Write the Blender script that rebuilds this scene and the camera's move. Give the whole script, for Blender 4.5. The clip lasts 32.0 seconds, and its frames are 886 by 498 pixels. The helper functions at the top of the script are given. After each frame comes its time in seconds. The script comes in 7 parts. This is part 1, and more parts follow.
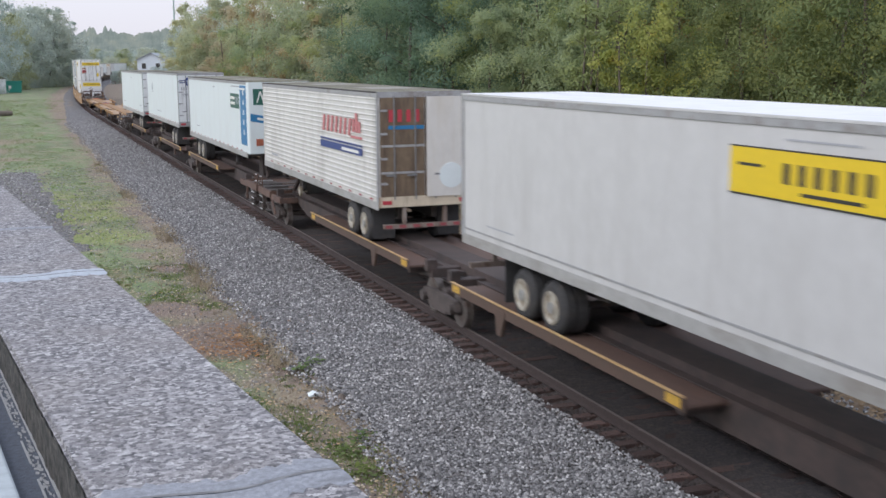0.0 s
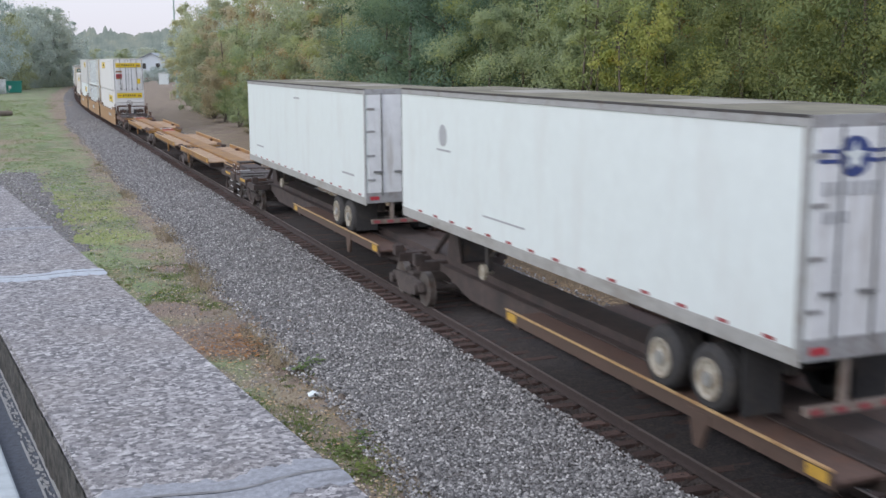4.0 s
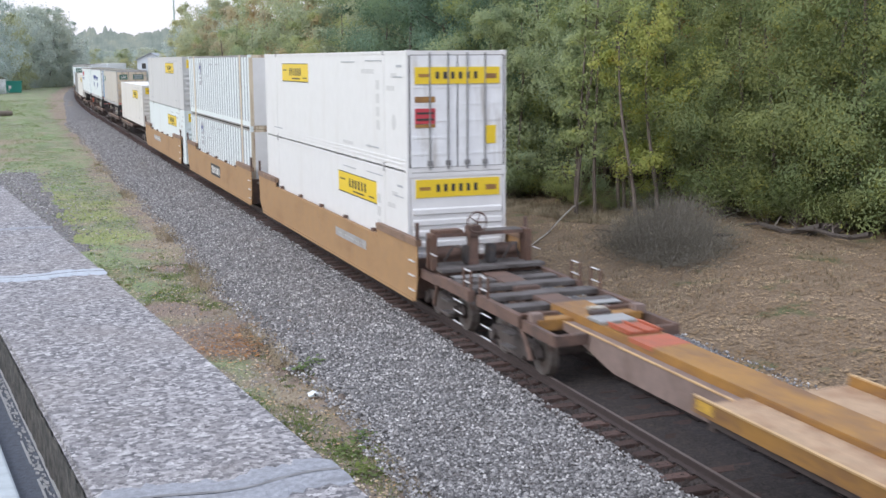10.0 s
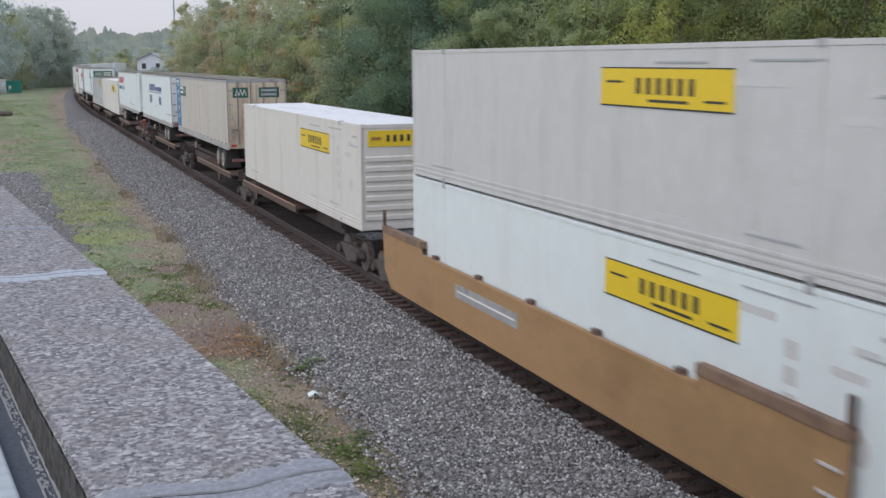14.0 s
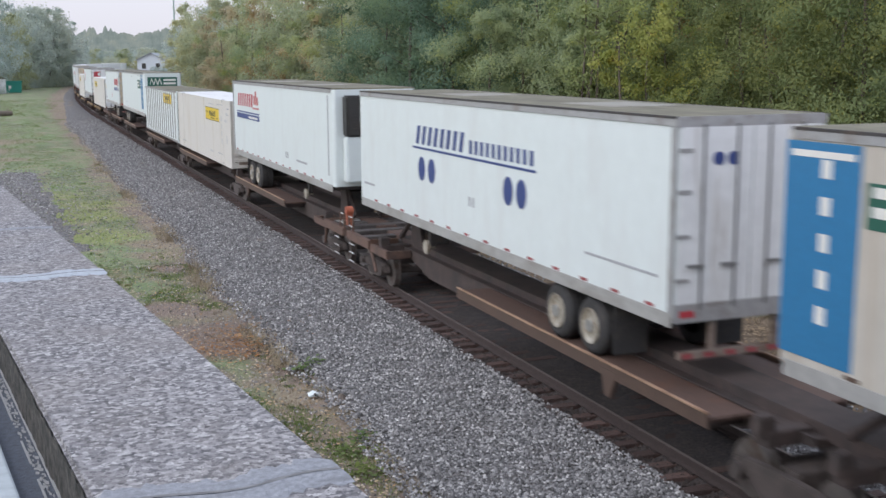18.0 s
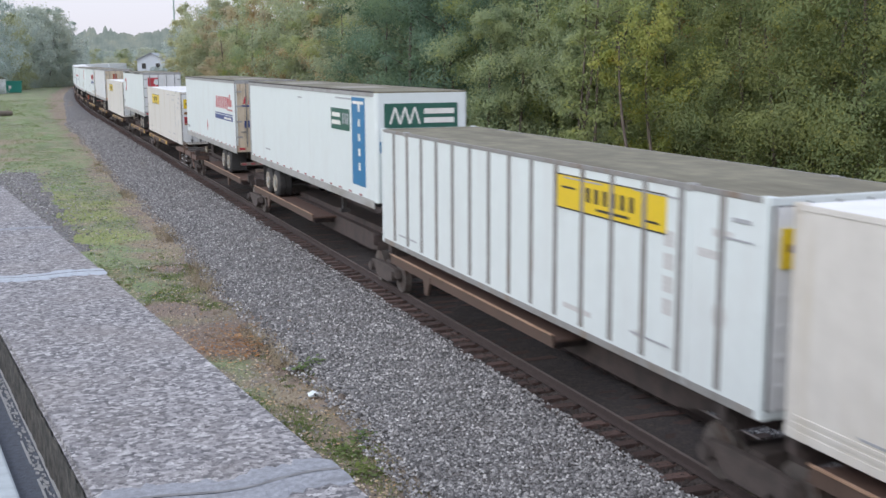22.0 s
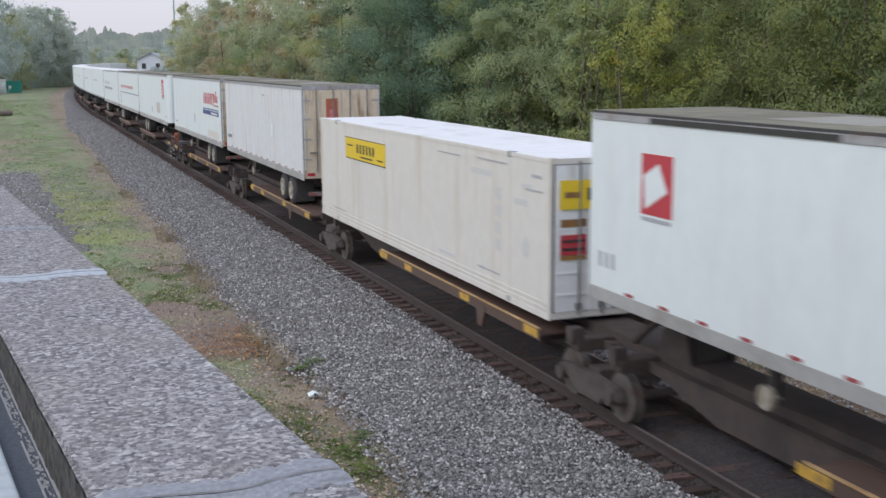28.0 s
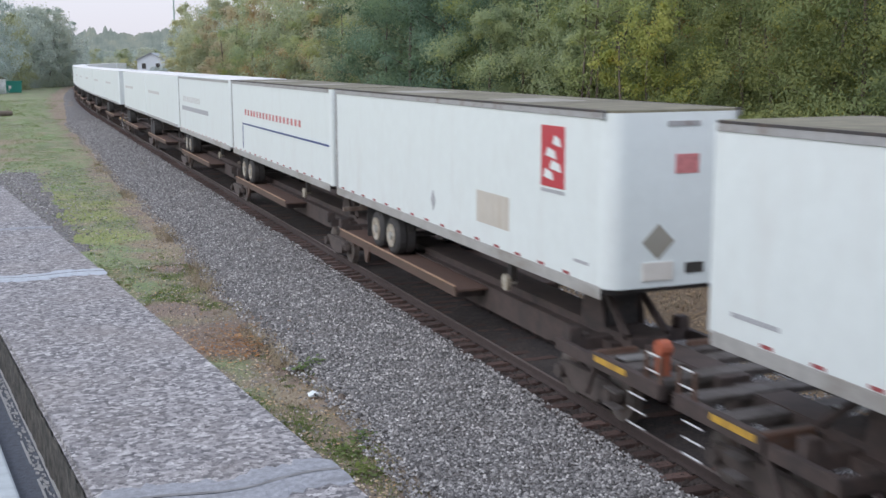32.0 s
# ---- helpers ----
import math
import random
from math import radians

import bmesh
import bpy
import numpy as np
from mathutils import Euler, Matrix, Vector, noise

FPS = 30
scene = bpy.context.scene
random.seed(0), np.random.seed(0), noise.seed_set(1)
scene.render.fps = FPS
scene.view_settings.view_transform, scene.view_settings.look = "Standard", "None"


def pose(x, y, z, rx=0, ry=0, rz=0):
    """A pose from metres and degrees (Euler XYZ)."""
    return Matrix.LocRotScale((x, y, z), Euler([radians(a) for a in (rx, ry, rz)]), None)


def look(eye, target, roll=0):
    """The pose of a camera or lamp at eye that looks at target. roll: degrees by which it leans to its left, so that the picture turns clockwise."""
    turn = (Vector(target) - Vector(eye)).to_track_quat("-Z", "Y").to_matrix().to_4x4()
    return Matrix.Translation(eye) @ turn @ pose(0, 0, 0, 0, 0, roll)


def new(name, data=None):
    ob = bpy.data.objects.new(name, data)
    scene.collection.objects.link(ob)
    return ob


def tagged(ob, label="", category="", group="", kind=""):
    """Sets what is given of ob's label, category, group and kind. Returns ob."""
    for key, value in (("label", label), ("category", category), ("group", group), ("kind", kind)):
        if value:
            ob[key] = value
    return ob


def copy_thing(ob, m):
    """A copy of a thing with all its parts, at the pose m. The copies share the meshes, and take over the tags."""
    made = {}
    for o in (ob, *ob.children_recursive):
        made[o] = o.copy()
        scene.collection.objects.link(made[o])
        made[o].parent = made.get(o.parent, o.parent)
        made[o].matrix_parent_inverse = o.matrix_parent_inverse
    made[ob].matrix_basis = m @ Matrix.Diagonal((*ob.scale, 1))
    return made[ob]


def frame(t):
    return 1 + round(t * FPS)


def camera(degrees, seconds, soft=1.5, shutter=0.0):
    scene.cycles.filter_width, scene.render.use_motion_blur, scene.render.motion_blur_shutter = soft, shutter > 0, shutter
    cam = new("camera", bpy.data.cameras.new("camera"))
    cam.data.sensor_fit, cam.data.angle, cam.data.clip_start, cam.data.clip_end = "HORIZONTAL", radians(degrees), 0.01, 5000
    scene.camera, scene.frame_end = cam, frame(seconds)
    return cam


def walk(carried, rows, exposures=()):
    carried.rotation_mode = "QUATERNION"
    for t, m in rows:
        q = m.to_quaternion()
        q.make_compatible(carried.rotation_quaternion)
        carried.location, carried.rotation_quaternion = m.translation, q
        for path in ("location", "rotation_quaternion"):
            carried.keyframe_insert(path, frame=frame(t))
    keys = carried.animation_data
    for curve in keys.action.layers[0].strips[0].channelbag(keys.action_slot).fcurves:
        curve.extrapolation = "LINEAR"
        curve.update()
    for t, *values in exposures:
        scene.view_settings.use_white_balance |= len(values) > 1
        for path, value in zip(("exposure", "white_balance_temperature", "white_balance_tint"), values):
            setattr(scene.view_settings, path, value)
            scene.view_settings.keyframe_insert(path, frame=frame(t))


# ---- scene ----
cam = camera(43.36, 32.0, soft=1.5, shutter=0.38)
EYE = Vector((0.0, 0.0, 6.03))
_yaw, _pit = radians(20.99), radians(9.66)
AIM = EYE + Vector((math.sin(_yaw) * math.cos(_pit), math.cos(_yaw) * math.cos(_pit), -math.sin(_pit)))
VIEW = look(EYE, AIM, -0.30)
walk(cam, [(0.0, VIEW), (32.0, VIEW)], exposures=[(0.0, 0.13), (3.5, 0.11), (6.0, 0.15), (7.5, 0.38), (9.3, 0.52), (10.2, 0.4), (11.5, 0.05), (12.5, -0.15), (13.5, -0.17), (14.5, -0.12), (17.0, 0.05), (19.0, 0.12), (25.5, 0.16), (27.8, -0.05), (29.2, -0.08), (30.6, 0.06), (32.0, 0.1)])

# ---- light: an overcast autumn day ----
world = bpy.data.worlds.new("overcast_sky")
scene.world = world
world.use_nodes = True
_nt = world.node_tree
_bg = _nt.nodes["Background"]
_sky = _nt.nodes.new("ShaderNodeTexSky")
_sky.sky_type = "NISHITA"
_sky.sun_disc = False
_sky.sun_elevation, _sky.sun_rotation = radians(36), radians(250)
_sky.air_density, _sky.dust_density, _sky.ozone_density = 1.0, 2.0, 1.0
_cloud = _nt.nodes.new("ShaderNodeMix")
_cloud.data_type = "RGBA"
_cloud.inputs[0].default_value = 0.8
_cloud.inputs[7].default_value = (6.5, 7.0, 8.55, 1)     # the cloud sheet
_nt.links.new(_sky.outputs[0], _cloud.inputs[6])
_tc, _sep, _grade = _nt.nodes.new("ShaderNodeTexCoord"), _nt.nodes.new("ShaderNodeSeparateXYZ"), _nt.nodes.new("ShaderNodeValToRGB")
_grade.color_ramp.elements.new(0.5)     # an overcast sky is brighter overhead than near the horizon
for _e, (_p, _c) in zip(_grade.color_ramp.elements, ((0.0, (0.94, 0.865, 0.80)), (0.22, (0.99, 0.975, 0.965)), (1.0, (1.12, 1.13, 1.14)))):
    _e.position, _e.color = _p, (*_c, 1)
_mul = _nt.nodes.new("ShaderNodeMix")
_mul.data_type, _mul.blend_type = "RGBA", "MULTIPLY"
_mul.inputs[0].default_value = 1.0
_nt.links.new(_tc.outputs["Generated"], _sep.inputs[0])
_nt.links.new(_sep.outputs["Z"], _grade.inputs[0])
_nt.links.new(_cloud.outputs[2], _mul.inputs[6])
_nt.links.new(_grade.outputs[0], _mul.inputs[7])
_nt.links.new(_mul.outputs[2], _bg.inputs["Color"])
_bg.inputs["Strength"].default_value = 0.14

sun = new("sun", bpy.data.lights.new("sun", "SUN"))
sun.data.energy, sun.data.angle, sun.data.color = 1.35, radians(50), (1.0, 1.0, 1.05)
sun.matrix_world = look((0, 0, 100), (-math.sin(radians(250)) * 80, -math.cos(radians(250)) * 80, 42))

# ---- the line: straight, then bending to the right ----
TX, BEND, RADIUS, SPEED = 10.09, 130.0, 1800.0, 13.41


def line_point(s, o=0.0):
    """Place and heading (radians, clockwise) of the line at s metres, o metres to its right."""
    if s <= BEND:
        return TX + o, s, 0.0
    a = (s - BEND) / RADIUS
    return TX + (1 - math.cos(a)) * RADIUS + o * math.cos(a), BEND + math.sin(a) * RADIUS - o * math.sin(a), a


def line_pose(s, z=0.0, turned=False):
    x, y, a = line_point(s)
    return pose(x, y, z, 0, 0, -math.degrees(a) + (180 if turned else 0))


# ---- materials ----
def ramp(nt, fac, stops):
    n = nt.nodes.new("ShaderNodeValToRGB")
    while len(n.color_ramp.elements) < len(stops):
        n.color_ramp.elements.new(0.5)
    for e, (p, c) in zip(n.color_ramp.elements, stops):
        e.position, e.color = p, (*c, 1)
    nt.links.new(fac, n.inputs[0])
    return n.outputs[0]


def mixed(nt, fac, a, b, how="MIX"):
    n = nt.nodes.new("ShaderNodeMix")
    n.data_type, n.blend_type = "RGBA", how
    for sock, v in ((n.inputs[0], fac), (n.inputs[6], a), (n.inputs[7], b)):
        if isinstance(v, (int, float)):
            sock.default_value = v
        elif isinstance(v, tuple):
            sock.default_value = (*v, 1)
        else:
            nt.links.new(v, sock)
    return n.outputs[2]


def noise_of(nt, scale, detail=4, stretch=(1, 1, 1), coords="Object", rough=0.6):
    tc = nt.nodes.new("ShaderNodeTexCoord")
    mp = nt.nodes.new("ShaderNodeMapping")
    mp.inputs["Scale"].default_value = stretch
    nt.links.new(tc.outputs[coords], mp.inputs[0])
    n = nt.nodes.new("ShaderNodeTexNoise")
    n.inputs["Scale"].default_value, n.inputs["Detail"].default_value, n.inputs["Roughness"].default_value = scale, detail, rough
    nt.links.new(mp.outputs[0], n.inputs["Vector"])
    return n.outputs["Fac"]


def material(name, base, rough=0.6, metal=0.0, grain=20.0, vary=0.12, dirt=None, dirt_at=(0.5, 0.75), dirt_scale=1.2,
             streak=(1, 1, 1), bump=0.0, bump_scale=60.0, per_object=0.0, coords="Object", rough_vary=0.1):
    m = bpy.data.materials.new(name)
    m.use_nodes = True
    nt = m.node_tree
    b = nt.nodes["Principled BSDF"]
    lo = tuple(c * (1 - vary) for c in base)
    hi = tuple(min(1, c * (1 + vary)) for c in base)
    g = noise_of(nt, grain, 5, coords=coords)
    col = ramp(nt, g, [(0.3, lo), (0.7, hi)])
    if dirt:
        d = noise_of(nt, dirt_scale, 6, streak, coords, 0.65)
        f = ramp(nt, d, [(dirt_at[0], (0, 0, 0)), (dirt_at[1], (1, 1, 1))])
        col = mixed(nt, f, col, dirt)
    if per_object:
        oi = nt.nodes.new("ShaderNodeObjectInfo")
        r = ramp(nt, oi.outputs["Random"], [(0, (1 - per_object,) * 3), (1, (1 + per_object,) * 3)])
        col = mixed(nt, 1.0, col, r, "MULTIPLY")
    nt.links.new(col, b.inputs["Base Color"])
    rr = ramp(nt, g, [(0.2, (max(0.02, rough - rough_vary),) * 3), (0.8, (min(1, rough + rough_vary),) * 3)])
    nt.links.new(rr, b.inputs["Roughness"])
    b.inputs["Metallic"].default_value = metal
    if bump:
        bn = nt.nodes.new("ShaderNodeBump")
        bn.inputs["Strength"].default_value = bump
        bn.inputs["Distance"].default_value = 0.02
        nt.links.new(noise_of(nt, bump_scale, 4, coords=coords), bn.inputs["Height"])
        nt.links.new(bn.outputs[0], b.inputs["Normal"])
    return m


GRIME = (0.30, 0.25, 0.19)
RUST = (0.16, 0.075, 0.035)
M = {
    "white": material("white_paint", (0.675, 0.73, 0.72), 0.42, grain=3, vary=0.03, dirt=(0.61, 0.63, 0.615), dirt_at=(0.5, 0.85), dirt_scale=0.8, streak=(1, 1.2, 0.35)),
    "cream": material("cream_paint", (0.63, 0.605, 0.555), 0.48, grain=3, vary=0.05, dirt=(0.50, 0.44, 0.34), dirt_at=(0.52, 0.82), dirt_scale=1.0, streak=(1, 1.6, 0.2)),
    "box_white": material("warm_white_container_paint", (0.665, 0.66, 0.645), 0.45, grain=3, vary=0.04, dirt=(0.60, 0.58, 0.55), dirt_at=(0.52, 0.88), dirt_scale=0.8, streak=(1, 1.2, 0.35)),
    "rust_white": material("rust_streaked_white_paint", (0.62, 0.635, 0.63), 0.55, grain=3, vary=0.06, dirt=(0.43, 0.31, 0.20), dirt_at=(0.52, 0.80), dirt_scale=1.6, streak=(1, 1.5, 0.10)),
    "old_white": material("weathered_white_paint", (0.50, 0.47, 0.415), 0.55, grain=3, vary=0.07, dirt=(0.39, 0.31, 0.22), dirt_at=(0.48, 0.80), dirt_scale=2.2, streak=(1, 1.5, 0.07)),
    "alu": material("ribbed_aluminium", (0.64, 0.625, 0.585), 0.45, 0.1, grain=4, vary=0.08, dirt=(0.42, 0.40, 0.37), dirt_at=(0.5, 0.8), streak=(1, 1, 0.3)),
    "roof": material("soiled_trailer_roof", (0.185, 0.172, 0.12), 0.9, grain=2.5, vary=0.3, dirt=(0.12, 0.108, 0.075), dirt_at=(0.45, 0.7), dirt_scale=0.9, streak=(1.5, 0.4, 1)),
    "white_roof": material("white_roof", (0.74, 0.74, 0.73), 0.6, grain=2.5, vary=0.06, dirt=(0.50, 0.48, 0.44), dirt_at=(0.55, 0.8), dirt_scale=0.8, streak=(1, 0.4, 1)),
    "roof_patch": material("bare_roof_patch", (0.30, 0.29, 0.245), 0.8, grain=3, vary=0.15, dirt=(0.25, 0.23, 0.19), dirt_at=(0.4, 0.7), dirt_scale=1.5),
    "skylight": material("translucent_skylight", (0.72, 0.71, 0.66), 0.6, grain=5, vary=0.08),
    "side_rail": material("dull_aluminium_side_rail", (0.40, 0.395, 0.38), 0.5, 0.2, grain=5, vary=0.12, dirt=(0.26, 0.235, 0.205), dirt_at=(0.48, 0.75), dirt_scale=1.5, streak=(1, 0.4, 1)),
    "guard": material("rusty_dull_steel_guard", (0.26, 0.215, 0.185), 0.6, 0.1, grain=8, vary=0.2, dirt=(0.13, 0.075, 0.05), dirt_at=(0.45, 0.7), dirt_scale=3),
    "rail": material("grey_rail_metal", (0.36, 0.36, 0.36), 0.5, 0.2, grain=8, vary=0.15, dirt=(0.22, 0.19, 0.16), dirt_at=(0.5, 0.75), dirt_scale=3),
    "door": material("door_white", (0.72, 0.73, 0.73), 0.5, grain=4, vary=0.06, dirt=GRIME, dirt_at=(0.55, 0.85), dirt_scale=1.6, streak=(2, 1, 0.25)),
    "old_door": material("weathered_door", (0.57, 0.485, 0.36), 0.6, grain=4, vary=0.1, dirt=RUST, dirt_at=(0.52, 0.75), dirt_scale=1.8, streak=(2, 1, 0.25)),
    "brown_door": material("grimy_brown_door", (0.17, 0.12, 0.075), 0.6, grain=4, vary=0.2, dirt=(0.09, 0.06, 0.04), dirt_at=(0.45, 0.7), dirt_scale=2.5, streak=(2, 1, 0.4)),
    "rung": material("bright_steel_rung", (0.66, 0.66, 0.65), 0.4, 0.3, grain=12, vary=0.15),
    "stand": material("rusty_brown_stand", (0.115, 0.070, 0.050), 0.7, grain=7, vary=0.25, dirt=(0.12, 0.06, 0.04), dirt_at=(0.42, 0.68), dirt_scale=3),
    "grey_deck": material("worn_grey_deck_plate", (0.115, 0.104, 0.098), 0.65, 0.1, grain=9, vary=0.2, dirt=(0.055, 0.045, 0.04), dirt_at=(0.42, 0.66), dirt_scale=3),
    "ledge": material("worn_brown_ledge", (0.22, 0.14, 0.092), 0.65, grain=7, vary=0.2, dirt=(0.12, 0.075, 0.055), dirt_at=(0.45, 0.7), dirt_scale=2),
    "faint": material("faint_grey_marking", (0.545, 0.54, 0.525), 0.6, grain=25, vary=0.12),
    "pale_grey": material("pale_grey_container_paint", (0.535, 0.53, 0.515), 0.5, grain=3, vary=0.05, dirt=(0.43, 0.42, 0.40), dirt_at=(0.5, 0.85), dirt_scale=0.8, streak=(1, 1.4, 0.3)),
    "rod": material("galvanised_rod", (0.42, 0.42, 0.41), 0.45, 0.6, grain=15, vary=0.2),
    "dark": material("dark_underframe", (0.056, 0.052, 0.051), 0.75, 0.1, grain=10, vary=0.3, dirt=(0.10, 0.07, 0.05), dirt_at=(0.5, 0.75), dirt_scale=3),
    "tyre": material("tyre_rubber", (0.042, 0.041, 0.041), 0.85, grain=20, vary=0.25, dirt=(0.075, 0.065, 0.055), dirt_at=(0.5, 0.8), dirt_scale=4),
    "bar": material("dark_lock_bar", (0.22, 0.22, 0.22), 0.5, 0.4, grain=12, vary=0.2),
    "rim": material("white_wheel_rim", (0.47, 0.44, 0.37), 0.5, 0.1, grain=10, vary=0.15, dirt=(0.22, 0.18, 0.13), dirt_at=(0.38, 0.62), dirt_scale=5),
    "yellow": material("yellow_sign_sheet", (0.72, 0.51, 0.025), 0.4, grain=12, vary=0.05, dirt=(0.6, 0.43, 0.06), dirt_at=(0.6, 0.85), dirt_scale=3),
    "black": material("black_sign_paint", (0.035, 0.033, 0.03), 0.5, grain=20, vary=0.2),
    "red": material("red_sign_paint", (0.46, 0.045, 0.06), 0.45, grain=15, vary=0.1),
    "tape": material("dull_red_tape", (0.30, 0.065, 0.07), 0.5, grain=12, vary=0.2),
    "faded_red": material("faded_red_paint", (0.50, 0.18, 0.18), 0.5, grain=9, vary=0.25),
    "blue": material("blue_sign_paint", (0.025, 0.17, 0.35), 0.45, grain=15, vary=0.1),
    "navy": material("navy_sign_paint", (0.035, 0.06, 0.20), 0.45, grain=15, vary=0.12),
    "green": material("dark_green_sign_paint", (0.018, 0.10, 0.07), 0.45, grain=15, vary=0.12),
    "grey_ink": material("faded_grey_stencil", (0.365, 0.375, 0.39), 0.6, grain=30, vary=0.2),
    "orange": material("orange_red_primer", (0.38, 0.105, 0.055), 0.6, grain=9, vary=0.2, dirt=(0.25, 0.1, 0.05), dirt_at=(0.5, 0.8), dirt_scale=3),
    "brown": material("freight_car_brown", (0.072, 0.053, 0.047), 0.75, grain=7, vary=0.3, dirt=(0.040, 0.034, 0.032), dirt_at=(0.45, 0.7), dirt_scale=2),
    "ochre": material("ochre_yellow_steel", (0.32, 0.165, 0.040), 0.6, grain=6, vary=0.15, dirt=(0.17, 0.09, 0.045), dirt_at=(0.42, 0.68), dirt_scale=1.5, streak=(1, 0.5, 2)),
    "lip": material("worn_yellow_lip", (0.50, 0.33, 0.16), 0.5, 0.1, grain=9, vary=0.2, dirt=(0.28, 0.15, 0.07), dirt_at=(0.5, 0.72), dirt_scale=2),
    "dull_lip": material("worn_rusty_lip_edge", (0.42, 0.275, 0.185), 0.5, 0.1, grain=9, vary=0.2, dirt=(0.22, 0.125, 0.075), dirt_at=(0.48, 0.7), dirt_scale=2),
    "lip_side": material("rusty_brown_lip", (0.098, 0.062, 0.046), 0.65, grain=7, vary=0.25, dirt=(0.09, 0.06, 0.045), dirt_at=(0.42, 0.68), dirt_scale=1.2, streak=(1, 0.5, 1)),
    "old_yellow": material("worn_yellow_paint", (0.55, 0.33, 0.05), 0.6, grain=9, vary=0.2, dirt=(0.25, 0.15, 0.06), dirt_at=(0.5, 0.7), dirt_scale=6),
    "dusty_sill": material("dusty_brown_sill", (0.225, 0.165, 0.14), 0.8, grain=5, vary=0.15, dirt=(0.14, 0.095, 0.075), dirt_at=(0.45, 0.75), dirt_scale=1.2),
    "deck": material("rusty_tan_deck", (0.40, 0.275, 0.17), 0.75, grain=8, vary=0.18, dirt=(0.24, 0.125, 0.065), dirt_at=(0.48, 0.75), dirt_scale=1.6, bump=0.3),
    "brown_deck": material("brown_deck_plate", (0.112, 0.070, 0.055), 0.7, grain=8, vary=0.25, dirt=(0.14, 0.07, 0.045), dirt_at=(0.55, 0.8), dirt_scale=1.5),
    "tan": material("tan_well_paint", (0.335, 0.20, 0.092), 0.62, grain=3, vary=0.1, dirt=(0.235, 0.13, 0.06), dirt_at=(0.5, 0.8), dirt_scale=0.8, streak=(1, 0.6, 1.2)),
    "well_brown": material("red_brown_well_end", (0.135, 0.082, 0.062), 0.7, grain=7, vary=0.25, dirt=(0.07, 0.05, 0.042), dirt_at=(0.45, 0.7), dirt_scale=2),
    "bogie": material("dusty_bogie_steel", (0.092, 0.074, 0.066), 0.75, 0.1, grain=9, vary=0.25, dirt=(0.06, 0.05, 0.045), dirt_at=(0.45, 0.7), dirt_scale=4),
    "wheel": material("worn_steel_wheel", (0.20, 0.18, 0.165), 0.5, 0.6, grain=12, vary=0.2, dirt=(0.12, 0.08, 0.06), dirt_at=(0.45, 0.7), dirt_scale=4),
    "steel": material("polished_rail_steel", (0.27, 0.225, 0.205), 0.5, 0.5, grain=10, vary=0.2, dirt=(0.11, 0.07, 0.05), dirt_at=(0.5, 0.8), dirt_scale=2, coords="Generated"),
    "rusty": material("rusty_rail_side", (0.055, 0.040, 0.036), 0.8, 0.1, grain=12, vary=0.25),
    "tie": material("creosoted_tie", (0.088, 0.055, 0.046), 0.9, grain=14, vary=0.3, per_object=0.35, bump=0.5, bump_scale=30),
    "concrete": None,
}


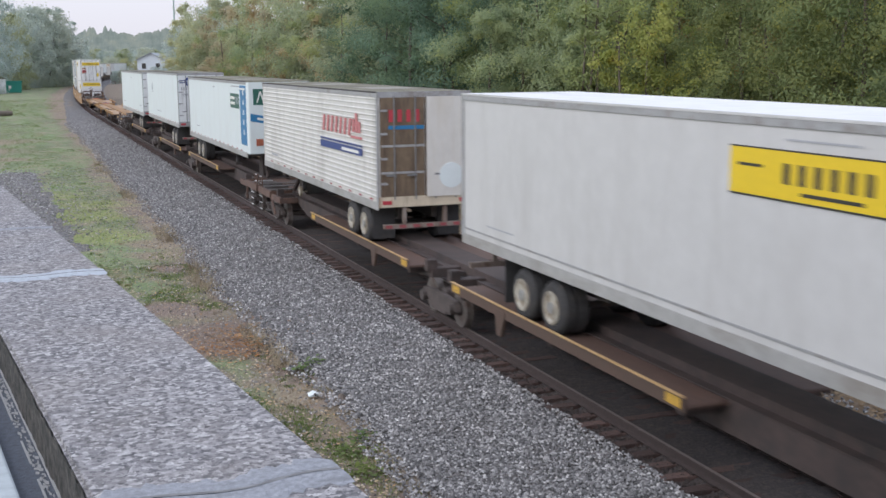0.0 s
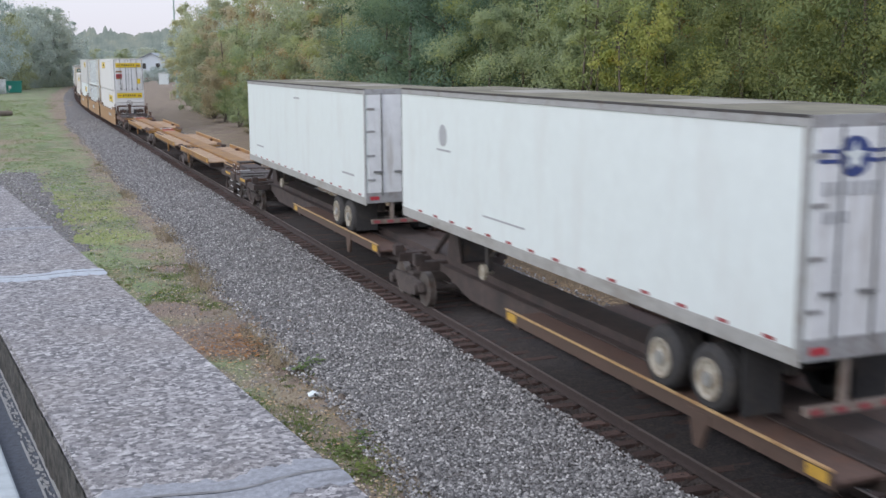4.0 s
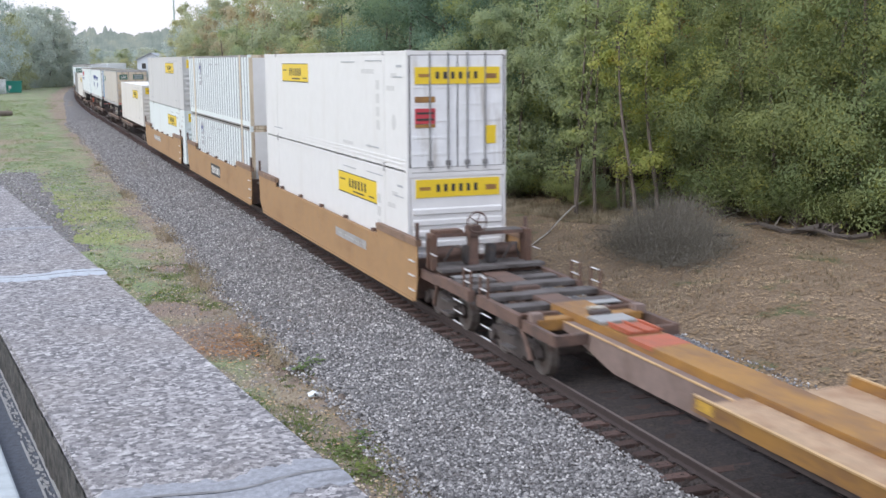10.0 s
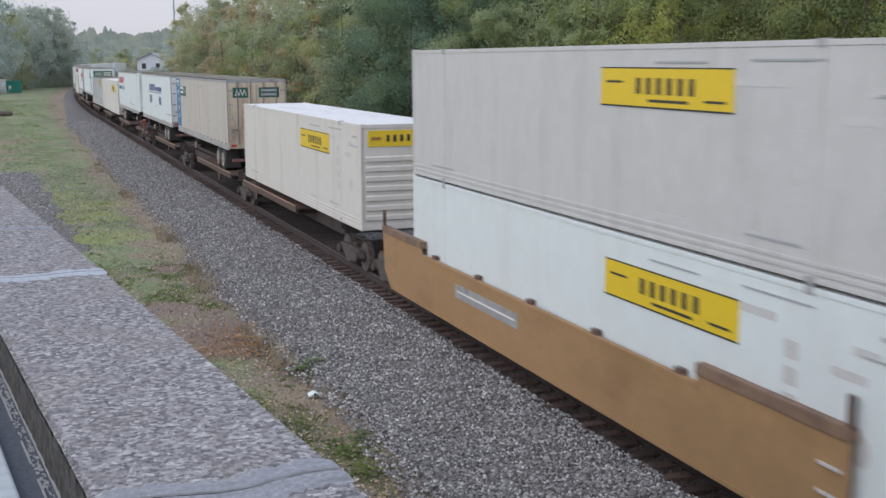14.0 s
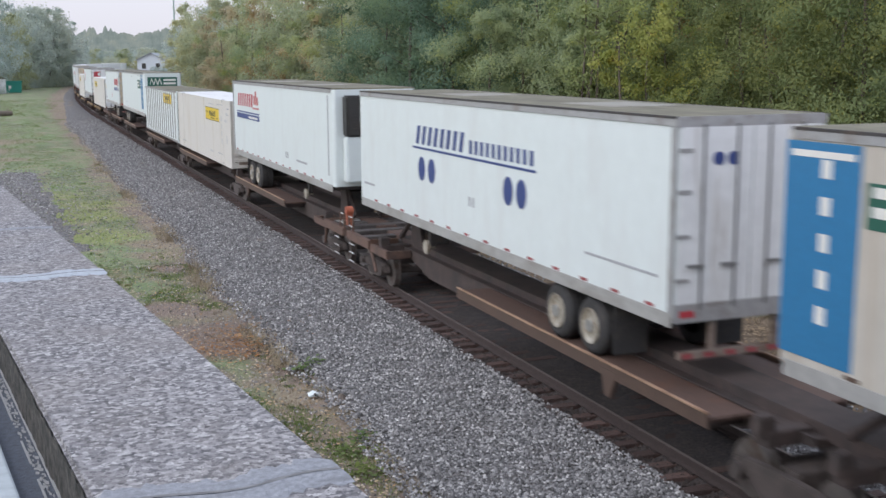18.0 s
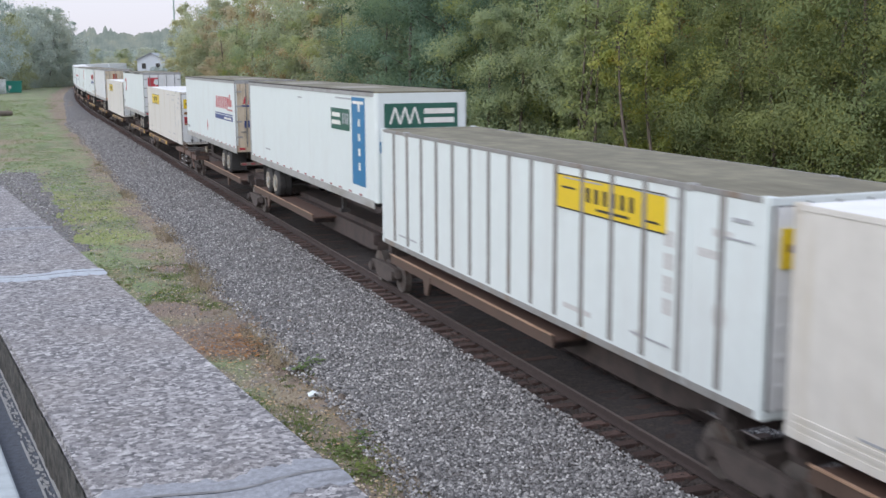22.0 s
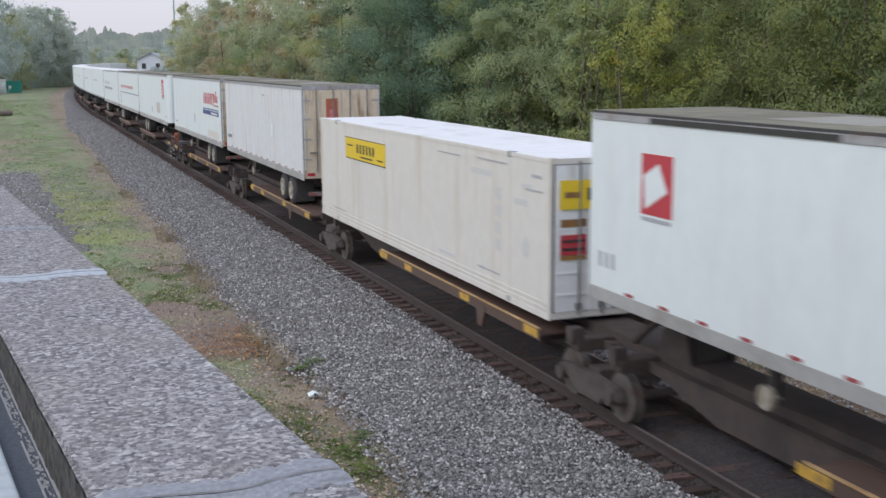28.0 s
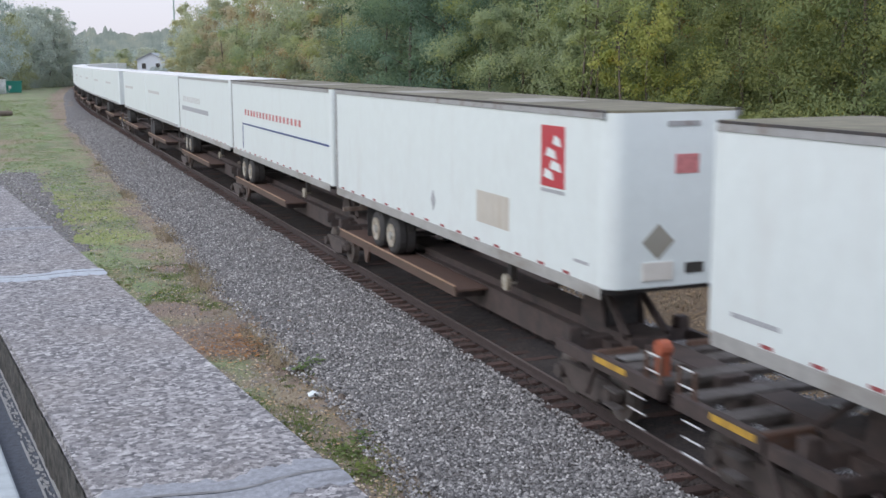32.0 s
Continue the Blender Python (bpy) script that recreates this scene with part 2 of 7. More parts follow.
# ---- mesh building ----
class Build:
    """Gathers boxes, prisms and rounds into one mesh."""

    def __init__(self):
        self.v, self.f = [], []

    def add(self, verts, faces):
        n = len(self.v)
        self.v += [tuple(p) for p in verts]
        self.f += [tuple(i + n for i in q) for q in faces]
        return self

    def box(self, x0, x1, y0, y1, z0, z1):
        return self.add([(x, y, z) for x in (x0, x1) for y in (y0, y1) for z in (z0, z1)],
                        [(0, 1, 3, 2), (4, 6, 7, 5), (0, 4, 5, 1), (2, 3, 7, 6), (0, 2, 6, 4), (1, 5, 7, 3)])

    def prism(self, poly, a, b, axis="y"):
        """A polygon (two coordinates) pushed from a to b along an axis."""
        n = len(poly)
        put = {"x": lambda p, t: (t, p[0], p[1]), "y": lambda p, t: (p[0], t, p[1]), "z": lambda p, t: (p[0], p[1], t)}[axis]
        vs = [put(p, a) for p in poly] + [put(p, b) for p in poly]
        fs = [tuple(range(n))[::-1], tuple(range(n, 2 * n))] + [(i, (i + 1) % n, n + (i + 1) % n, n + i) for i in range(n)]
        return self.add(vs, fs)

    def round(self, c, r, a, b, axis="x", n=18, r2=None):
        r2 = r if r2 is None else r2
        put = {"x": lambda u, w, t: (t, c[0] + u, c[1] + w), "y": lambda u, w, t: (c[0] + u, t, c[1] + w), "z": lambda u, w, t: (c[0] + u, c[1] + w, t)}[axis]
        vs = []
        for t, q in ((a, r), (b, r2)):
            vs += [put(q * math.cos(2 * math.pi * i / n), q * math.sin(2 * math.pi * i / n), t) for i in range(n)]
        fs = [tuple(range(n))[::-1], tuple(range(n, 2 * n))] + [(i, (i + 1) % n, n + (i + 1) % n, n + i) for i in range(n)]
        return self.add(vs, fs)

    def tube(self, pts, radii, n=6):
        """A bent, tapering tube along points."""
        base = len(self.v)
        for k, (p, r) in enumerate(zip(pts, radii)):
            d = (Vector(pts[min(k + 1, len(pts) - 1)]) - Vector(pts[max(k - 1, 0)])).normalized()
            u = d.cross(Vector((0.31, 0.94, 0.1))).normalized()
            w = d.cross(u)
            self.v += [tuple(Vector(p) + (u * math.cos(2 * math.pi * i / n) + w * math.sin(2 * math.pi * i / n)) * r) for i in range(n)]
        for k in range(len(pts) - 1):
            for i in range(n):
                a, b = base + k * n + i, base + k * n + (i + 1) % n
                self.f.append((a, b, b + n, a + n))
        return self

    def mesh(self, name, mat, bevel=0.0):
        me = bpy.data.meshes.new(name)
        me.from_pydata(self.v, [], self.f)
        bm = bmesh.new()
        bm.from_mesh(me)
        bmesh.ops.recalc_face_normals(bm, faces=bm.faces[:])
        if bevel:
            bmesh.ops.bevel(bm, geom=bm.edges[:], offset=bevel, segments=2, affect="EDGES", clamp_overlap=True)
        bm.to_mesh(me)
        bm.free()
        me.materials.append(mat)
        return me


def part(name, b, mat, parent, label="", bevel=0.0):
    ob = new(name, b.mesh(name, mat, bevel))
    ob.parent = parent
    if label:
        ob["label"] = label
    return ob


def thing(name, label, category, group="", kind=""):
    ob = new(name)
    ob.empty_display_size = 0.3
    return tagged(ob, label, category, group, kind)


TRAIN = []   # (thing, place along the line at the start, turned)


def on_line(ob, s, turned=False):
    TRAIN.append((ob, s, turned))
    ob.matrix_basis = line_pose(s, 0.0, turned)
    return ob


# ---- ground ----
def ground_height(x, y):
    """Height of the land: flat along the line, rising a little under the woods."""
    o = x - line_point(max(y, -200))[0] if y < 900 else x - 200
    if o < -4.9:
        h = -0.62 + 0.10 * min(1, (-4.9 - o) / 4)
    elif o < -2.2:
        h = -0.30 - 0.32 * (-2.2 - o) / 2.7
    elif o < 2.2:
        h = -0.30
    elif o < 5.0:
        h = -0.30 - 0.35 * (o - 2.2) / 2.8
    else:
        h = -0.65 + 0.75 * min(1, (o - 5) / 9) + 0.02 * max(0, min(o - 14, 60))
    return h


def soil_material():
    m = bpy.data.materials.new("verge_soil")
    m.use_nodes = True
    nt = m.node_tree
    b = nt.nodes["Principled BSDF"]
    tc = nt.nodes.new("ShaderNodeTexCoord")
    sep = nt.nodes.new("ShaderNodeSeparateXYZ")
    nt.links.new(tc.outputs["Object"], sep.inputs[0])

    def math_of(how, a, c, clamp=False):
        n = nt.nodes.new("ShaderNodeMath")
        n.operation, n.use_clamp = how, clamp
        for k, v in enumerate((a, c)):
            if isinstance(v, (int, float)):
                n.inputs[k].default_value = v
            else:
                nt.links.new(v, n.inputs[k])
        return n.outputs[0]

    def smooth(v, lo, hi):
        n = nt.nodes.new("ShaderNodeMapRange")
        n.interpolation_type = "SMOOTHSTEP"
        n.inputs["From Min"].default_value, n.inputs["From Max"].default_value = lo, hi
        nt.links.new(v, n.inputs["Value"])
        return n.outputs[0]

    def spot(x, y, r, wob):
        n = nt.nodes.new("ShaderNodeVectorMath")
        n.operation = "DISTANCE"
        nt.links.new(tc.outputs["Object"], n.inputs[0])
        n.inputs[1].default_value = (x, y, -0.55)
        return smooth(math_of("ADD", n.outputs["Value"], math_of("MULTIPLY", wob, 1.6 * r)), 1.3 * r, 0.7 * r)

    fine = noise_of(nt, 9, 6)
    finer = noise_of(nt, 30, 5)
    mid = noise_of(nt, 0.9, 5)
    big = noise_of(nt, 0.24, 4, (1, 0.55, 1))
    grass = ramp(nt, fine, [(0.28, (0.06, 0.085, 0.045)), (0.48, (0.135, 0.168, 0.085)), (0.68, (0.26, 0.285, 0.16))])
    vivid = ramp(nt, fine, [(0.28, (0.085, 0.135, 0.055)), (0.5, (0.178, 0.245, 0.105)), (0.7, (0.31, 0.355, 0.18))])
    lush = ramp(nt, fine, [(0.28, (0.13, 0.16, 0.05)), (0.5, (0.25, 0.28, 0.09)), (0.7, (0.38, 0.39, 0.16))])
    straw = ramp(nt, finer, [(0.28, (0.12, 0.095, 0.065)), (0.5, (0.26, 0.21, 0.145)), (0.72, (0.45, 0.38, 0.275))])
    earth = ramp(nt, finer, [(0.28, (0.09, 0.066, 0.052)), (0.5, (0.20, 0.15, 0.118)), (0.64, (0.31, 0.24, 0.19)), (0.72, (0.54, 0.48, 0.41))])
    litter = ramp(nt, noise_of(nt, 16, 6, rough=0.7), [(0.3, (0.085, 0.060, 0.038)), (0.48, (0.175, 0.125, 0.080)), (0.62, (0.275, 0.20, 0.125)), (0.72, (0.42, 0.33, 0.22))])
    speck = math_of("MULTIPLY", math_of("SUBTRACT", finer, 0.5), 0.55)
    mid = math_of("ADD", mid, speck)
    big = math_of("ADD", big, math_of("MULTIPLY", speck, 0.6))
    c = mixed(nt, smooth(big, 0.38, 0.62), grass, vivid)
    c = mixed(nt, smooth(mid, 0.46, 0.70), c, straw)
    c = mixed(nt, smooth(noise_of(nt, 45, 3), 0.66, 0.70), c, (0.42, 0.38, 0.31))
    # bare margin along the stones, wandering in and out
    past = math_of("MAXIMUM", math_of("SUBTRACT", sep.outputs["Y"], 130.0), 0.0)
    bend = math_of("DIVIDE", math_of("MULTIPLY", past, past), 3600.0)
    d = math_of("SUBTRACT", math_of("ADD", bend, 5.25), sep.outputs["X"])
    d = math_of("ADD", d, math_of("MULTIPLY", math_of("SUBTRACT", noise_of(nt, 0.5, 4, (1, 0.35, 1)), 0.5), 4.5))
    d = math_of("ADD", d, math_of("MULTIPLY", speck, 4.0))
    c = mixed(nt, smooth(d, 1.5, 0.1), c, mixed(nt, smooth(mid, 0.4, 0.6), straw, earth))
    wob = math_of("SUBTRACT", mid, 0.5)
    for x, y, r in ((4.3, 26.5, 1.9), (3.9, 30.0, 1.3), (4.9, 36.5, 1.0), (3.2, 23.0, 0.9)):
        c = mixed(nt, spot(x, y, r, wob), c, earth)
    for x, y, r in ((-1.6, 99, 3.2), (-4.0, 89, 4.0), (-0.6, 81, 1.6), (4.6, 41.5, 1.1), (4.4, 38.8, 0.9)):
        c = mixed(nt, spot(x, y, r, wob), c, straw)
    for x, y, r in ((2.6, 44, 2.0), (1.9, 50, 2.4), (3.2, 54, 1.6), (1.0, 58, 2.0)):
        c = mixed(nt, math_of("MULTIPLY", spot(x, y, r, wob), 0.75), c, lush)
    far_side = math_of("MULTIPLY", smooth(sep.outputs["X"], 9.0, 12.0), smooth(sep.outputs["Y"], 108.0, 72.0))
    litter = mixed(nt, smooth(noise_of(nt, 0.5, 4), 0.56, 0.7), litter, (0.10, 0.11, 0.045))
    c = mixed(nt, far_side, c, litter)
    nt.links.new(c, b.inputs["Base Color"])
    b.inputs["Roughness"].default_value = 0.95
    bn = nt.nodes.new("ShaderNodeBump")
    bn.inputs["Strength"].default_value, bn.inputs["Distance"].default_value = 0.8, 0.06
    nt.links.new(fine, bn.inputs["Height"])
    nt.links.new(bn.outputs[0], b.inputs["Normal"])
    return m


def make_ground():
    xs = [-3000, -900, -300, -120, -60, -30] + [-20 + 0.5 * i for i in range(141)] + [60, 80, 120, 200, 400, 1000, 3000]
    ys = [-600, -100, -30] + [-10 + i for i in range(0, 131)] + [125 + 6 * i for i in range(60)] + [520, 600, 800, 1200, 2000, 4500]
    vs, fs = [], []
    for y in ys:
        for x in xs:
            h = ground_height(x, y) if abs(x) < 500 else 0.0
            vs.append((x, y, h + 0.07 * noise.noise((x * 0.5, y * 0.5, 0)) + 0.03 * noise.noise((x * 2.1, y * 2.1, 3))))
    n = len(xs)
    for j in range(len(ys) - 1):
        for i in range(n - 1):
            fs.append((j * n + i, j * n + i + 1, (j + 1) * n + i + 1, (j + 1) * n + i))
    b = Build().add(vs, fs)
    g = new("ground", b.mesh("ground", soil_material()))
    g.data.polygons.foreach_set("use_smooth", [True] * len(g.data.polygons))
    tagged(g, "grassy verge and leaf-strewn earth beside the railway", "ground", kind="structure")


def ballast_material():
    m = bpy.data.materials.new("grey_ballast")
    m.use_nodes = True
    nt = m.node_tree
    b = nt.nodes["Principled BSDF"]
    tc = nt.nodes.new("ShaderNodeTexCoord")
    vo = nt.nodes.new("ShaderNodeTexVoronoi")
    vo.inputs["Scale"].default_value = 17
    nt.links.new(tc.outputs["Object"], vo.inputs["Vector"])
    sep = nt.nodes.new("ShaderNodeSeparateColor")
    nt.links.new(vo.outputs["Color"], sep.inputs[0])
    c = ramp(nt, sep.outputs[0], [(0, (0.115, 0.11, 0.109)), (0.6, (0.228, 0.22, 0.216)), (1, (0.375, 0.365, 0.355))])
    # shade in the gaps put into the colour, darker away from each stone's centre
    f = ramp(nt, vo.outputs["Distance"], [(0.0, (1, 1, 1)), (0.55, (0.75, 0.75, 0.75)), (0.9, (0.4, 0.4, 0.4))])
    c = mixed(nt, 1.0, c, f, "MULTIPLY")
    c = mixed(nt, ramp(nt, noise_of(nt, 0.8, 4), [(0.45, (0, 0, 0)), (0.75, (0.5, 0.5, 0.5))]), c, (0.17, 0.14, 0.12))
    nt.links.new(c, b.inputs["Base Color"])
    b.inputs["Roughness"].default_value = 0.9
    bn = nt.nodes.new("ShaderNodeBump")
    bn.inputs["Strength"].default_value, bn.inputs["Distance"].default_value = 1.0, 0.05
    bn.invert = True
    nt.links.new(vo.outputs["Distance"], bn.inputs["Height"])
    nt.links.new(bn.outputs[0], b.inputs["Normal"])
    return m


def stone_material():
    m = bpy.data.materials.new("crushed_stone")
    m.use_nodes = True
    nt = m.node_tree
    b = nt.nodes["Principled BSDF"]
    ge = nt.nodes.new("ShaderNodeNewGeometry")
    c = ramp(nt, ge.outputs["Random Per Island"], [(0, (0.08, 0.077, 0.076)), (0.3, (0.16, 0.155, 0.152)), (0.72, (0.295, 0.285, 0.278)), (0.93, (0.43, 0.418, 0.403)), (1, (0.62, 0.60, 0.575))])
    nt.links.new(c, b.inputs["Base Color"])
    b.inputs["Roughness"].default_value = 0.85
    return m


def edge_of_ballast(y):
    """How far the stones reach to the near side of the line; an uneven edge."""
    narrow = min(1.0, max(0.0, (y - 105) / 90))
    return -4.75 + 1.45 * narrow * narrow * (3 - 2 * narrow) - 0.35 * noise.noise((y * 0.13, 1.7, 0)) - 0.25 * noise.noise((y * 0.5, 4.1, 0)) - 0.10 * noise.noise((y * 2, 0.2, 0))


def ballast_height(o, y):
    """Top of the stones at o metres beside the line."""
    a = abs(o)
    h = -0.195 if a < 1.25 else -0.195 - 0.10 * (a - 1.25) / 1.25 if a < 2.5 else -0.295 - 0.20 * (a - 2.5) / 2.2
    return h + 0.025 * noise.noise((o * 1.3, y * 1.1, 9)) + 0.015 * noise.noise((o * 5, y * 5, 2))


def make_ballast():
    ss = [-12 + 0.4 * i for i in range(260)] + [92 + 3 * i for i in range(200)]
    vs, fs = [], []
    nn = 27
    for s in ss:
        e0, e1 = edge_of_ballast(s), 4.6 + 0.4 * noise.noise((s * 0.2, 8, 0))
        for i in range(nn):
            o = e0 + (e1 - e0) * i / (nn - 1)
            x, y, _ = line_point(s, o)
            z = ballast_height(o, s) - (0.07 if -1.35 < o < 1.0 else 0) if 0 < i < nn - 1 else ground_height(x, y) - 0.12
            vs.append((x, y, z))
    for j in range(len(ss) - 1):
        for i in range(nn - 1):
            fs.append((j * nn + i, j * nn + i + 1, (j + 1) * nn + i + 1, (j + 1) * nn + i))
    ob = new("ballast", Build().add(vs, fs).mesh("ballast", ballast_material()))
    ob.data.polygons.foreach_set("use_smooth", [True] * len(ob.data.polygons))
    tagged(ob, "bed of grey crushed stone under the railway line", "ballast", kind="structure")


def make_soiled_shaded_bed():
    """Soiled stones between and beside the rails, coloured darker for shade under the train."""
    ss = [-12 + 0.2 * i for i in range(550)] + [100 + 4 * i for i in range(150)]
    vs, fs = [], []
    offs = [-1.38, -1.2, -0.9, -0.68, -0.45, -0.2, 0.0, 0.2, 0.45, 0.68, 0.9, 1.02]
    n = len(offs)
    for s in ss:
        for o in offs:
            x, y, _ = line_point(s, o + (0.16 * noise.noise((s * 1.7, o, 3)) if abs(o) > 1.3 else 0.08 * noise.noise((s * 1.7, o, 3)) if o > 1 else 0))
            vs.append((x, y, ballast_height(o, s) + (0.020 + 0.03 * noise.noise((s * 2.3, o * 3, 5)) if abs(o) < 0.7 else 0.01 if abs(o) < 0.8 else -0.045 if o < 0 else 0.004)))
    for j in range(len(ss) - 1):
        for i in range(n - 1):
            fs.append((j * n + i, j * n + i + 1, (j + 1) * n + i + 1, (j + 1) * n + i))
    m = material("soiled_ballast", (0.055, 0.046, 0.044), 0.9, grain=26, vary=0.7, dirt=(0.10, 0.08, 0.066), dirt_at=(0.5, 0.7), dirt_scale=9, bump=0.9, bump_scale=22)
    tagged(new("soiled_ballast", Build().add(vs, fs).mesh("soiled_ballast", m)), "soiled stones between the rails, coloured darker for the train's shade", "ballast", kind="structure")


def make_stones(count=90000):
    rng = np.random.default_rng(5)
    s = 9.5 + 118 * rng.random(count) ** 2.15
    s2 = np.array([edge_of_ballast(float(v)) for v in s])
    u = rng.random(count)
    o = np.where(u < 0.86, s2 - 0.25 + (-1.27 - s2 + 0.25) * rng.random(count) ** 0.9, 1.0 + 3.6 * rng.random(count))
    z = np.array([ballast_height(float(a), float(b)) for a, b in zip(o, s)])
    r = 0.016 + 0.026 * rng.random(count)
    octa = np.array([(1, 0, 0), (-1, 0, 0), (0, 1, 0), (0, -1, 0), (0, 0, 1), (0, 0, -1)], float)
    tri = np.array([(0, 2, 4), (2, 1, 4), (1, 3, 4), (3, 0, 4), (2, 0, 5), (1, 2, 5), (3, 1, 5), (0, 3, 5)])
    a = rng.random(count) * 6.283
    jit = octa[None] * (0.6 + 0.8 * rng.random((count, 6, 1))) + 0.35 * (rng.random((count, 6, 3)) - 0.5)
    ca, sa = np.cos(a)[:, None], np.sin(a)[:, None]
    x = jit[..., 0] * ca - jit[..., 1] * sa
    y = jit[..., 0] * sa + jit[..., 1] * ca
    v = np.stack([x * r[:, None] + TX + o[:, None], y * r[:, None] + s[:, None], jit[..., 2] * r[:, None] * 0.8 + z[:, None] + 0.012], -1).reshape(-1, 3)
    f = (tri[None] + 6 * np.arange(count)[:, None, None]).reshape(-1, 3)
    me = bpy.data.meshes.new("ballast_stones")
    me.from_pydata(v.tolist(), [], f.tolist())
    me.materials.append(stone_material())
    tagged(new("ballast_stones", me), "loose grey crushed stones along the line", "stones", kind="stuff")
    rr, b = random.Random(14), Build()
    for i in range(9000):
        yy, o = 9.5 + 90 * rr.random() ** 1.8, -0.82 - 0.62 * rr.random() ** 0.7
        x, y, _ = line_point(yy, o)
        q, z = rr.uniform(0.014, 0.036), ballast_height(o, yy) - rr.uniform(0.0, 0.05)
        b.add([(x - q, y, z), (x + q, y - q * 0.5, z), (x, y + q, z), (x + q * 0.2, y + q * 0.1, z + q * 1.3)], [(0, 1, 3), (1, 2, 3), (2, 0, 3), (0, 2, 1)])
    m = material("rust_dark_stones", (0.105, 0.084, 0.076), 0.9, grain=5, vary=0.6, dirt=(0.045, 0.036, 0.033), dirt_at=(0.42, 0.62), dirt_scale=9)
    tagged(new("soiled_stones", b.mesh("soiled_stones", m)), "rust-dark stones round the ends of the ties", "stones", kind="stuff")


def make_track():
    track = thing("track", "single railway track with rusty rails on dark wooden ties", "track", kind="structure")
    ss = [-15 + 5 * i for i in range(30)] + [136 + 6 * i for i in range(90)]
    prof = [(-0.075, -0.165), (0.075, -0.165), (0.075, -0.150), (0.012, -0.125), (0.012, -0.045), (0.037, -0.035), (0.037, -0.004), (0.028, 0.0), (-0.028, 0.0), (-0.037, -0.004), (-0.037, -0.035), (-0.012, -0.045), (-0.012, -0.125), (-0.075, -0.150)]
    for o in (-0.755, 0.755):
        for nm, sel, mat in (("rail", prof, "rusty"), ("rail_head", [(-0.030, 0.0005), (0.030, 0.0005), (0.030, 0.003), (-0.030, 0.003)], "steel")):
            b = Build()
            n = len(sel)
            for s in ss:
                for px, pz in sel:
                    x, y, _ = line_point(s, o + px)
                    b.v.append((x, y, pz))
            for j in range(len(ss) - 1):
                for i in range(n):
                    b.f.append((j * n + i, j * n + (i + 1) % n, (j + 1) * n + (i + 1) % n, (j + 1) * n + i))
            part(nm, b, M[mat], track, "worn running surface" if nm == "rail_head" else "")
    tie = Build().box(-1.3, 1.3, -0.115, 0.115, -0.36, -0.168).mesh("tie", M["tie"], 0.012)
    rng = random.Random(3)
    for k in range(210):
        x, y, a = line_point(2 + 0.53 * k)
        t = new("tie", tie)
        t.parent = track
        t.matrix_basis = pose(x + rng.uniform(-0.10, 0.10), y + rng.uniform(-0.05, 0.05), rng.uniform(-0.028, 0.004), 0, 0, rng.uniform(-2.5, 2.5))
    far = Build()
    for k in range(700):
        s = 2 + 0.53 * (210 + k)
        x, y, a = line_point(s)
        far.add([(x + px, y + py, pz) for px in (-1.3, 1.3) for py in (-0.115, 0.115) for pz in (-0.36, -0.168)],
                [(0, 1, 3, 2), (4, 6, 7, 5), (0, 4, 5, 1), (2, 3, 7, 6), (1, 5, 7, 3)])
    tagged(part("far_ties", far, M["tie"], track), kind="stuff")
    plate = Build().box(-0.13, 0.13, -0.09, 0.09, -0.168, -0.15).mesh("tie_plate", M["rusty"])
    for k in range(14, 90):
        for o in (-0.755, 0.755):
            x, y, a = line_point(2 + 0.53 * k, o)
            p = new("tie_plate", plate)
            p.parent = track
            p.matrix_basis = pose(x, y, 0.0)


# ---- the concrete wall that the camera looks along ----
def concrete_material():
    m = bpy.data.materials.new("weathered_aggregate_concrete")
    m.use_nodes = True
    nt = m.node_tree
    b = nt.nodes["Principled BSDF"]
    tc = nt.nodes.new("ShaderNodeTexCoord")
    vo = nt.nodes.new("ShaderNodeTexVoronoi")
    vo.inputs["Scale"].default_value = 48
    nt.links.new(tc.outputs["Object"], vo.inputs["Vector"])
    sep = nt.nodes.new("ShaderNodeSeparateColor")
    nt.links.new(vo.outputs["Color"], sep.inputs[0])
    c = ramp(nt, sep.outputs[0], [(0.0, (0.06, 0.057, 0.06)), (0.25, (0.165, 0.158, 0.158)), (0.7, (0.33, 0.316, 0.312)), (1.0, (0.54, 0.525, 0.515))])
    n1 = noise_of(nt, 28, 5)
    c = mixed(nt, ramp(nt, n1, [(0.40, (0, 0, 0)), (0.58, (0.55, 0.55, 0.55))]), c, (0.27, 0.262, 0.265))
    c = mixed(nt, ramp(nt, noise_of(nt, 36, 4, rough=0.7), [(0.52, (0, 0, 0)), (0.60, (0.9, 0.9, 0.9))]), c, (0.085, 0.082, 0.09))
    c = mixed(nt, ramp(nt, noise_of(nt, 1.5, 5), [(0.45, (0, 0, 0)), (0.75, (0.5, 0.5, 0.5))]), c, (0.24, 0.215, 0.195))
    nt.links.new(c, b.inputs["Base Color"])
    b.inputs["Roughness"].default_value = 0.9
    bn = nt.nodes.new("ShaderNodeBump")
    bn.inputs["Strength"].default_value, bn.inputs["Distance"].default_value = 0.8, 0.012
    nt.links.new(n1, bn.inputs["Height"])
    nt.links.new(bn.outputs[0], b.inputs["Normal"])
    return m


WALL_TOP = 4.70
WALL_TURN = 6.4     # degrees by which the wall leans away from the line
WALL_AT = (0.545, 3.3)


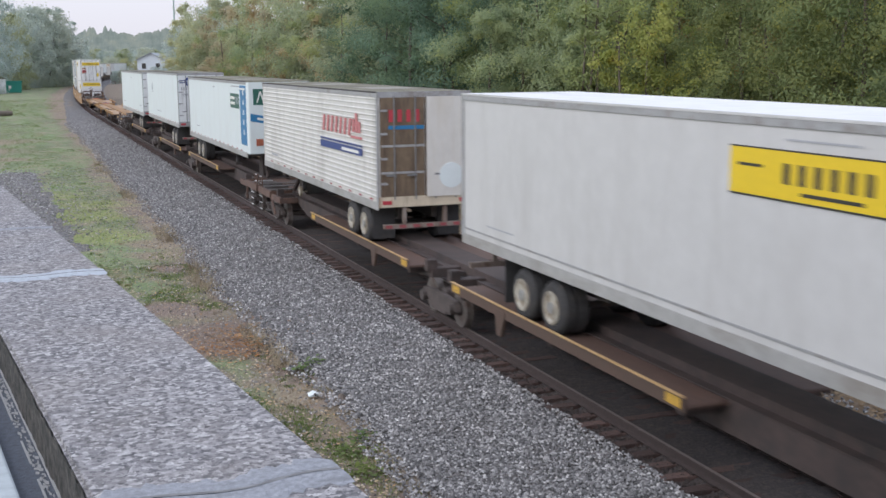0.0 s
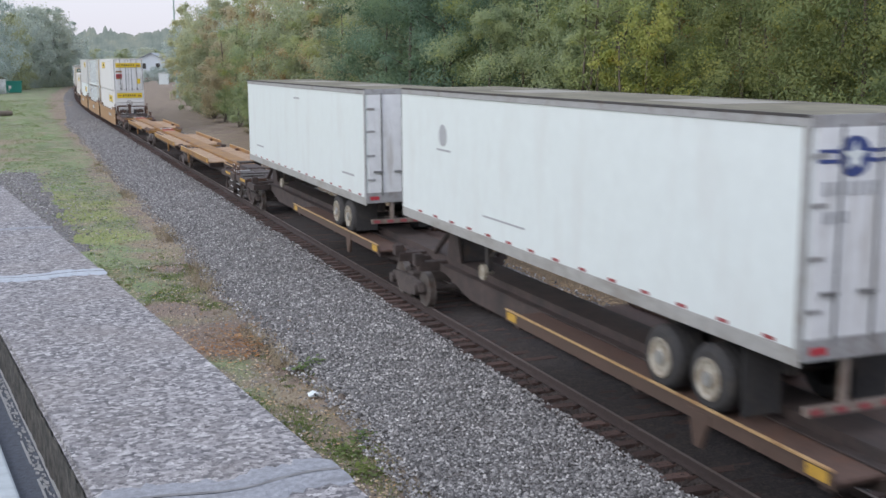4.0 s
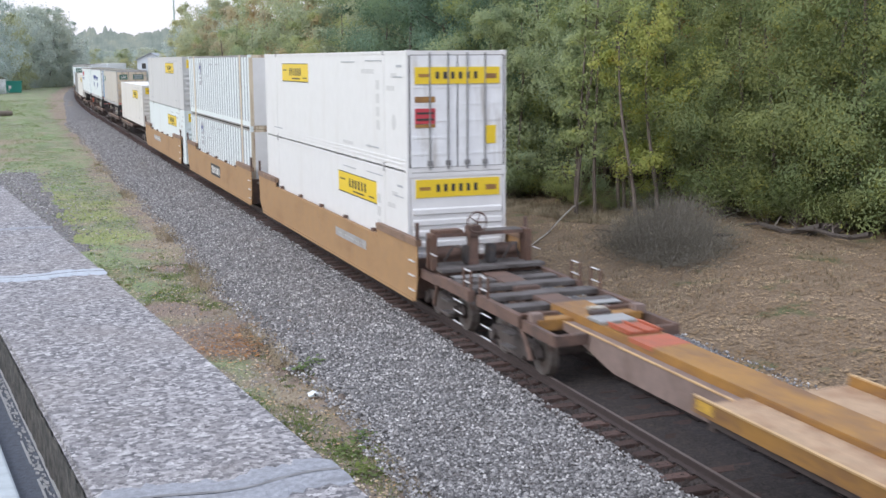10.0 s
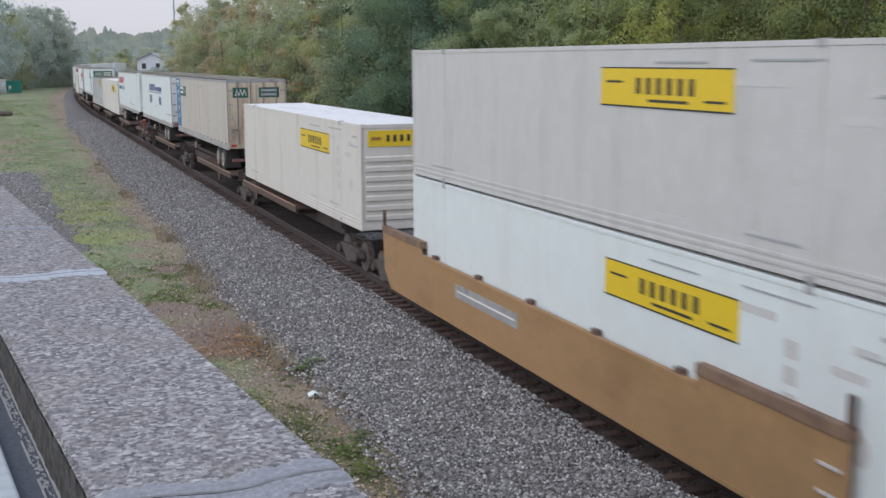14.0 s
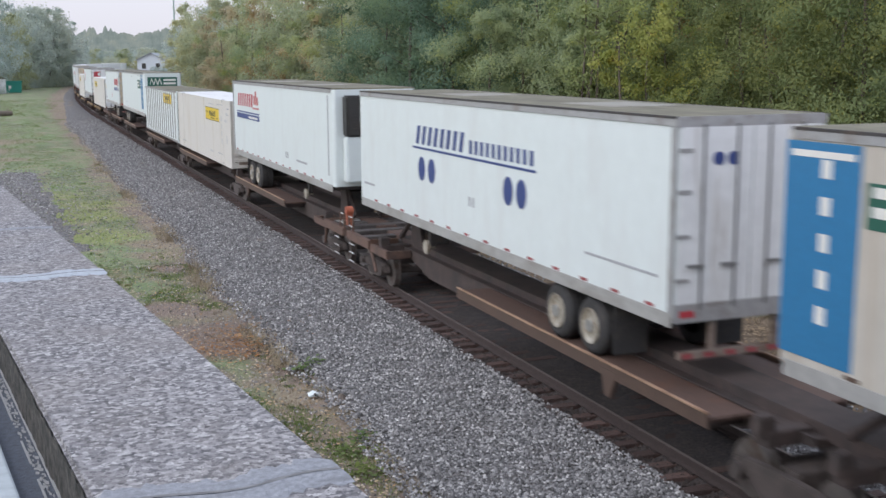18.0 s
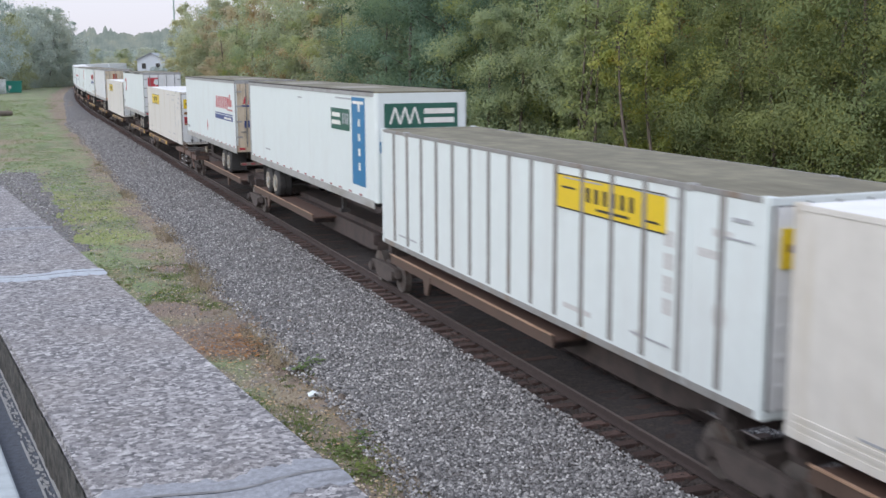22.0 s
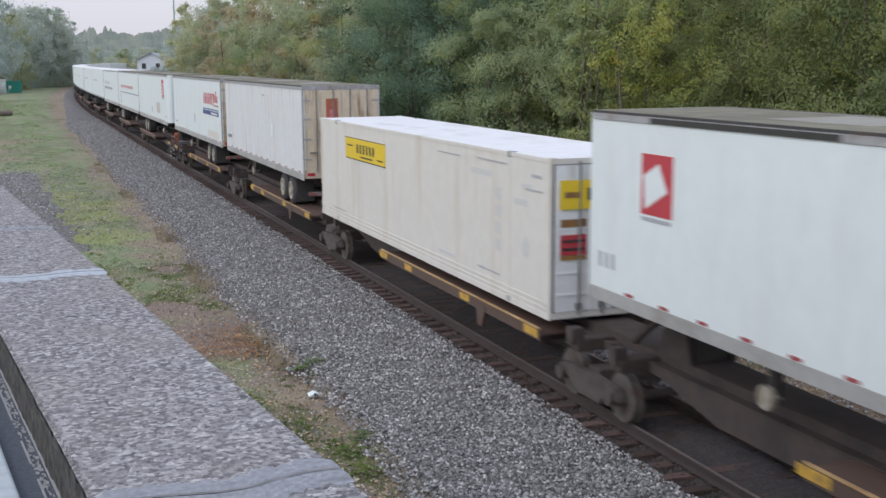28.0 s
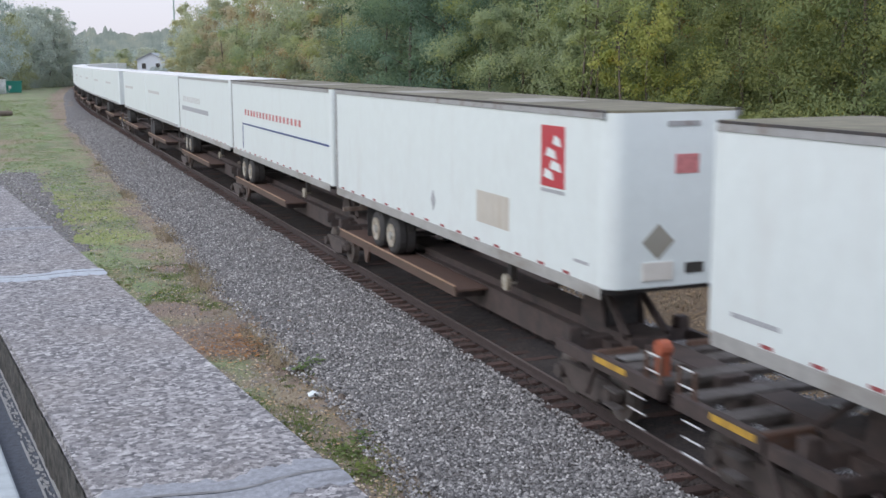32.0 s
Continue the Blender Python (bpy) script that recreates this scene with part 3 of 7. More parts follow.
def make_wall():
    M["concrete"] = concrete_material()
    # near-black tone for the wall's sides, far darker than its top
    M["wall_side"] = material("dark_side_concrete", (0.072, 0.066, 0.056), 0.95, grain=40, vary=0.6, dirt=(0.022, 0.022, 0.018), dirt_at=(0.40, 0.60), dirt_scale=16, bump=0.8, bump_scale=25)
    M["seal"] = material("grey_joint_sealant", (0.255, 0.265, 0.285), 0.7, grain=45, vary=0.28, dirt=(0.15, 0.153, 0.16), bump=0.5, bump_scale=40, dirt_at=(0.5, 0.75), dirt_scale=5, streak=(1, 4, 1))
    M["pale_seal"] = material("pale_blue_grey_sealant", (0.39, 0.425, 0.46), 0.7, grain=30, vary=0.15, dirt=(0.30, 0.31, 0.32), bump=0.4, bump_scale=40, dirt_at=(0.55, 0.75), dirt_scale=6, streak=(1, 4, 1))
    M["asphalt"] = material("dark_asphalt", (0.085, 0.095, 0.115), 0.85, grain=40, vary=0.3, bump=0.4)
    M["chip"] = material("chipped_pale_paint", (0.33, 0.33, 0.32), 0.6, grain=12, vary=0.15)
    M["groove_dark"] = material("dark_groove_grey", (0.17, 0.17, 0.17), 0.8, grain=14, vary=0.3, per_object=0.4)
    m = pose(*WALL_AT, 0, 0, 0, WALL_TURN)
    wall = tagged(new("wall_parapet"), "thick weathered concrete parapet wall with sealed joints", "wall", kind="structure")
    wall.matrix_basis = m
    left, right = -0.380, 0.396
    cuts = [-7.0, 0.05, 4.05, 6.25, 9.75]
    for a, b in zip(cuts, cuts[1:]):
        part("coping_slab", Build().box(left, right, a + 0.006, b - 0.006, WALL_TOP - 0.42, WALL_TOP), M["concrete"], wall, bevel=0.012)
    part("wall_body", Build().box(left + 0.004, right - 0.004, -7.0, 9.74, -1.2, WALL_TOP - 0.42), M["wall_side"], wall, "dark lower wall")
    rng = random.Random(8)
    vs, fs = [], []
    n = 160
    for i in range(n + 1):
        y = -1.0 + i * 0.065
        vs += [(left - 0.003 - rng.uniform(0, 0.008), y, z) for z in (WALL_TOP - 0.006 - rng.uniform(0, 0.012), WALL_TOP - 0.08, WALL_TOP - 0.15, 4.44)]
    for i in range(n):
        for j in range(3):
            fs.append((4 * i + j, 4 * i + 4 + j, 4 * i + 5 + j, 4 * i + 1 + j))
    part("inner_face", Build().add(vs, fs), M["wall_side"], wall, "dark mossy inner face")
    for k, y in enumerate(cuts[1:-1]):
        w = (0.125, 0.115, 0.06)[k]
        n = 30
        ridges = [(-1.0, 0.001), (-0.55, 0.008), (-0.12, 0.007), (-0.05, 0.002), (0.05, 0.002), (0.12, 0.008), (0.6, 0.007), (1.0, 0.001)] if k < 2 else [(-1.0, 0.001), (-0.4, 0.007), (0.4, 0.007), (1.0, 0.001)]
        m_ = len(ridges)
        vs, fs = [], []
        for i in range(n + 1):
            x = left + (right - left) * i / n
            c = y + 0.025 * math.sin(i * 0.3 + k) - 0.04 * (i / n - 0.5)
            for j, (q, zz) in enumerate(ridges):
                vs.append((x, c + q * w + rng.uniform(-0.028, 0.028) * (j in (0, m_ - 1)), WALL_TOP + zz))
        for i in range(n):
            for j in range(m_ - 1):
                fs.append((m_ * i + j, m_ * i + m_ + j, m_ * i + m_ + 1 + j, m_ * i + 1 + j))
        js = part("joint_seal", Build().add(vs, fs), M["pale_seal"] if k == 1 else M["seal"], wall, "smeared grey sealant over a joint")
        if k < 2:
            gv, gf = [], []
            for i in range(n + 1):
                x = left + 0.02 + (right - left - 0.02) * i / n
                c = y + 0.025 * math.sin(i * 0.3 + k) - 0.04 * (i / n - 0.5)
                gw = 0.006 + 0.007 * rng.random()
                gv += [(x, c - gw, WALL_TOP + 0.0065), (x, c + gw, WALL_TOP + 0.0065)]
            gf = [(2 * i, 2 * i + 2, 2 * i + 3, 2 * i + 1) for i in range(n)]
            # dark strip that colours the groove along the sealant
            part("seal_groove", Build().add(gv, gf), M["groove_dark"], js, "dark crease along the sealant")
    walkway = tagged(new("pavement", Build().box(-3.2, left - 0.004, -7, 9.7, 3.9, 4.48).mesh("pavement", M["asphalt"])), "dark asphalt walkway behind the parapet", "pavement", kind="structure")
    walkway.matrix_basis = m
    flakes, y = Build(), -0.7
    while y < 4.6:
        a, b = -0.396 - rng.uniform(0, 0.03), rng.uniform(0.003, 0.014)
        ln = rng.uniform(0.008, 0.05)
        flakes.prism([(a, y), (a - b, y + ln * 0.3), (a - b * 0.7, y + ln), (a + b * 0.3, y + ln * 0.6)], 4.48, 4.484, "z")
        y += rng.uniform(0.008, 0.03)
    tagged(part("paint_flakes", flakes, M["chip"], walkway, "flaking pale paint along the wall"), kind="stuff")
    part("edge_bead", Build().box(-0.392, -0.385, -0.8, 8.0, 4.48, 4.492), M["chip"], walkway, "pale worn bead along the wall")
    for y0, y1 in ((-0.2, 0.55), (0.7, 1.02), (1.2, 1.5), (1.8, 2.6), (3.0, 3.5)):
        part("dash_line", Build().box(-0.436, -0.428, y0, y1, 4.48, 4.485), M["chip"], walkway, "white painted dash")
    part("pale_kerb", Build().box(-1.4, -0.523, -3, 9.7, 4.48, 4.52), material("pale_concrete", (0.40, 0.44, 0.45), 0.8, grain=20, vary=0.12), walkway, "pale concrete kerb", 0.008)


make_ground()
make_ballast()
make_track()
make_wall()
make_soiled_shaded_bed()
make_stones()


# ---- rolling stock ----
def make_bogie():
    t = thing("railway_bogie", "dusty brown freight bogie with four steel wheels", "bogie", "bogies under the train")
    for sgn in (-1, 1):
        x = sgn * 0.98
        b = Build()
        b.prism([(-1.12, 0.40), (-0.98, 0.62), (-0.45, 0.66), (0.45, 0.66), (0.98, 0.62), (1.12, 0.40), (0.70, 0.40), (0.42, 0.20), (-0.42, 0.20), (-0.70, 0.40)], x - 0.07, x + 0.07, "x")
        part("side_frame", b, M["bogie"], t, bevel=0.015)
        for y in (-0.16, 0.0, 0.16):
            part("spring", Build().round((x, y), 0.065, 0.30, 0.60, "z", 10), M["dark"], t)
        for y in (-0.88, 0.88):
            part("axle_box", Build().round((y, 0.44), 0.13, x - sgn * 0.02, x + sgn * 0.16, "x", 14), M["bogie"], t)
    for y in (-0.88, 0.88):
        for sgn in (-1, 1):
            w = part("wheel", Build().round((y, 0.425), 0.425, sgn * 0.72, sgn * 0.85, "x", 24).round((y, 0.425), 0.455, sgn * 0.69, sgn * 0.72, "x", 24), M["wheel"], t)
            part("hub", Build().round((y, 0.425), 0.15, sgn * 0.85, sgn * 0.89, "x", 14), M["bogie"], w)
        part("axle", Build().round((y, 0.425), 0.085, -0.7, 0.7, "x", 10), M["bogie"], t)
    part("bolster", Build().box(-0.9, 0.9, -0.2, 0.2, 0.45, 0.72), M["bogie"], t, bevel=0.02)
    return t


def make_spine_unit(near, far, wing, paint, deck, lip, label, hitch=True, marks=False, beam=None):
    """One unit of a spine car between two bogies. wing: 'near' or 'far', the end whose decks carry the wheels."""
    t = thing("spine_car_unit", label, "railway car", "spine car units of the train")
    half = (far - near) / 2
    side = beam or (M["dusty_sill"] if not hitch else paint)
    sill = Build()
    sill.prism([(-half + 0.3, 1.00), (-half + 1.3, 0.92), (-half + 2.8, 0.60), (half - 2.8, 0.60), (half - 1.3, 0.92), (half - 0.3, 1.00), (half - 0.3, 1.115), (-half + 0.3, 1.115)], -0.60, 0.60, "x")
    part("centre_sill", sill, side, t, bevel=0.012)
    part("top_beam", Build().box(-0.385, 0.385, -half - 0.05 if not beam else half - 13.2, half + 0.05, 1.05, 1.27), paint, t, bevel=0.01)
    if beam:
        part("end_piece", Build().box(-0.385, 0.385, -half - 0.05, half - 13.205, 1.05, 1.27), beam, t, "dark brown end of the beam", 0.01)
    for sgn in (-1, 1):
        part("sill_edge", Build().box(*sorted((sgn * 0.56, sgn * 0.615)), -half + 0.3, half - 0.3, 1.115, 1.135), side if hitch else lip, t, "worn edge of the sill")
    low = 0.08 if hitch else 0.0
    drop = 0.0 if not hitch else 0.11 if marks is False else 0.17
    w0, w1 = (-half + 1.6, -half + 11.0) if wing == "near" else (half - 10.4, half - 1.25)
    k = 1 if wing == "near" else -1
    for sgn in (-1, 1):
        dk = part("wheel_deck", Build().box(*sorted((sgn * 0.392, sgn * 1.345)), w0, w1, 1.125 - low, 1.18 - low), deck, t, bevel=0.006)
        part("deck_skirt", Build().box(*sorted((sgn * 1.20, sgn * 1.30)), w0 + 0.05, w1 - 0.4, 0.98, 1.125 - low), M["brown"], t)
        l = Build().prism([(w0, 1.12 - drop if hitch else 1.10), (w1, 1.12 - drop if hitch else 1.10), (w1 - 0.04, 1.335 - drop), (w0 + 0.04, 1.335 - drop)], sgn * 1.347, sgn * 1.372, "x")
        lp = part("deck_lip", l, M["lip_side"] if hitch else paint, t)
        part("lip_edge", Build().box(*sorted((sgn * 1.338, sgn * 1.392)), w0 + 0.04, w1 - 0.04, 1.335 - drop, 1.36 - drop), lip, lp, "worn bright top edge")
        for y in (w0 + 0.1, w1 - 0.5) if marks is not None else ():
            part("yellow_mark", Build().box(*sorted((sgn * 1.373, sgn * 1.378)), y, y + (0.4 if not marks else 0.6), 1.16 - drop, 1.31 - drop), M["old_yellow"], lp, "worn yellow end mark")
        at = (w0 + 2.75) if wing == "near" else (w1 - 2.65)
        part("bracket", Build().prism([(at - 0.28, 1.3 - 1.3 * drop), (at + 0.28, 1.3 - 1.3 * drop), (at + 0.14, 0.62), (at - 0.04, 0.62)], sgn * 1.385, sgn * 1.31, "x"), M["lip_side"] if hitch else paint, t, bevel=0.01)
        part("lift_lug", Build().box(*sorted((sgn * 1.16, sgn * 1.335)), at - 0.12, at + 0.12, 1.18 - low, 1.30 - drop), M["stand"], t, bevel=0.02)
        if marks:
            for y in (w0 + 3.4, w1 - 2.4):
                part("yellow_mark", Build().box(*sorted((sgn * 1.373, sgn * 1.38)), y, y + 0.5, 1.16 - drop, 1.3 - drop), M["old_yellow"], lp, "worn yellow mark")
    for y in (w0 + 0.3, (w0 + w1) / 2, w1 - 0.3):
        part("cross_bearer", Build().box(-1.25, 1.25, y - 0.09, y + 0.09, 0.88, 1.125 - low), M["brown"], t)
    # end beams with container pedestals and steps
    for sgn in (-1, 1):
        y = sgn * (half - 0.75)
        part("end_beam", Build().box(-1.12, 1.12, y - 0.16, y + 0.16, 0.96, 1.18), beam or paint, t, bevel=0.015)
        for sg in (-1, 1):
            part("pedestal", Build().box(*sorted((sg * 0.98, sg * 1.22)), y - 0.12, y + 0.12, 1.1, 1.385 if hitch else 1.30), M["brown"] if hitch else side, t, bevel=0.02)
    if hitch:
        y = half - 1.35 if wing == "near" else -half + 1.35
        hs = part("hitch_stand", Build().box(-0.34, 0.34, y - 0.42, y + 0.10, 1.27, 1.95), M["dark"], t, "dark hitch stand", 0.03)
        for x in (-0.40, 0.40):
            part("hitch_leg", Build().tube([(x, y + k * 1.25, 1.27), (x * 0.8, y + k * 0.1, 2.14)], [0.075, 0.06], 6), M["brown"], hs)
            part("hitch_cheek", Build().prism([(y - 0.5, 1.27), (y + 0.4, 1.27), (y + 0.22, 2.16), (y - 0.22, 2.16)], x - 0.025, x + 0.025, "x"), M["brown"], hs)
        part("hitch_head", Build().box(-0.42, 0.42, y - 0.4, y + 0.4, 2.16, 2.27), M["dark"], hs, bevel=0.02)
    elif beam:
        y = k * (half - 2.5)
        part("folded_hitch", Build().box(-0.34, 0.34, y - 0.35, y + 0.35, 1.27, 1.34), M["dark"], t, "dark folded hitch", 0.02)
    else:
        y = k * (half - 2.5)
        fh = part("folded_hitch", Build().box(-0.34, 0.34, y - 0.35, y + 0.35, 1.27, 1.32), M["orange"], t, "orange-red folded hitch", 0.02)
        for x in (-0.3, 0.0, 0.3):
            part("hitch_strut", Build().box(x - 0.03, x + 0.03, y - 0.4, y + 0.4, 1.32, 1.36), M["orange"], fh, "orange strut", 0.01)
        part("primer_patch", Build().box(-0.387, 0.387, *sorted((y - k * 1.2, y - k * 0.45)), 1.20, 1.274), M["orange"], t, "faded orange primer patch")
        part("grey_plate", Build().box(-0.4, 0.36, *sorted((y + k * 0.5, y + k * 1.05)), 1.27, 1.33), M["rod"], t, "grey steel plate", 0.015)
        part("hitch_shoe", Build().box(-0.05, 0.32, *sorted((y + k * 1.5, y + k * 1.75)), 1.27, 1.34), M["rim"], t, "pale worn hitch shoe", 0.02)
        part("cable_box", Build().box(-0.2, 0.2, *sorted((y + k * 1.15, y + k * 1.4)), 1.27, 1.36), M["brown"], t, bevel=0.02)
    return t


def make_car_end(paint, label, yellow=True):
    """The open platform at the end of a car, over its coupler: the thing spans y -1.1 to 1.1."""
    t = thing("car_end_platform", label, "railway car", "car end platforms")
    for sgn in (-1, 1):
        part("side_sill", Build().box(*sorted((sgn * 1.22, sgn * 1.36)), -1.05, 1.05, 0.98, 1.22), paint, t, bevel=0.012)
        if yellow:
            part("yellow_edge", Build().box(*sorted((sgn * 1.362, sgn * 1.37)), -0.9, 0.1, 1.10, 1.2), M["old_yellow"], t, "worn yellow edge mark")
        for z in (0.45, 0.72):
            part("step", Build().box(*sorted((sgn * 1.18, sgn * 1.36)), -0.6, -0.2, z, z + 0.03), M["grey_deck"], t)
        for z in (0.42, 0.66, 0.9):
            part("rung", Build().tube([(sgn * 1.38, 0.25, z), (sgn * 1.38, 0.72, z)], [0.016, 0.016], 6), M["rung"], t, "bright steel rung")
        part("corner_frame", Build().box(*sorted((sgn * 0.5, sgn * 1.3)), -1.05, -0.93, 1.0, 1.24), M["stand"], t, "rusty corner frame", 0.01)
        for yy in (0.6, 1.0):
            part("ladder_post", Build().box(*sorted((sgn * 1.27, sgn * 1.31)), yy - 0.03, yy + 0.03, 1.22, 1.64), M["stand"], t, "rusty ladder post")
        for z in (1.36, 1.62):
            part("rung", Build().tube([(sgn * 1.29, 0.58, z), (sgn * 1.29, 1.02, z)], [0.016, 0.016], 6), M["rung"], t, "bright steel rung")
        part("side_frame", Build().box(*sorted((sgn * 1.20, sgn * 1.31)), -2.45, -1.06, 0.93, 1.14).box(*sorted((sgn * 0.63, sgn * 1.20)), -2.45, -2.33, 0.93, 1.13), paint, t, "open rectangular frame beside the sill", 0.01)
        part("brace", Build().tube([(sgn * 1.28, -1.0, 1.0), (sgn * 1.24, -1.35, 0.42)], [0.05, 0.045], 6), paint, t)
    for y, z in ((-0.85, 1.16), (-0.1, 1.2), (0.75, 1.24)):
        part("cross_plate", Build().box(-1.22, 1.22, y - 0.2, y + 0.2, z - 0.1, z), M["grey_deck"], t, bevel=0.01)
    part("draft_sill", Build().box(-0.3, 0.3, -1.1, 1.1, 0.8, 1.22), paint, t, bevel=0.02)
    part("tread_grating", Build().box(0.38, 1.1, -0.62, -0.35, 1.2, 1.225), M["rod"], t, "grey grating tread")
    return t


def make_coupler():
    t = thing("coupler", "dark steel coupler between two cars", "coupler", "couplers")
    part("shank", Build().box(-0.1, 0.1, -1.0, 1.0, 0.74, 0.96), M["dark"], t, bevel=0.03)
    part("knuckle", Build().box(-0.19, 0.19, -0.3, 0.3, 0.70, 1.0), M["bogie"], t, bevel=0.06)
    part("air_hose", Build().tube([(-0.35, -0.7, 0.85), (-0.33, -0.3, 0.5), (-0.33, 0.3, 0.5), (-0.35, 0.7, 0.85)], [0.03] * 4), M["dark"], t)
    return t


def plate(t, name, y0, y1, z0, z1, mat, x=1.292, lift=0.008, label="", f=1):
    """A flat sign on the side that faces the camera; y runs from the near end to the far end. f is -1 on a thing that is turned round."""
    return part(name, Build().box(*sorted((-f * x, -f * (x + lift))), *sorted((f * y0, f * y1)), min(z0, z1), max(z0, z1)), mat, t, label)


def end_plate(t, name, y, x0, x1, z0, z1, mat, lift=0.008, label="", f=1):
    """A flat sign on the end that faces the camera; y is that end's plane, negative."""
    return part(name, Build().box(*sorted((f * x0, f * x1)), *sorted((f * y, f * (y - lift))), min(z0, z1), max(z0, z1)), mat, t, label)


def letter_blocks(place, n, a0, a1, z0, z1, lean=0.0):
    """Plain bars in the size of lettering that is not spelled out; a small line becomes one thin bar."""
    h, w = z1 - z0, (a1 - a0) / n
    if h < 0.13:
        place([(a0, z0 + h * 0.2), (a1, z0 + h * 0.2), (a1, z0 + h * 0.75), (a0, z0 + h * 0.75)])
        return
    for i in range(n):
        a = a0 + w * i
        place([(a, z0), (a + w * 0.45, z0), (a + w * 0.45 + lean * h, z1), (a + lean * h, z1)])


def lettering(t, y0, y1, z0, z1, mat, n, x=1.292, lift=0.014, f=1, label="", lean=0.0):
    letter_blocks(lambda p: part("letter_bar", Build().prism([(f * a, c) for a, c in p], -f * x, -f * (x + lift), "x"), mat, t, label), n, y0, y1, min(z0, z1), max(z0, z1), lean)


def end_lettering(t, y, x0, x1, z0, z1, mat, n, lift=0.016, f=1, lean=0.0):
    letter_blocks(lambda p: part("letter_bar", Build().prism([(f * a, c) for a, c in p], f * y, f * (y - lift), "y"), mat, t), n, x0, x1, min(z0, z1), max(z0, z1), lean)


def disc(t, name, y, z, ry, rz, mat, x=1.292, lift=0.012, f=1, n=18, label=""):
    vs = []
    for xx in (-f * x, -f * (x + lift)):
        vs += [(xx, f * y + ry * math.cos(2 * math.pi * i / n), z + rz * math.sin(2 * math.pi * i / n)) for i in range(n)]
    fs = [tuple(range(n)), tuple(range(n, 2 * n))] + [(i, (i + 1) % n, n + (i + 1) % n, n + i) for i in range(n)]
    return part(name, Build().add(vs, fs), mat, t, label)


def end_disc(t, name, y, x, z, r, mat, lift=0.012, f=1, n=18, label=""):
    vs = []
    for yy in (f * y, f * (y - lift)):
        vs += [(f * x + r * math.cos(2 * math.pi * i / n), yy, z + r * math.sin(2 * math.pi * i / n)) for i in range(n)]
    fs = [tuple(range(n)), tuple(range(n, 2 * n))] + [(i, (i + 1) % n, n + (i + 1) % n, n + i) for i in range(n)]
    return part(name, Build().add(vs, fs), mat, t, label)


def body_shell(L, z0, z1, r_front=0.0):
    """Outline of a box body seen from above, with rounded front corners."""
    h = 1.292
    p = [(-h, -L / 2), (h, -L / 2)]
    if r_front:
        for i in range(7):
            a = math.pi / 2 * i / 6
            p.append((h - r_front + r_front * math.cos(a), L / 2 - r_front + r_front * math.sin(a)))
        for i in range(7):
            a = math.pi / 2 * i / 6
            p.append((-h + r_front - r_front * math.sin(a), L / 2 - r_front + r_front * math.cos(a)))
    else:
        p += [(h, L / 2), (-h, L / 2)]
    return Build().prism(p, z0, z1, "z")


def lathe(y, z, prof, sgn=1, n=24):
    """A profile of (radius, x) turned round an axle along x."""
    b = Build()
    b.v += [(sgn * xx, y + q * math.cos(6.2832 * i / n), z + q * math.sin(6.2832 * i / n)) for q, xx in prof for i in range(n)]
    b.f += [(a * n + i, a * n + (i + 1) % n, (a + 1) * n + (i + 1) % n, (a + 1) * n + i) for a in range(len(prof) - 1) for i in range(n)]
    return b


def road_wheels(t, ys, z=1.60):
    for y in ys:
        part("axle", Build().round((y, z), 0.07, -1.0, 1.0, "x", 8), M["dark"], t)
        for sgn in (-1, 1):
            ty = part("tyre", lathe(y, z, [(0.30, 0.74), (0.46, 0.72), (0.50, 0.76), (0.50, 0.955), (0.46, 0.965), (0.46, 0.99), (0.50, 1.0), (0.50, 1.16), (0.455, 1.215), (0.40, 1.24), (0.30, 1.235)], sgn), M["tyre"], t)
            rim = lathe(y, z, ((0.305, 1.215), (0.305, 1.262), (0.27, 1.262), (0.225, 1.235), (0.15, 1.228), (0.10, 1.24)), sgn, 20)
            part("rim", rim, M["rim"], ty)
            part("hub", Build().round((y, z), 0.105, sgn * 1.17, sgn * 1.275, "x", 12), M["rod"], ty)


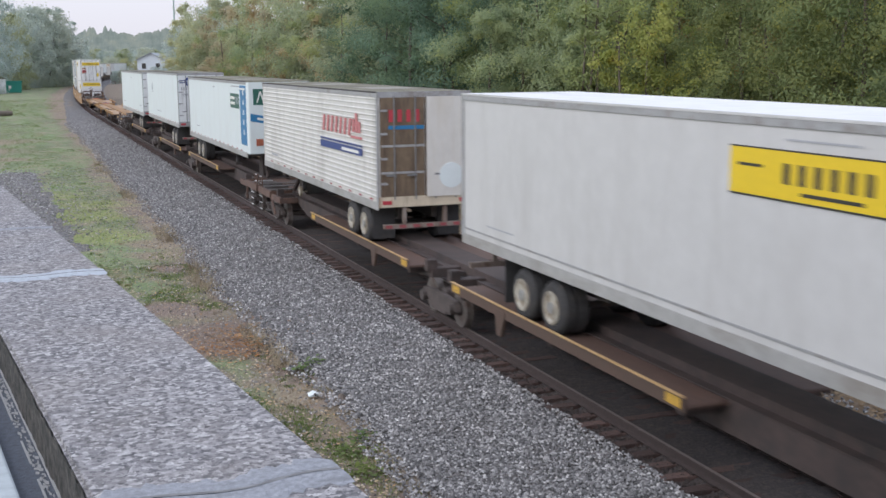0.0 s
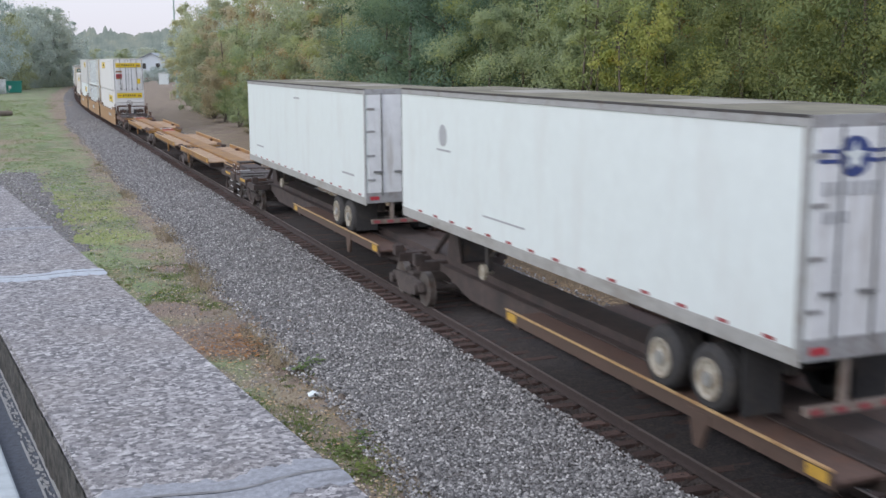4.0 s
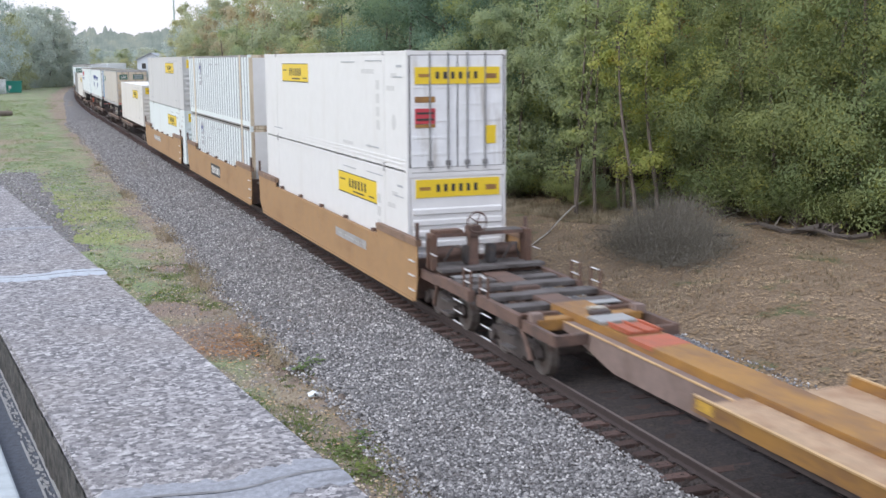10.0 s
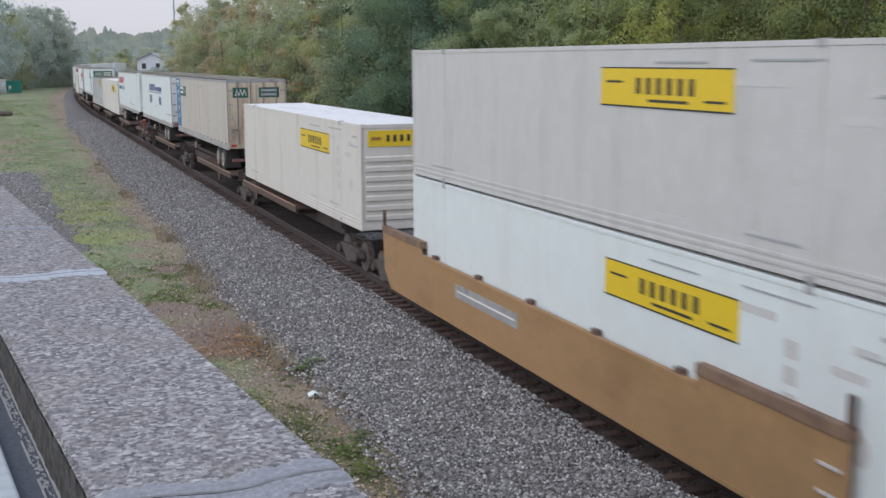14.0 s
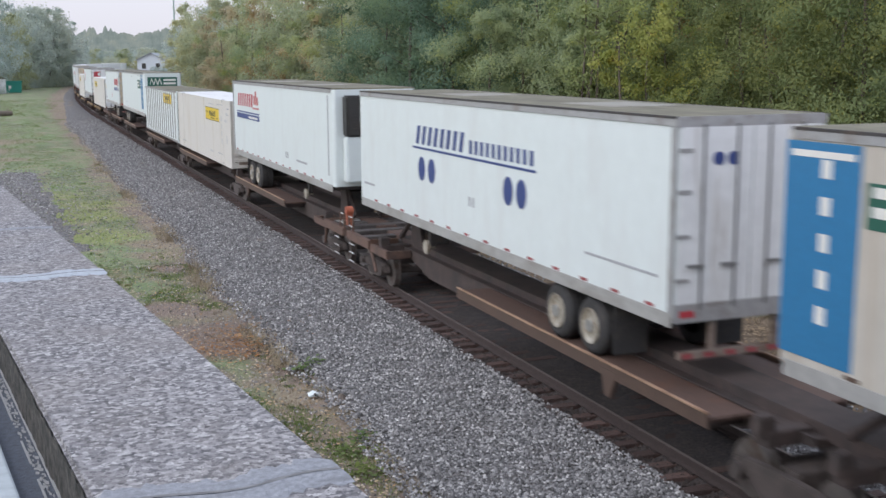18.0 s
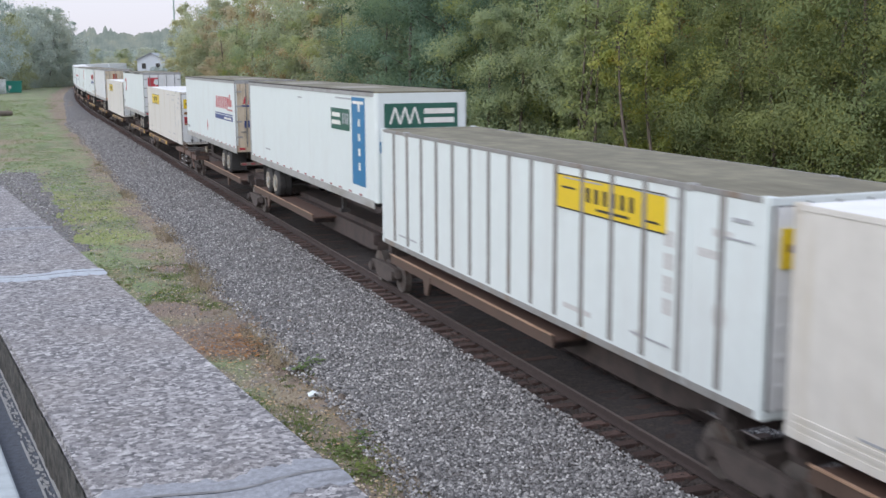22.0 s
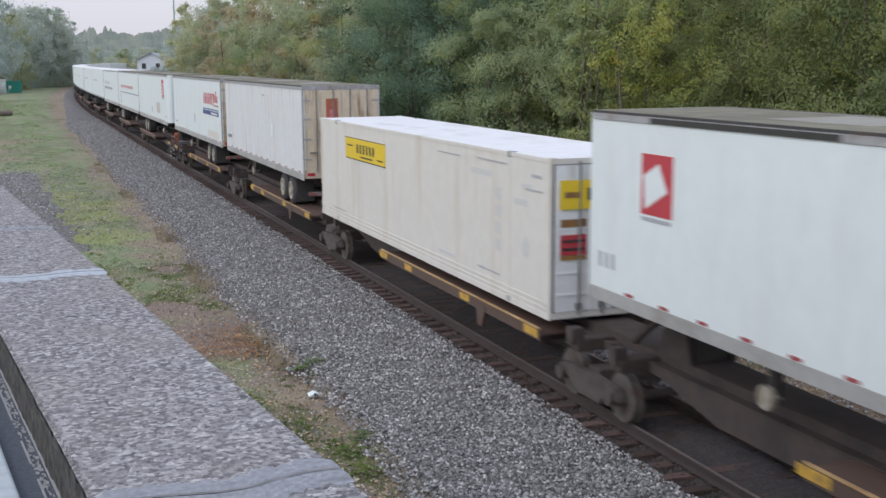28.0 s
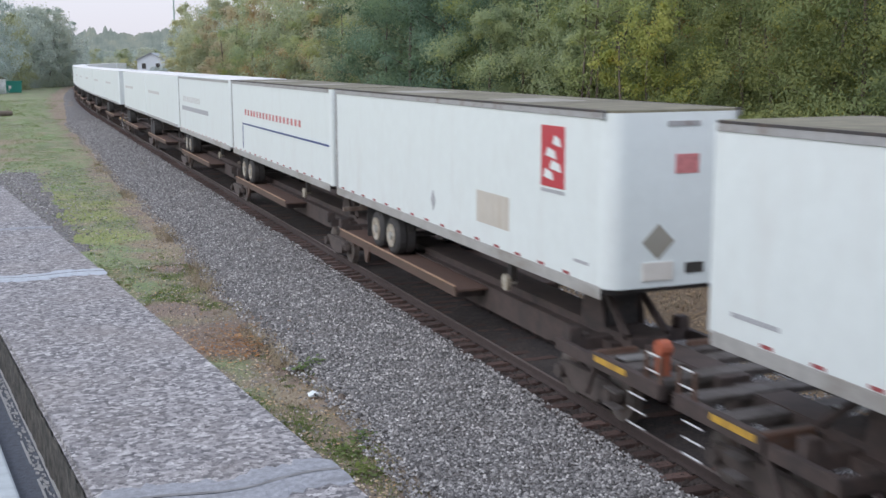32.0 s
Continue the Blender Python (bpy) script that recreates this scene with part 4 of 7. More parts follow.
def make_trailer(L, label, paint="white", door="door", roof="roof", finish="seams", dress=None, reefer=False, round_front=0.12, zf=2.30, zt=5.20, bogie_at=None, tape=True, gear=True, foot="wheel"):
    """A road trailer: rear doors at -y, nose at +y; rails at z 0."""
    t = thing("semi_trailer", label, "trailer", "trailers on the train")
    h = 1.292
    part("body", body_shell(L, zf, zt - 0.03, round_front), M[paint], t)
    part("roof", body_shell(L - 0.06, zt - 0.03, zt + 0.01, round_front), M[roof], t)
    if roof == "roof":
        for y in (-L * 0.22, L * 0.2):
            part("roof_patch", Build().box(-0.5, 0.9, y - 1.1, y + 0.9, zt + 0.01, zt + 0.014), M["roof_patch"], t, "pale bare patch of roof")
    for sgn in (-1, 1):
        xs = sorted((sgn * h, sgn * (h + 0.02)))
        part("bottom_rail", Build().box(*xs, -L / 2, L / 2 - 0.15, zf - 0.17, zf + 0.045), M["side_rail"], t, bevel=0.006)
        part("top_rail", Build().box(*xs, -L / 2, L / 2 - 0.15, zt - 0.13, zt + 0.012), M["rail"], t, bevel=0.004)
        part("roof_edge", Build().box(*sorted((sgn * (h - 0.03), sgn * (h + 0.026))), -L / 2, L / 2 - 0.15, zt - 0.028, zt + 0.014), M["dark"] if roof == "roof" else M[paint], t, "dark roof edge strip" if roof == "roof" else "", 0.006)
        part("rear_post", Build().box(*xs, -L / 2 - 0.02, -L / 2 + 0.12, zf, zt), M["rail"], t, bevel=0.004)
        if finish == "seams":
            b = Build()
            n = int(L / 1.22)
            for i in range(1, n):
                y = -L / 2 + i * L / n
                b.box(*sorted((sgn * h, sgn * (h + 0.004))), y - 0.022, y + 0.022, zf + 0.13, zt - 0.13)
            part("panel_seams", b, M[paint], t)
        elif finish == "ribs":
            b = Build()
            n = 19
            for i in range(n):
                z = zf + 0.18 + i * (zt - zf - 0.36) / (n - 1)
                b.prism([(sgn * h, z - 0.03), (sgn * (h + 0.014), z - 0.012), (sgn * (h + 0.014), z + 0.012), (sgn * h, z + 0.03)], -L / 2 + 0.12, L / 2 - 0.15, "y")
            part("side_ribs", b, M[paint], t)
        if tape:
            b = Build()
            n = int(L / 1.05)
            for i in range(n):
                y = -L / 2 + 0.5 + i * (L - 1) / n
                b.box(*sorted((sgn * (h + 0.004), sgn * (h + 0.010))), y, y + 0.24, zf + 0.055, zf + 0.105)
            part("reflector_tape", b, M["tape"] if paint != "old_white" else M["lip_side"], t, "red reflector dashes" if paint != "old_white" else "dull brown reflector dashes")
    y = -L / 2
    dm = M[door]
    for sgn in (-1, 1):
        d = part("rear_door", Build().box(*sorted((sgn * 0.015, sgn * 1.23)), y - 0.035, y + 0.005, zf + 0.18, zt - 0.14), dm, t, bevel=0.006)
        for x in (0.28, 0.86):
            part("lock_rod", Build().round((sgn * x, y - 0.055), 0.02, zf + 0.1, zt - 0.1, "z", 8), M["bar"], d)
            part("lock_handle", Build().box(*sorted((sgn * (x - 0.03), sgn * (x + 0.24))), y - 0.085, y - 0.06, zf + 0.72, zf + 0.77), M["bar"], d)
        for z in (zf + 0.5, zf + 1.15, zf + 1.8, zf + 2.4):
            part("hinge", Build().box(*sorted((sgn * 1.05, sgn * 1.27)), y - 0.05, y - 0.034, z, z + 0.06), M["rail"], d)
    part("door_header", Build().box(-1.29, 1.29, y - 0.03, y, zt - 0.14, zt + 0.012), M["rail"], t, bevel=0.005)
    part("door_sill", Build().box(-1.29, 1.29, y - 0.05, y, zf - 0.10, zf + 0.18), M["old_door"] if door != "door" else M["rail"], t, bevel=0.008)
    for sgn in (-1, 1):
        part("tail_light", Build().box(*sorted((sgn * 0.95, sgn * 1.2)), y - 0.058, y - 0.05, zf - 0.02, zf + 0.08), M["red"], t, "red tail light")
    g = part("rear_guard", Build().box(-1.15, 1.15, y + 0.0, y + 0.1, 1.62, 1.74).box(-0.62, -0.52, y + 0.0, y + 0.1, 1.74, zf - 0.1).box(0.52, 0.62, y + 0.0, y + 0.1, 1.74, zf - 0.1), M["guard"], t, bevel=0.008)
    for i in range(6):
        part("guard_stripe", Build().box(-1.1 + i * 0.38, -0.92 + i * 0.38, y - 0.005, y, 1.64, 1.72), M["tape"], g, "red guard stripe")
    at = bogie_at if bogie_at is not None else -L / 2 + 2.6
    for sgn in (-1, 1):
        part("suspension", Build().box(*sorted((sgn * 0.4, sgn * 0.55)), at - 1.5, at + 1.5, 1.80, 2.2), M["dark"], t)
    part("floor_frame", Build().box(-1.2, 1.2, -L / 2 + 0.1, L / 2 - 0.2, zf - 0.12, zf), M["dark"], t)
    road_wheels(t, (at - 0.62, at + 0.62))
    for sgn in (-1, 1):
        part("mudflap", Build().box(*sorted((sgn * 0.62, sgn * 1.24)), at - 1.42, at - 1.40, 1.28, zf - 0.1), M["tyre"], t)
    g = L / 2 - 4.5
    for sgn in (-1, 1) if gear else ():
        lg = part("landing_leg", Build().box(*sorted((sgn * 0.82, sgn * 0.95)), g - 0.07, g + 0.07, 1.62, zf - 0.1).tube([(sgn * 0.88, g, 1.9), (sgn * 0.88, g - 0.9, zf - 0.1)], [0.03, 0.03], 5), M["dark"], t)
        if foot == "plate":
            part("leg_shoe", Build().box(*sorted((sgn * 0.74, sgn * 1.03)), g - 0.15, g + 0.15, 1.50, 1.62), M["dark"], lg, bevel=0.01)
            continue
        part("leg_shoe", Build().round((g, 1.60), 0.17, sgn * 0.98, sgn * 1.06, "x", 14).round((g, 1.60), 0.05, sgn * 0.8, sgn * 0.98, "x", 8), M["rim"], lg, "pale round foot")
    part("kingpin_plate", Build().box(-0.5, 0.5, L / 2 - 1.5, L / 2 - 0.4, zf - 0.16, zf - 0.12), M["dark"], t)
    if reefer:
        u = part("cooling_unit", Build().box(-1.0, 1.0, L / 2, L / 2 + 0.46, zf + 1.5, zt - 0.2), M["black"], t, "black cooling unit grille", 0.05)
        gg = Build()
        for i in range(9):
            gg.box(-0.9, 0.9, L / 2 + 0.46, L / 2 + 0.475, zt - 0.45 - i * 0.09, zt - 0.41 - i * 0.09)
        part("louvre", gg, M["dark"], u)
        part("cooling_panel", Build().box(-1.0, 1.0, L / 2, L / 2 + 0.44, zf + 0.15, zf + 1.49), M["white"], t, "white lower cooling unit panel", 0.04)
        part("panel_gap", Build().box(-0.012, 0.012, L / 2 + 0.44, L / 2 + 0.446, zf + 0.2, zf + 1.2), M["dark"], t)
        part("fuel_tank", Build().round((0, 2.0), 0.2, -0.6, 0.6, "x", 16), M["dark"], t)
    if dress:
        dress(t, L, zf, zt)
    return t


def make_container(L, label, z0, paint="cream", roof="white_roof", finish="smooth", dress=None, doors=True, low_lip=True):
    """A box container, doors (or a ribbed front) at -y, the near end."""
    t = thing("freight_container", label, "container", "containers on the train")
    h, H = 1.285, 2.92
    z1 = z0 + H
    edge = M[paint] if finish == "smooth" else M["post_grey"]
    part("body", Build().box(-h, h, -L / 2 + 0.03, L / 2 - 0.03, z0 + 0.06, z1 - 0.03), M[paint], t)
    part("roof", Build().box(-h + 0.02, h - 0.02, -L / 2 + 0.05, L / 2 - 0.05, z1 - 0.03, z1 - 0.015), M[roof], t)
    for sgn in (-1, 1):
        xs = sorted((sgn * (h - 0.04), sgn * (h + 0.012)))
        part("bottom_rail", Build().box(*xs, -L / 2, L / 2, z0 + (0.04 if z0 > 3 else -0.02), z0 + 0.10), edge, t, bevel=0.008)
        for z in (0.15, 0.25) if finish == "smooth" else ():
            part("rub_rail", Build().box(*sorted((sgn * h, sgn * (h + 0.016))), -L / 2 + 0.15, L / 2 - 0.15, z0 + z, z0 + z + 0.045), M[paint], t)
        part("top_rail", Build().box(*xs, -L / 2, L / 2, z1 - 0.09, z1 - 0.012), edge, t, bevel=0.008)
        for y in (-L / 2 + 0.06, L / 2 - 0.06, -6.1, 6.1):
            part("corner_post", Build().box(*sorted((sgn * (h - 0.05), sgn * (h + 0.01))), y - 0.07, y + 0.07, z0, z1), M[paint], t, bevel=0.006)
            for z in (z0, z1 - 0.12):
                part("corner_casting", Build().box(*sorted((sgn * (h - 0.12), sgn * (h + 0.016))), y - 0.085, y + 0.085, z, z + 0.122), M["rail"] if abs(y) < 7 else M[paint], t, bevel=0.01)
        if finish == "ribs":
            n = int(L / 0.98)
            for i in range(1, n):
                y = -L / 2 + i * L / n
                part("side_post", Build().prism([(sgn * h, y - 0.065), (sgn * (h + 0.035), y - 0.04), (sgn * (h + 0.035), y + 0.04), (sgn * h, y + 0.065)], z0 + 0.16, z1 - 0.09, "z"), M["post_grey"], t, "dull grey side post")
        elif finish == "corrugated":
            n = 27
            for i in range(n):
                y = -L / 2 + 0.40 + i * (L - 0.8) / (n - 1)
                # grey strips on the white wall stand for shade in the corrugations
                part("groove", Build().prism([(sgn * h, y - 0.11), (sgn * (h + 0.006), y - 0.06), (sgn * (h + 0.006), y + 0.06), (sgn * h, y + 0.11)], z0 + 0.30, z1 - 0.09, "z"), M["groove_shade"], t, "corrugation groove, its shade put into the grey")
            for y in (-6.1, 6.1):
                part("stained_post", Build().box(*sorted((sgn * h, sgn * (h + 0.02))), y - 0.14, y + 0.14, z0, z1), M["old_door"], t, "rust-stained post")
    y = -L / 2
    if doors == "plain":
        part("front_wall", Build().box(-1.13, 1.13, y - 0.04, y + 0.04, z0 + 0.14, z1 - 0.12), M["box_white"], t, "stained white front wall")
        for sgn in (-1, 1):
            part("front_post", Build().box(*sorted((sgn * 1.13, sgn * 1.28)), y - 0.026, y - 0.012, z0 + 0.14, z1 - 0.12), M["old_door"], t, "rust-stained front post")
    elif doors:
        for sgn in (-1, 1):
            d = part("end_door", Build().box(*sorted((sgn * 0.012, sgn * 1.21)), y - 0.03, y + 0.04, z0 + 0.12, z1 - 0.12), M["door"], t, bevel=0.006)
            for x in (0.25, 0.72):
                part("lock_rod", Build().round((sgn * x, y - 0.055), 0.021, z0 + 0.06, z1 - 0.06, "z", 8), M["bar"], d)
                part("rod_keeper", Build().box(*sorted((sgn * (x - 0.06), sgn * (x + 0.06))), y - 0.07, y - 0.03, z0 + 0.16, z0 + 0.28), M["bar"], d)
            b = Build()
            for i in range(6):
                z = z0 + 0.42 + i * 0.40
                b.box(*sorted((sgn * 0.05, sgn * 1.17)), y - 0.042, y - 0.03, z, z + 0.05)
            part("door_ribs", b, M["door"], d)
    else:
        b = Build()
        for i in range(7):
            z = z0 + 0.25 + i * 0.27
            b.prism([(y, z), (y - 0.05, z + 0.03), (y - 0.05, z + 0.14), (y, z + 0.17)], -1.16, 1.16, "x")
        part("front_ribs", b, M[paint], t, "horizontal ribs of the front wall")
        part("front_wall", Build().box(-1.21, 1.21, y, y + 0.04, z0 + 0.1, z1 - 0.1), M[paint], t)
    part("end_sill", Build().box(-1.28, 1.28, y - 0.02, y + 0.06, z0, z0 + 0.14), M["old_door"] if doors == "plain" else M[paint], t, bevel=0.006)
    part("end_header", Build().box(-1.28, 1.28, y - 0.02, y + 0.06, z1 - 0.12, z1 - 0.012), M["old_door"] if doors == "plain" else M[paint], t, bevel=0.006)
    if doors and doors != "plain":
        part("centre_seal", Build().box(-0.012, 0.012, y - 0.036, y + 0.03, z0 + 0.12, z1 - 0.12), M["dark"], t, "dark door seal")
        for zz in (z0 + 0.13, z1 - 0.125):
            part("edge_seal", Build().box(-1.22, 1.22, y - 0.026, y - 0.02, zz - 0.015, zz + 0.015), M["dark"], t, "dark door seal")
        for sgn in (-1, 1):
            part("side_seal", Build().box(*sorted((sgn * 1.21, sgn * 1.24)), y - 0.026, y + 0.03, z0 + 0.12, z1 - 0.12), M["dark"], t, "dark door seal")
    if dress:
        dress(t, L, z0, z1)
    return t


M["post_grey"] = material("rust_stained_grey_post", (0.25, 0.245, 0.235), 0.55, grain=6, vary=0.15, dirt=(0.20, 0.14, 0.09), dirt_at=(0.5, 0.75), dirt_scale=2, streak=(1, 1, 0.3))
# grey that carries the shade of the corrugation grooves
M["groove_shade"] = material("groove_shade_grey", (0.27, 0.29, 0.315), 0.5, grain=8, vary=0.1)


def yellow_sign(t, y0, y1, z0, z1, x=1.292, f=1):
    p = plate(t, "sign", y0, y1, z0, z1, M["yellow"], x, 0.012, "yellow sign with black lettering bars", f)
    w, hh = y1 - y0, z1 - z0
    lettering(p, y0 + w * 0.26, y1 - w * 0.26, z0 + hh * 0.34, z0 + hh * 0.74, M["black"], 6, x + 0.005, 0.014, f)
    plate(p, "border", y0, y1, z0, z0 + 0.025, M["black"], x, 0.016, "", f)
    plate(p, "border", y0, y1, z1 - 0.02, z1, M["black"], x, 0.016, "", f)
    plate(p, "small_print", y0 + w * 0.05, y0 + w * 0.19, z0 + hh * 0.2, z0 + hh * 0.26, M["black"], x, 0.017, "", f)
    plate(p, "small_print", y1 - w * 0.19, y1 - w * 0.05, z0 + hh * 0.6, z0 + hh * 0.66, M["black"], x, 0.017, "", f)
    plate(p, "small_print", y0 + w * 0.3, y1 - w * 0.4, z0 + hh * 0.15, z0 + hh * 0.22, M["black"], x, 0.017, "", f)


def end_yellow(t, y, x0, x1, z0, z1, n=6):
    p = end_plate(t, "end_sign", y, x0, x1, z0, z1, M["yellow"], 0.02, "yellow sign with black lettering bars")
    w, hh = x1 - x0, z1 - z0
    end_lettering(p, y - 0.018, x0 + w * 0.24, x1 - w * 0.22, z0 + hh * 0.3, z0 + hh * 0.72, M["black"], n, 0.008)
    end_plate(p, "small_print", y - 0.018, x0 + w * 0.04, x0 + w * 0.17, z0 + hh * 0.4, z0 + hh * 0.6, M["ochre"], 0.008)
    end_plate(p, "small_print", y - 0.018, x1 - w * 0.17, x1 - w * 0.04, z0 + hh * 0.3, z0 + hh * 0.6, M["ochre"], 0.008)


def stencils(t, L, z0, z1, x=1.297, f=1):
    """Small faded markings near both ends of a side."""
    for a, b, z, hh in ((-L / 2 + 0.35, -L / 2 + 0.75, z1 - 0.42, 0.10), (-L / 2 + 0.3, -L / 2 + 1.0, z1 - 0.66, 0.05), (-L / 2 + 1.9, -L / 2 + 3.3, z1 - 0.27, 0.05),
                        (L / 2 - 2.6, L / 2 - 1.3, z0 + 0.32, 0.06), (-L / 2 + 2.2, -L / 2 + 3.3, z0 + 0.42, 0.06), (-L / 2 + 4.3, -L / 2 + 5.6, z1 - 0.3, 0.05)):
        lettering(t, a, b, z, z + hh, M["grey_ink"], max(3, int((b - a) / 0.12)), x, 0.004, f)


# ---- signs and emblems of the single loads ----
def red_name(t, y0, y1, ys, z0, z1, f, faded=False):
    """Red lettering, a small ship emblem and a blue stripe below."""
    lettering(t, y0, y1, z0 + 0.08, z1, M["faded_red"] if faded else M["red"], 7, x=1.292 + (0.024 if faded else 0), f=f, label="slanting red lettering bar", lean=-0.3)
    x = 1.292 + (0.024 if faded else 0)
    em = plate(t, "emblem_hull", ys[0], ys[1], z0 + 0.02, z0 + 0.09, M["faded_red"], x, 0.012, "faded red ship emblem", f)
    for k in range(3):
        a = ys[0] + (ys[1] - ys[0]) * (0.12 + 0.26 * k)
        plate(em, "sail", a, a + (ys[1] - ys[0]) * 0.2, z0 + 0.2, z0 + (0.5, 0.72, 0.55)[k], M["faded_red"], x, 0.012, "", f)
    plate(t, "stripe", min(y0, ys[0]), max(y1, ys[1]), z0 - 0.18, z0 - 0.13, M["navy"], x, 0.012, "", f)
    plate(t, "stripe", min(y0, ys[0]), max(y1, ys[1]), z0 - 0.42, z0 - 0.22, M["navy"], x, 0.012, "navy blue stripe", f)
    plate(t, "stripe_text", min(y0, ys[0]) + 0.3, min(y0, ys[0]) + 2.0, z0 - 0.37, z0 - 0.29, M["skylight"], x, 0.016, "", f)


def rear_name(t, L, z, zf):
    y = -L / 2 - 0.035
    end_lettering(t, y, -1.0, -0.1, z, z + 0.3, M["red"], 4, lean=0.25)
    end_lettering(t, y, 0.1, 0.75, z, z + 0.3, M["red"], 3, lean=0.25)
    for a, b in ((-1.05, -0.06), (0.06, 1.08)):
        end_plate(t, "stripe", y, a, b, z - 0.12, z - 0.05, M["navy"])
    end_lettering(t, y, -0.95, -0.35, z - 1.0, z - 0.7, M["navy"], 4)


def diamond(t, y, z, r, mat, f=1, end=None, label="faded grey hazard diamond"):
    if end is None:
        x0, x1 = -f * 1.292, -f * 1.302
        vs = [(x, f * y + a * r * 0.6, z + b * r) for x in (x0, x1) for a, b in ((0, 1), (1, 0), (0, -1), (-1, 0))]
    else:
        vs = [(f * y + a * r, f * yy, z + b * r) for yy in (end, end - 0.012) for a, b in ((0, 1), (1, 0), (0, -1), (-1, 0))]
    part("hazard_diamond", Build().add(vs, [(0, 1, 2, 3), (4, 5, 6, 7), (0, 1, 5, 4), (1, 2, 6, 5), (2, 3, 7, 6), (3, 0, 4, 7)]), mat, t, label)


def zigzag(t, y, x0, x1, z0, z1, f):
    """White mountain peaks on the end sign."""
    n = 3
    w = (x1 - x0) / n
    for i in range(n):
        a = x0 + w * i
        for (u0, u1) in ((0, 0.5), (0.5, 1.0)):
            p0, p1 = (z0, z1) if u0 == 0 else (z1, z0)
            th = w * 0.2
            vs = [(f * (a + w * u + d), f * yy, z) for yy in (y, y - 0.018) for u, z, d in ((u0, p0, 0), (u0, p0, th), (u1, p1, th), (u1, p1, 0))]
            part("peak_stroke", Build().add(vs, [(0, 1, 2, 3), (4, 5, 6, 7), (0, 1, 5, 4), (1, 2, 6, 5), (2, 3, 7, 6), (3, 0, 4, 7)]), M["skylight"], t, "white stroke of a mountain peak")


def green_sign(t, y0, y1, z0, z1, f):
    p = plate(t, "green_sign", y0, y1, z0, z1, M["green"], 1.292, 0.01, "dark green sign with pale blocks", f)
    w = y1 - y0
    lettering(p, y0 + 0.1, y0 + w * 0.42, z0 + 0.18, z1 - 0.12, M["grey_ink"], 3, 1.298, 0.01, f)
    for z in (z0 + 0.14, z0 + 0.36):
        plate(p, "text_bar", y0 + w * 0.48, y1 - 0.1, z, z + 0.12, M["skylight"], 1.298, 0.01, "", f)


def blue_panel(t, y0, y1, z0, z1, f, n=5):
    p = plate(t, "blue_panel", y0, y1, z0, z1, M["blue"], 1.292, 0.01, "blue panel with small white blocks", f)
    m, h = (y0 + y1) / 2, (z1 - z0) / (n + 1)
    for i in range(n):
        lettering(p, m - 0.17, m + 0.2, z1 - h * (i + 0.95), z1 - h * (i + 0.45), M["skylight"], 1, 1.298, 0.01, f)
    plate(p, "text_bar", y0 + 0.1, y1 - 0.1, z1 - 0.18, z1 - 0.10, M["skylight"], 1.298, 0.01, "", f)


def dress_L0(t, L, zf, zt):
    f = -1
    yellow_sign(t, -4.95, -1.35, 4.28, 4.92, f=f)
    stencils(t, L, zf, zt, f=f)
    plate(t, "side_sill", -L / 2 + 0.2, L / 2 - 0.1, zf + 0.14, zf + 0.18, M["rail"], 1.292, 0.01, "", f)


def dress_L1(t, L, zf, zt):
    red_name(t, -4.61, -1.41, (-5.76, -4.66), 3.87, 4.42, 1, True)
    y = -L / 2 - 0.035
    end_lettering(t, y, -1.0, -0.03, 4.43, 4.75, M["red"], 4)
    end_plate(t, "stripe", y, -1.02, -0.03, 4.24, 4.34, M["blue"], label="blue stripe")
    for z in (3.08, 3.78):
        end_plate(t, "door_bar", y, -1.22, -0.02, z, z + 0.06, M["rod"])
    end_plate(t, "white_door_skin", y - 0.03, 0.03, 1.24, 2.45, 5.08, M["cream"], 0.012, "stained cream replacement door skin")
    end_disc(t, "round_patch", y - 0.042, 0.72, 3.0, 0.34, M["white"], label="round white patch")
    lettering(t, 4.6, 5.6, 2.62, 2.74, M["grey_ink"], 6, 1.316, 0.006)


def dress_vermont(t, L, zf, zt):
    f = -1
    k = -0.15 if L < 16 else 0.15
    green_sign(t, -5.95 + k, -4.05 + k, 4.05, 4.66, f)
    blue_panel(t, -7.42 + k, -6.2 + k, 2.62, 5.02, f)
    for a, b, z in ((-0.3, 0.2, 4.8), (4.6, 5.4, 2.75), (-7.0, -4.4, 4.92)):
        lettering(t, a, b, z, z + 0.08, M["grey_ink"], 5, 1.293, 0.006, f)
    y = -L / 2
    p = end_plate(t, "green_sign", y, -1.05, 1.0, 4.26, 4.90, M["green"], 0.01, "dark green sign with white peaks", f)
    zigzag(p, y, -0.92, -0.1, 4.36, 4.80, f)
    for z in (4.38, 4.62):
        end_plate(p, "text_bar", y - 0.008, 0.05, 0.9, z, z + 0.14, M["skylight"], 0.01, "", f)
    slant = lambda p: [(f * a, c) for a, c in p]
    q = part("blue_stripe", Build().prism(slant([(-1.18, 3.62), (1.1, 3.22), (1.1, 3.52), (-1.18, 3.92)]), f * y, f * (y - 0.01), "y"), M["blue"], t, "slanting blue stripe with pale text bars")
    part("text_bar", Build().prism(slant([(-0.9, 3.67), (0.6, 3.41), (0.6, 3.51), (-0.9, 3.77)]), f * (y - 0.008), f * (y - 0.016), "y"), M["skylight"], q)
    end_plate(t, "red_placard", y, -0.97, -0.68, 2.62, 2.90, M["orange"], 0.012, "orange-red placard", f)
    end_plate(t, "glad_hand_box", y, -0.13, 0.2, 2.65, 3.08, M["dark"], 0.03, "dark connector box", f)
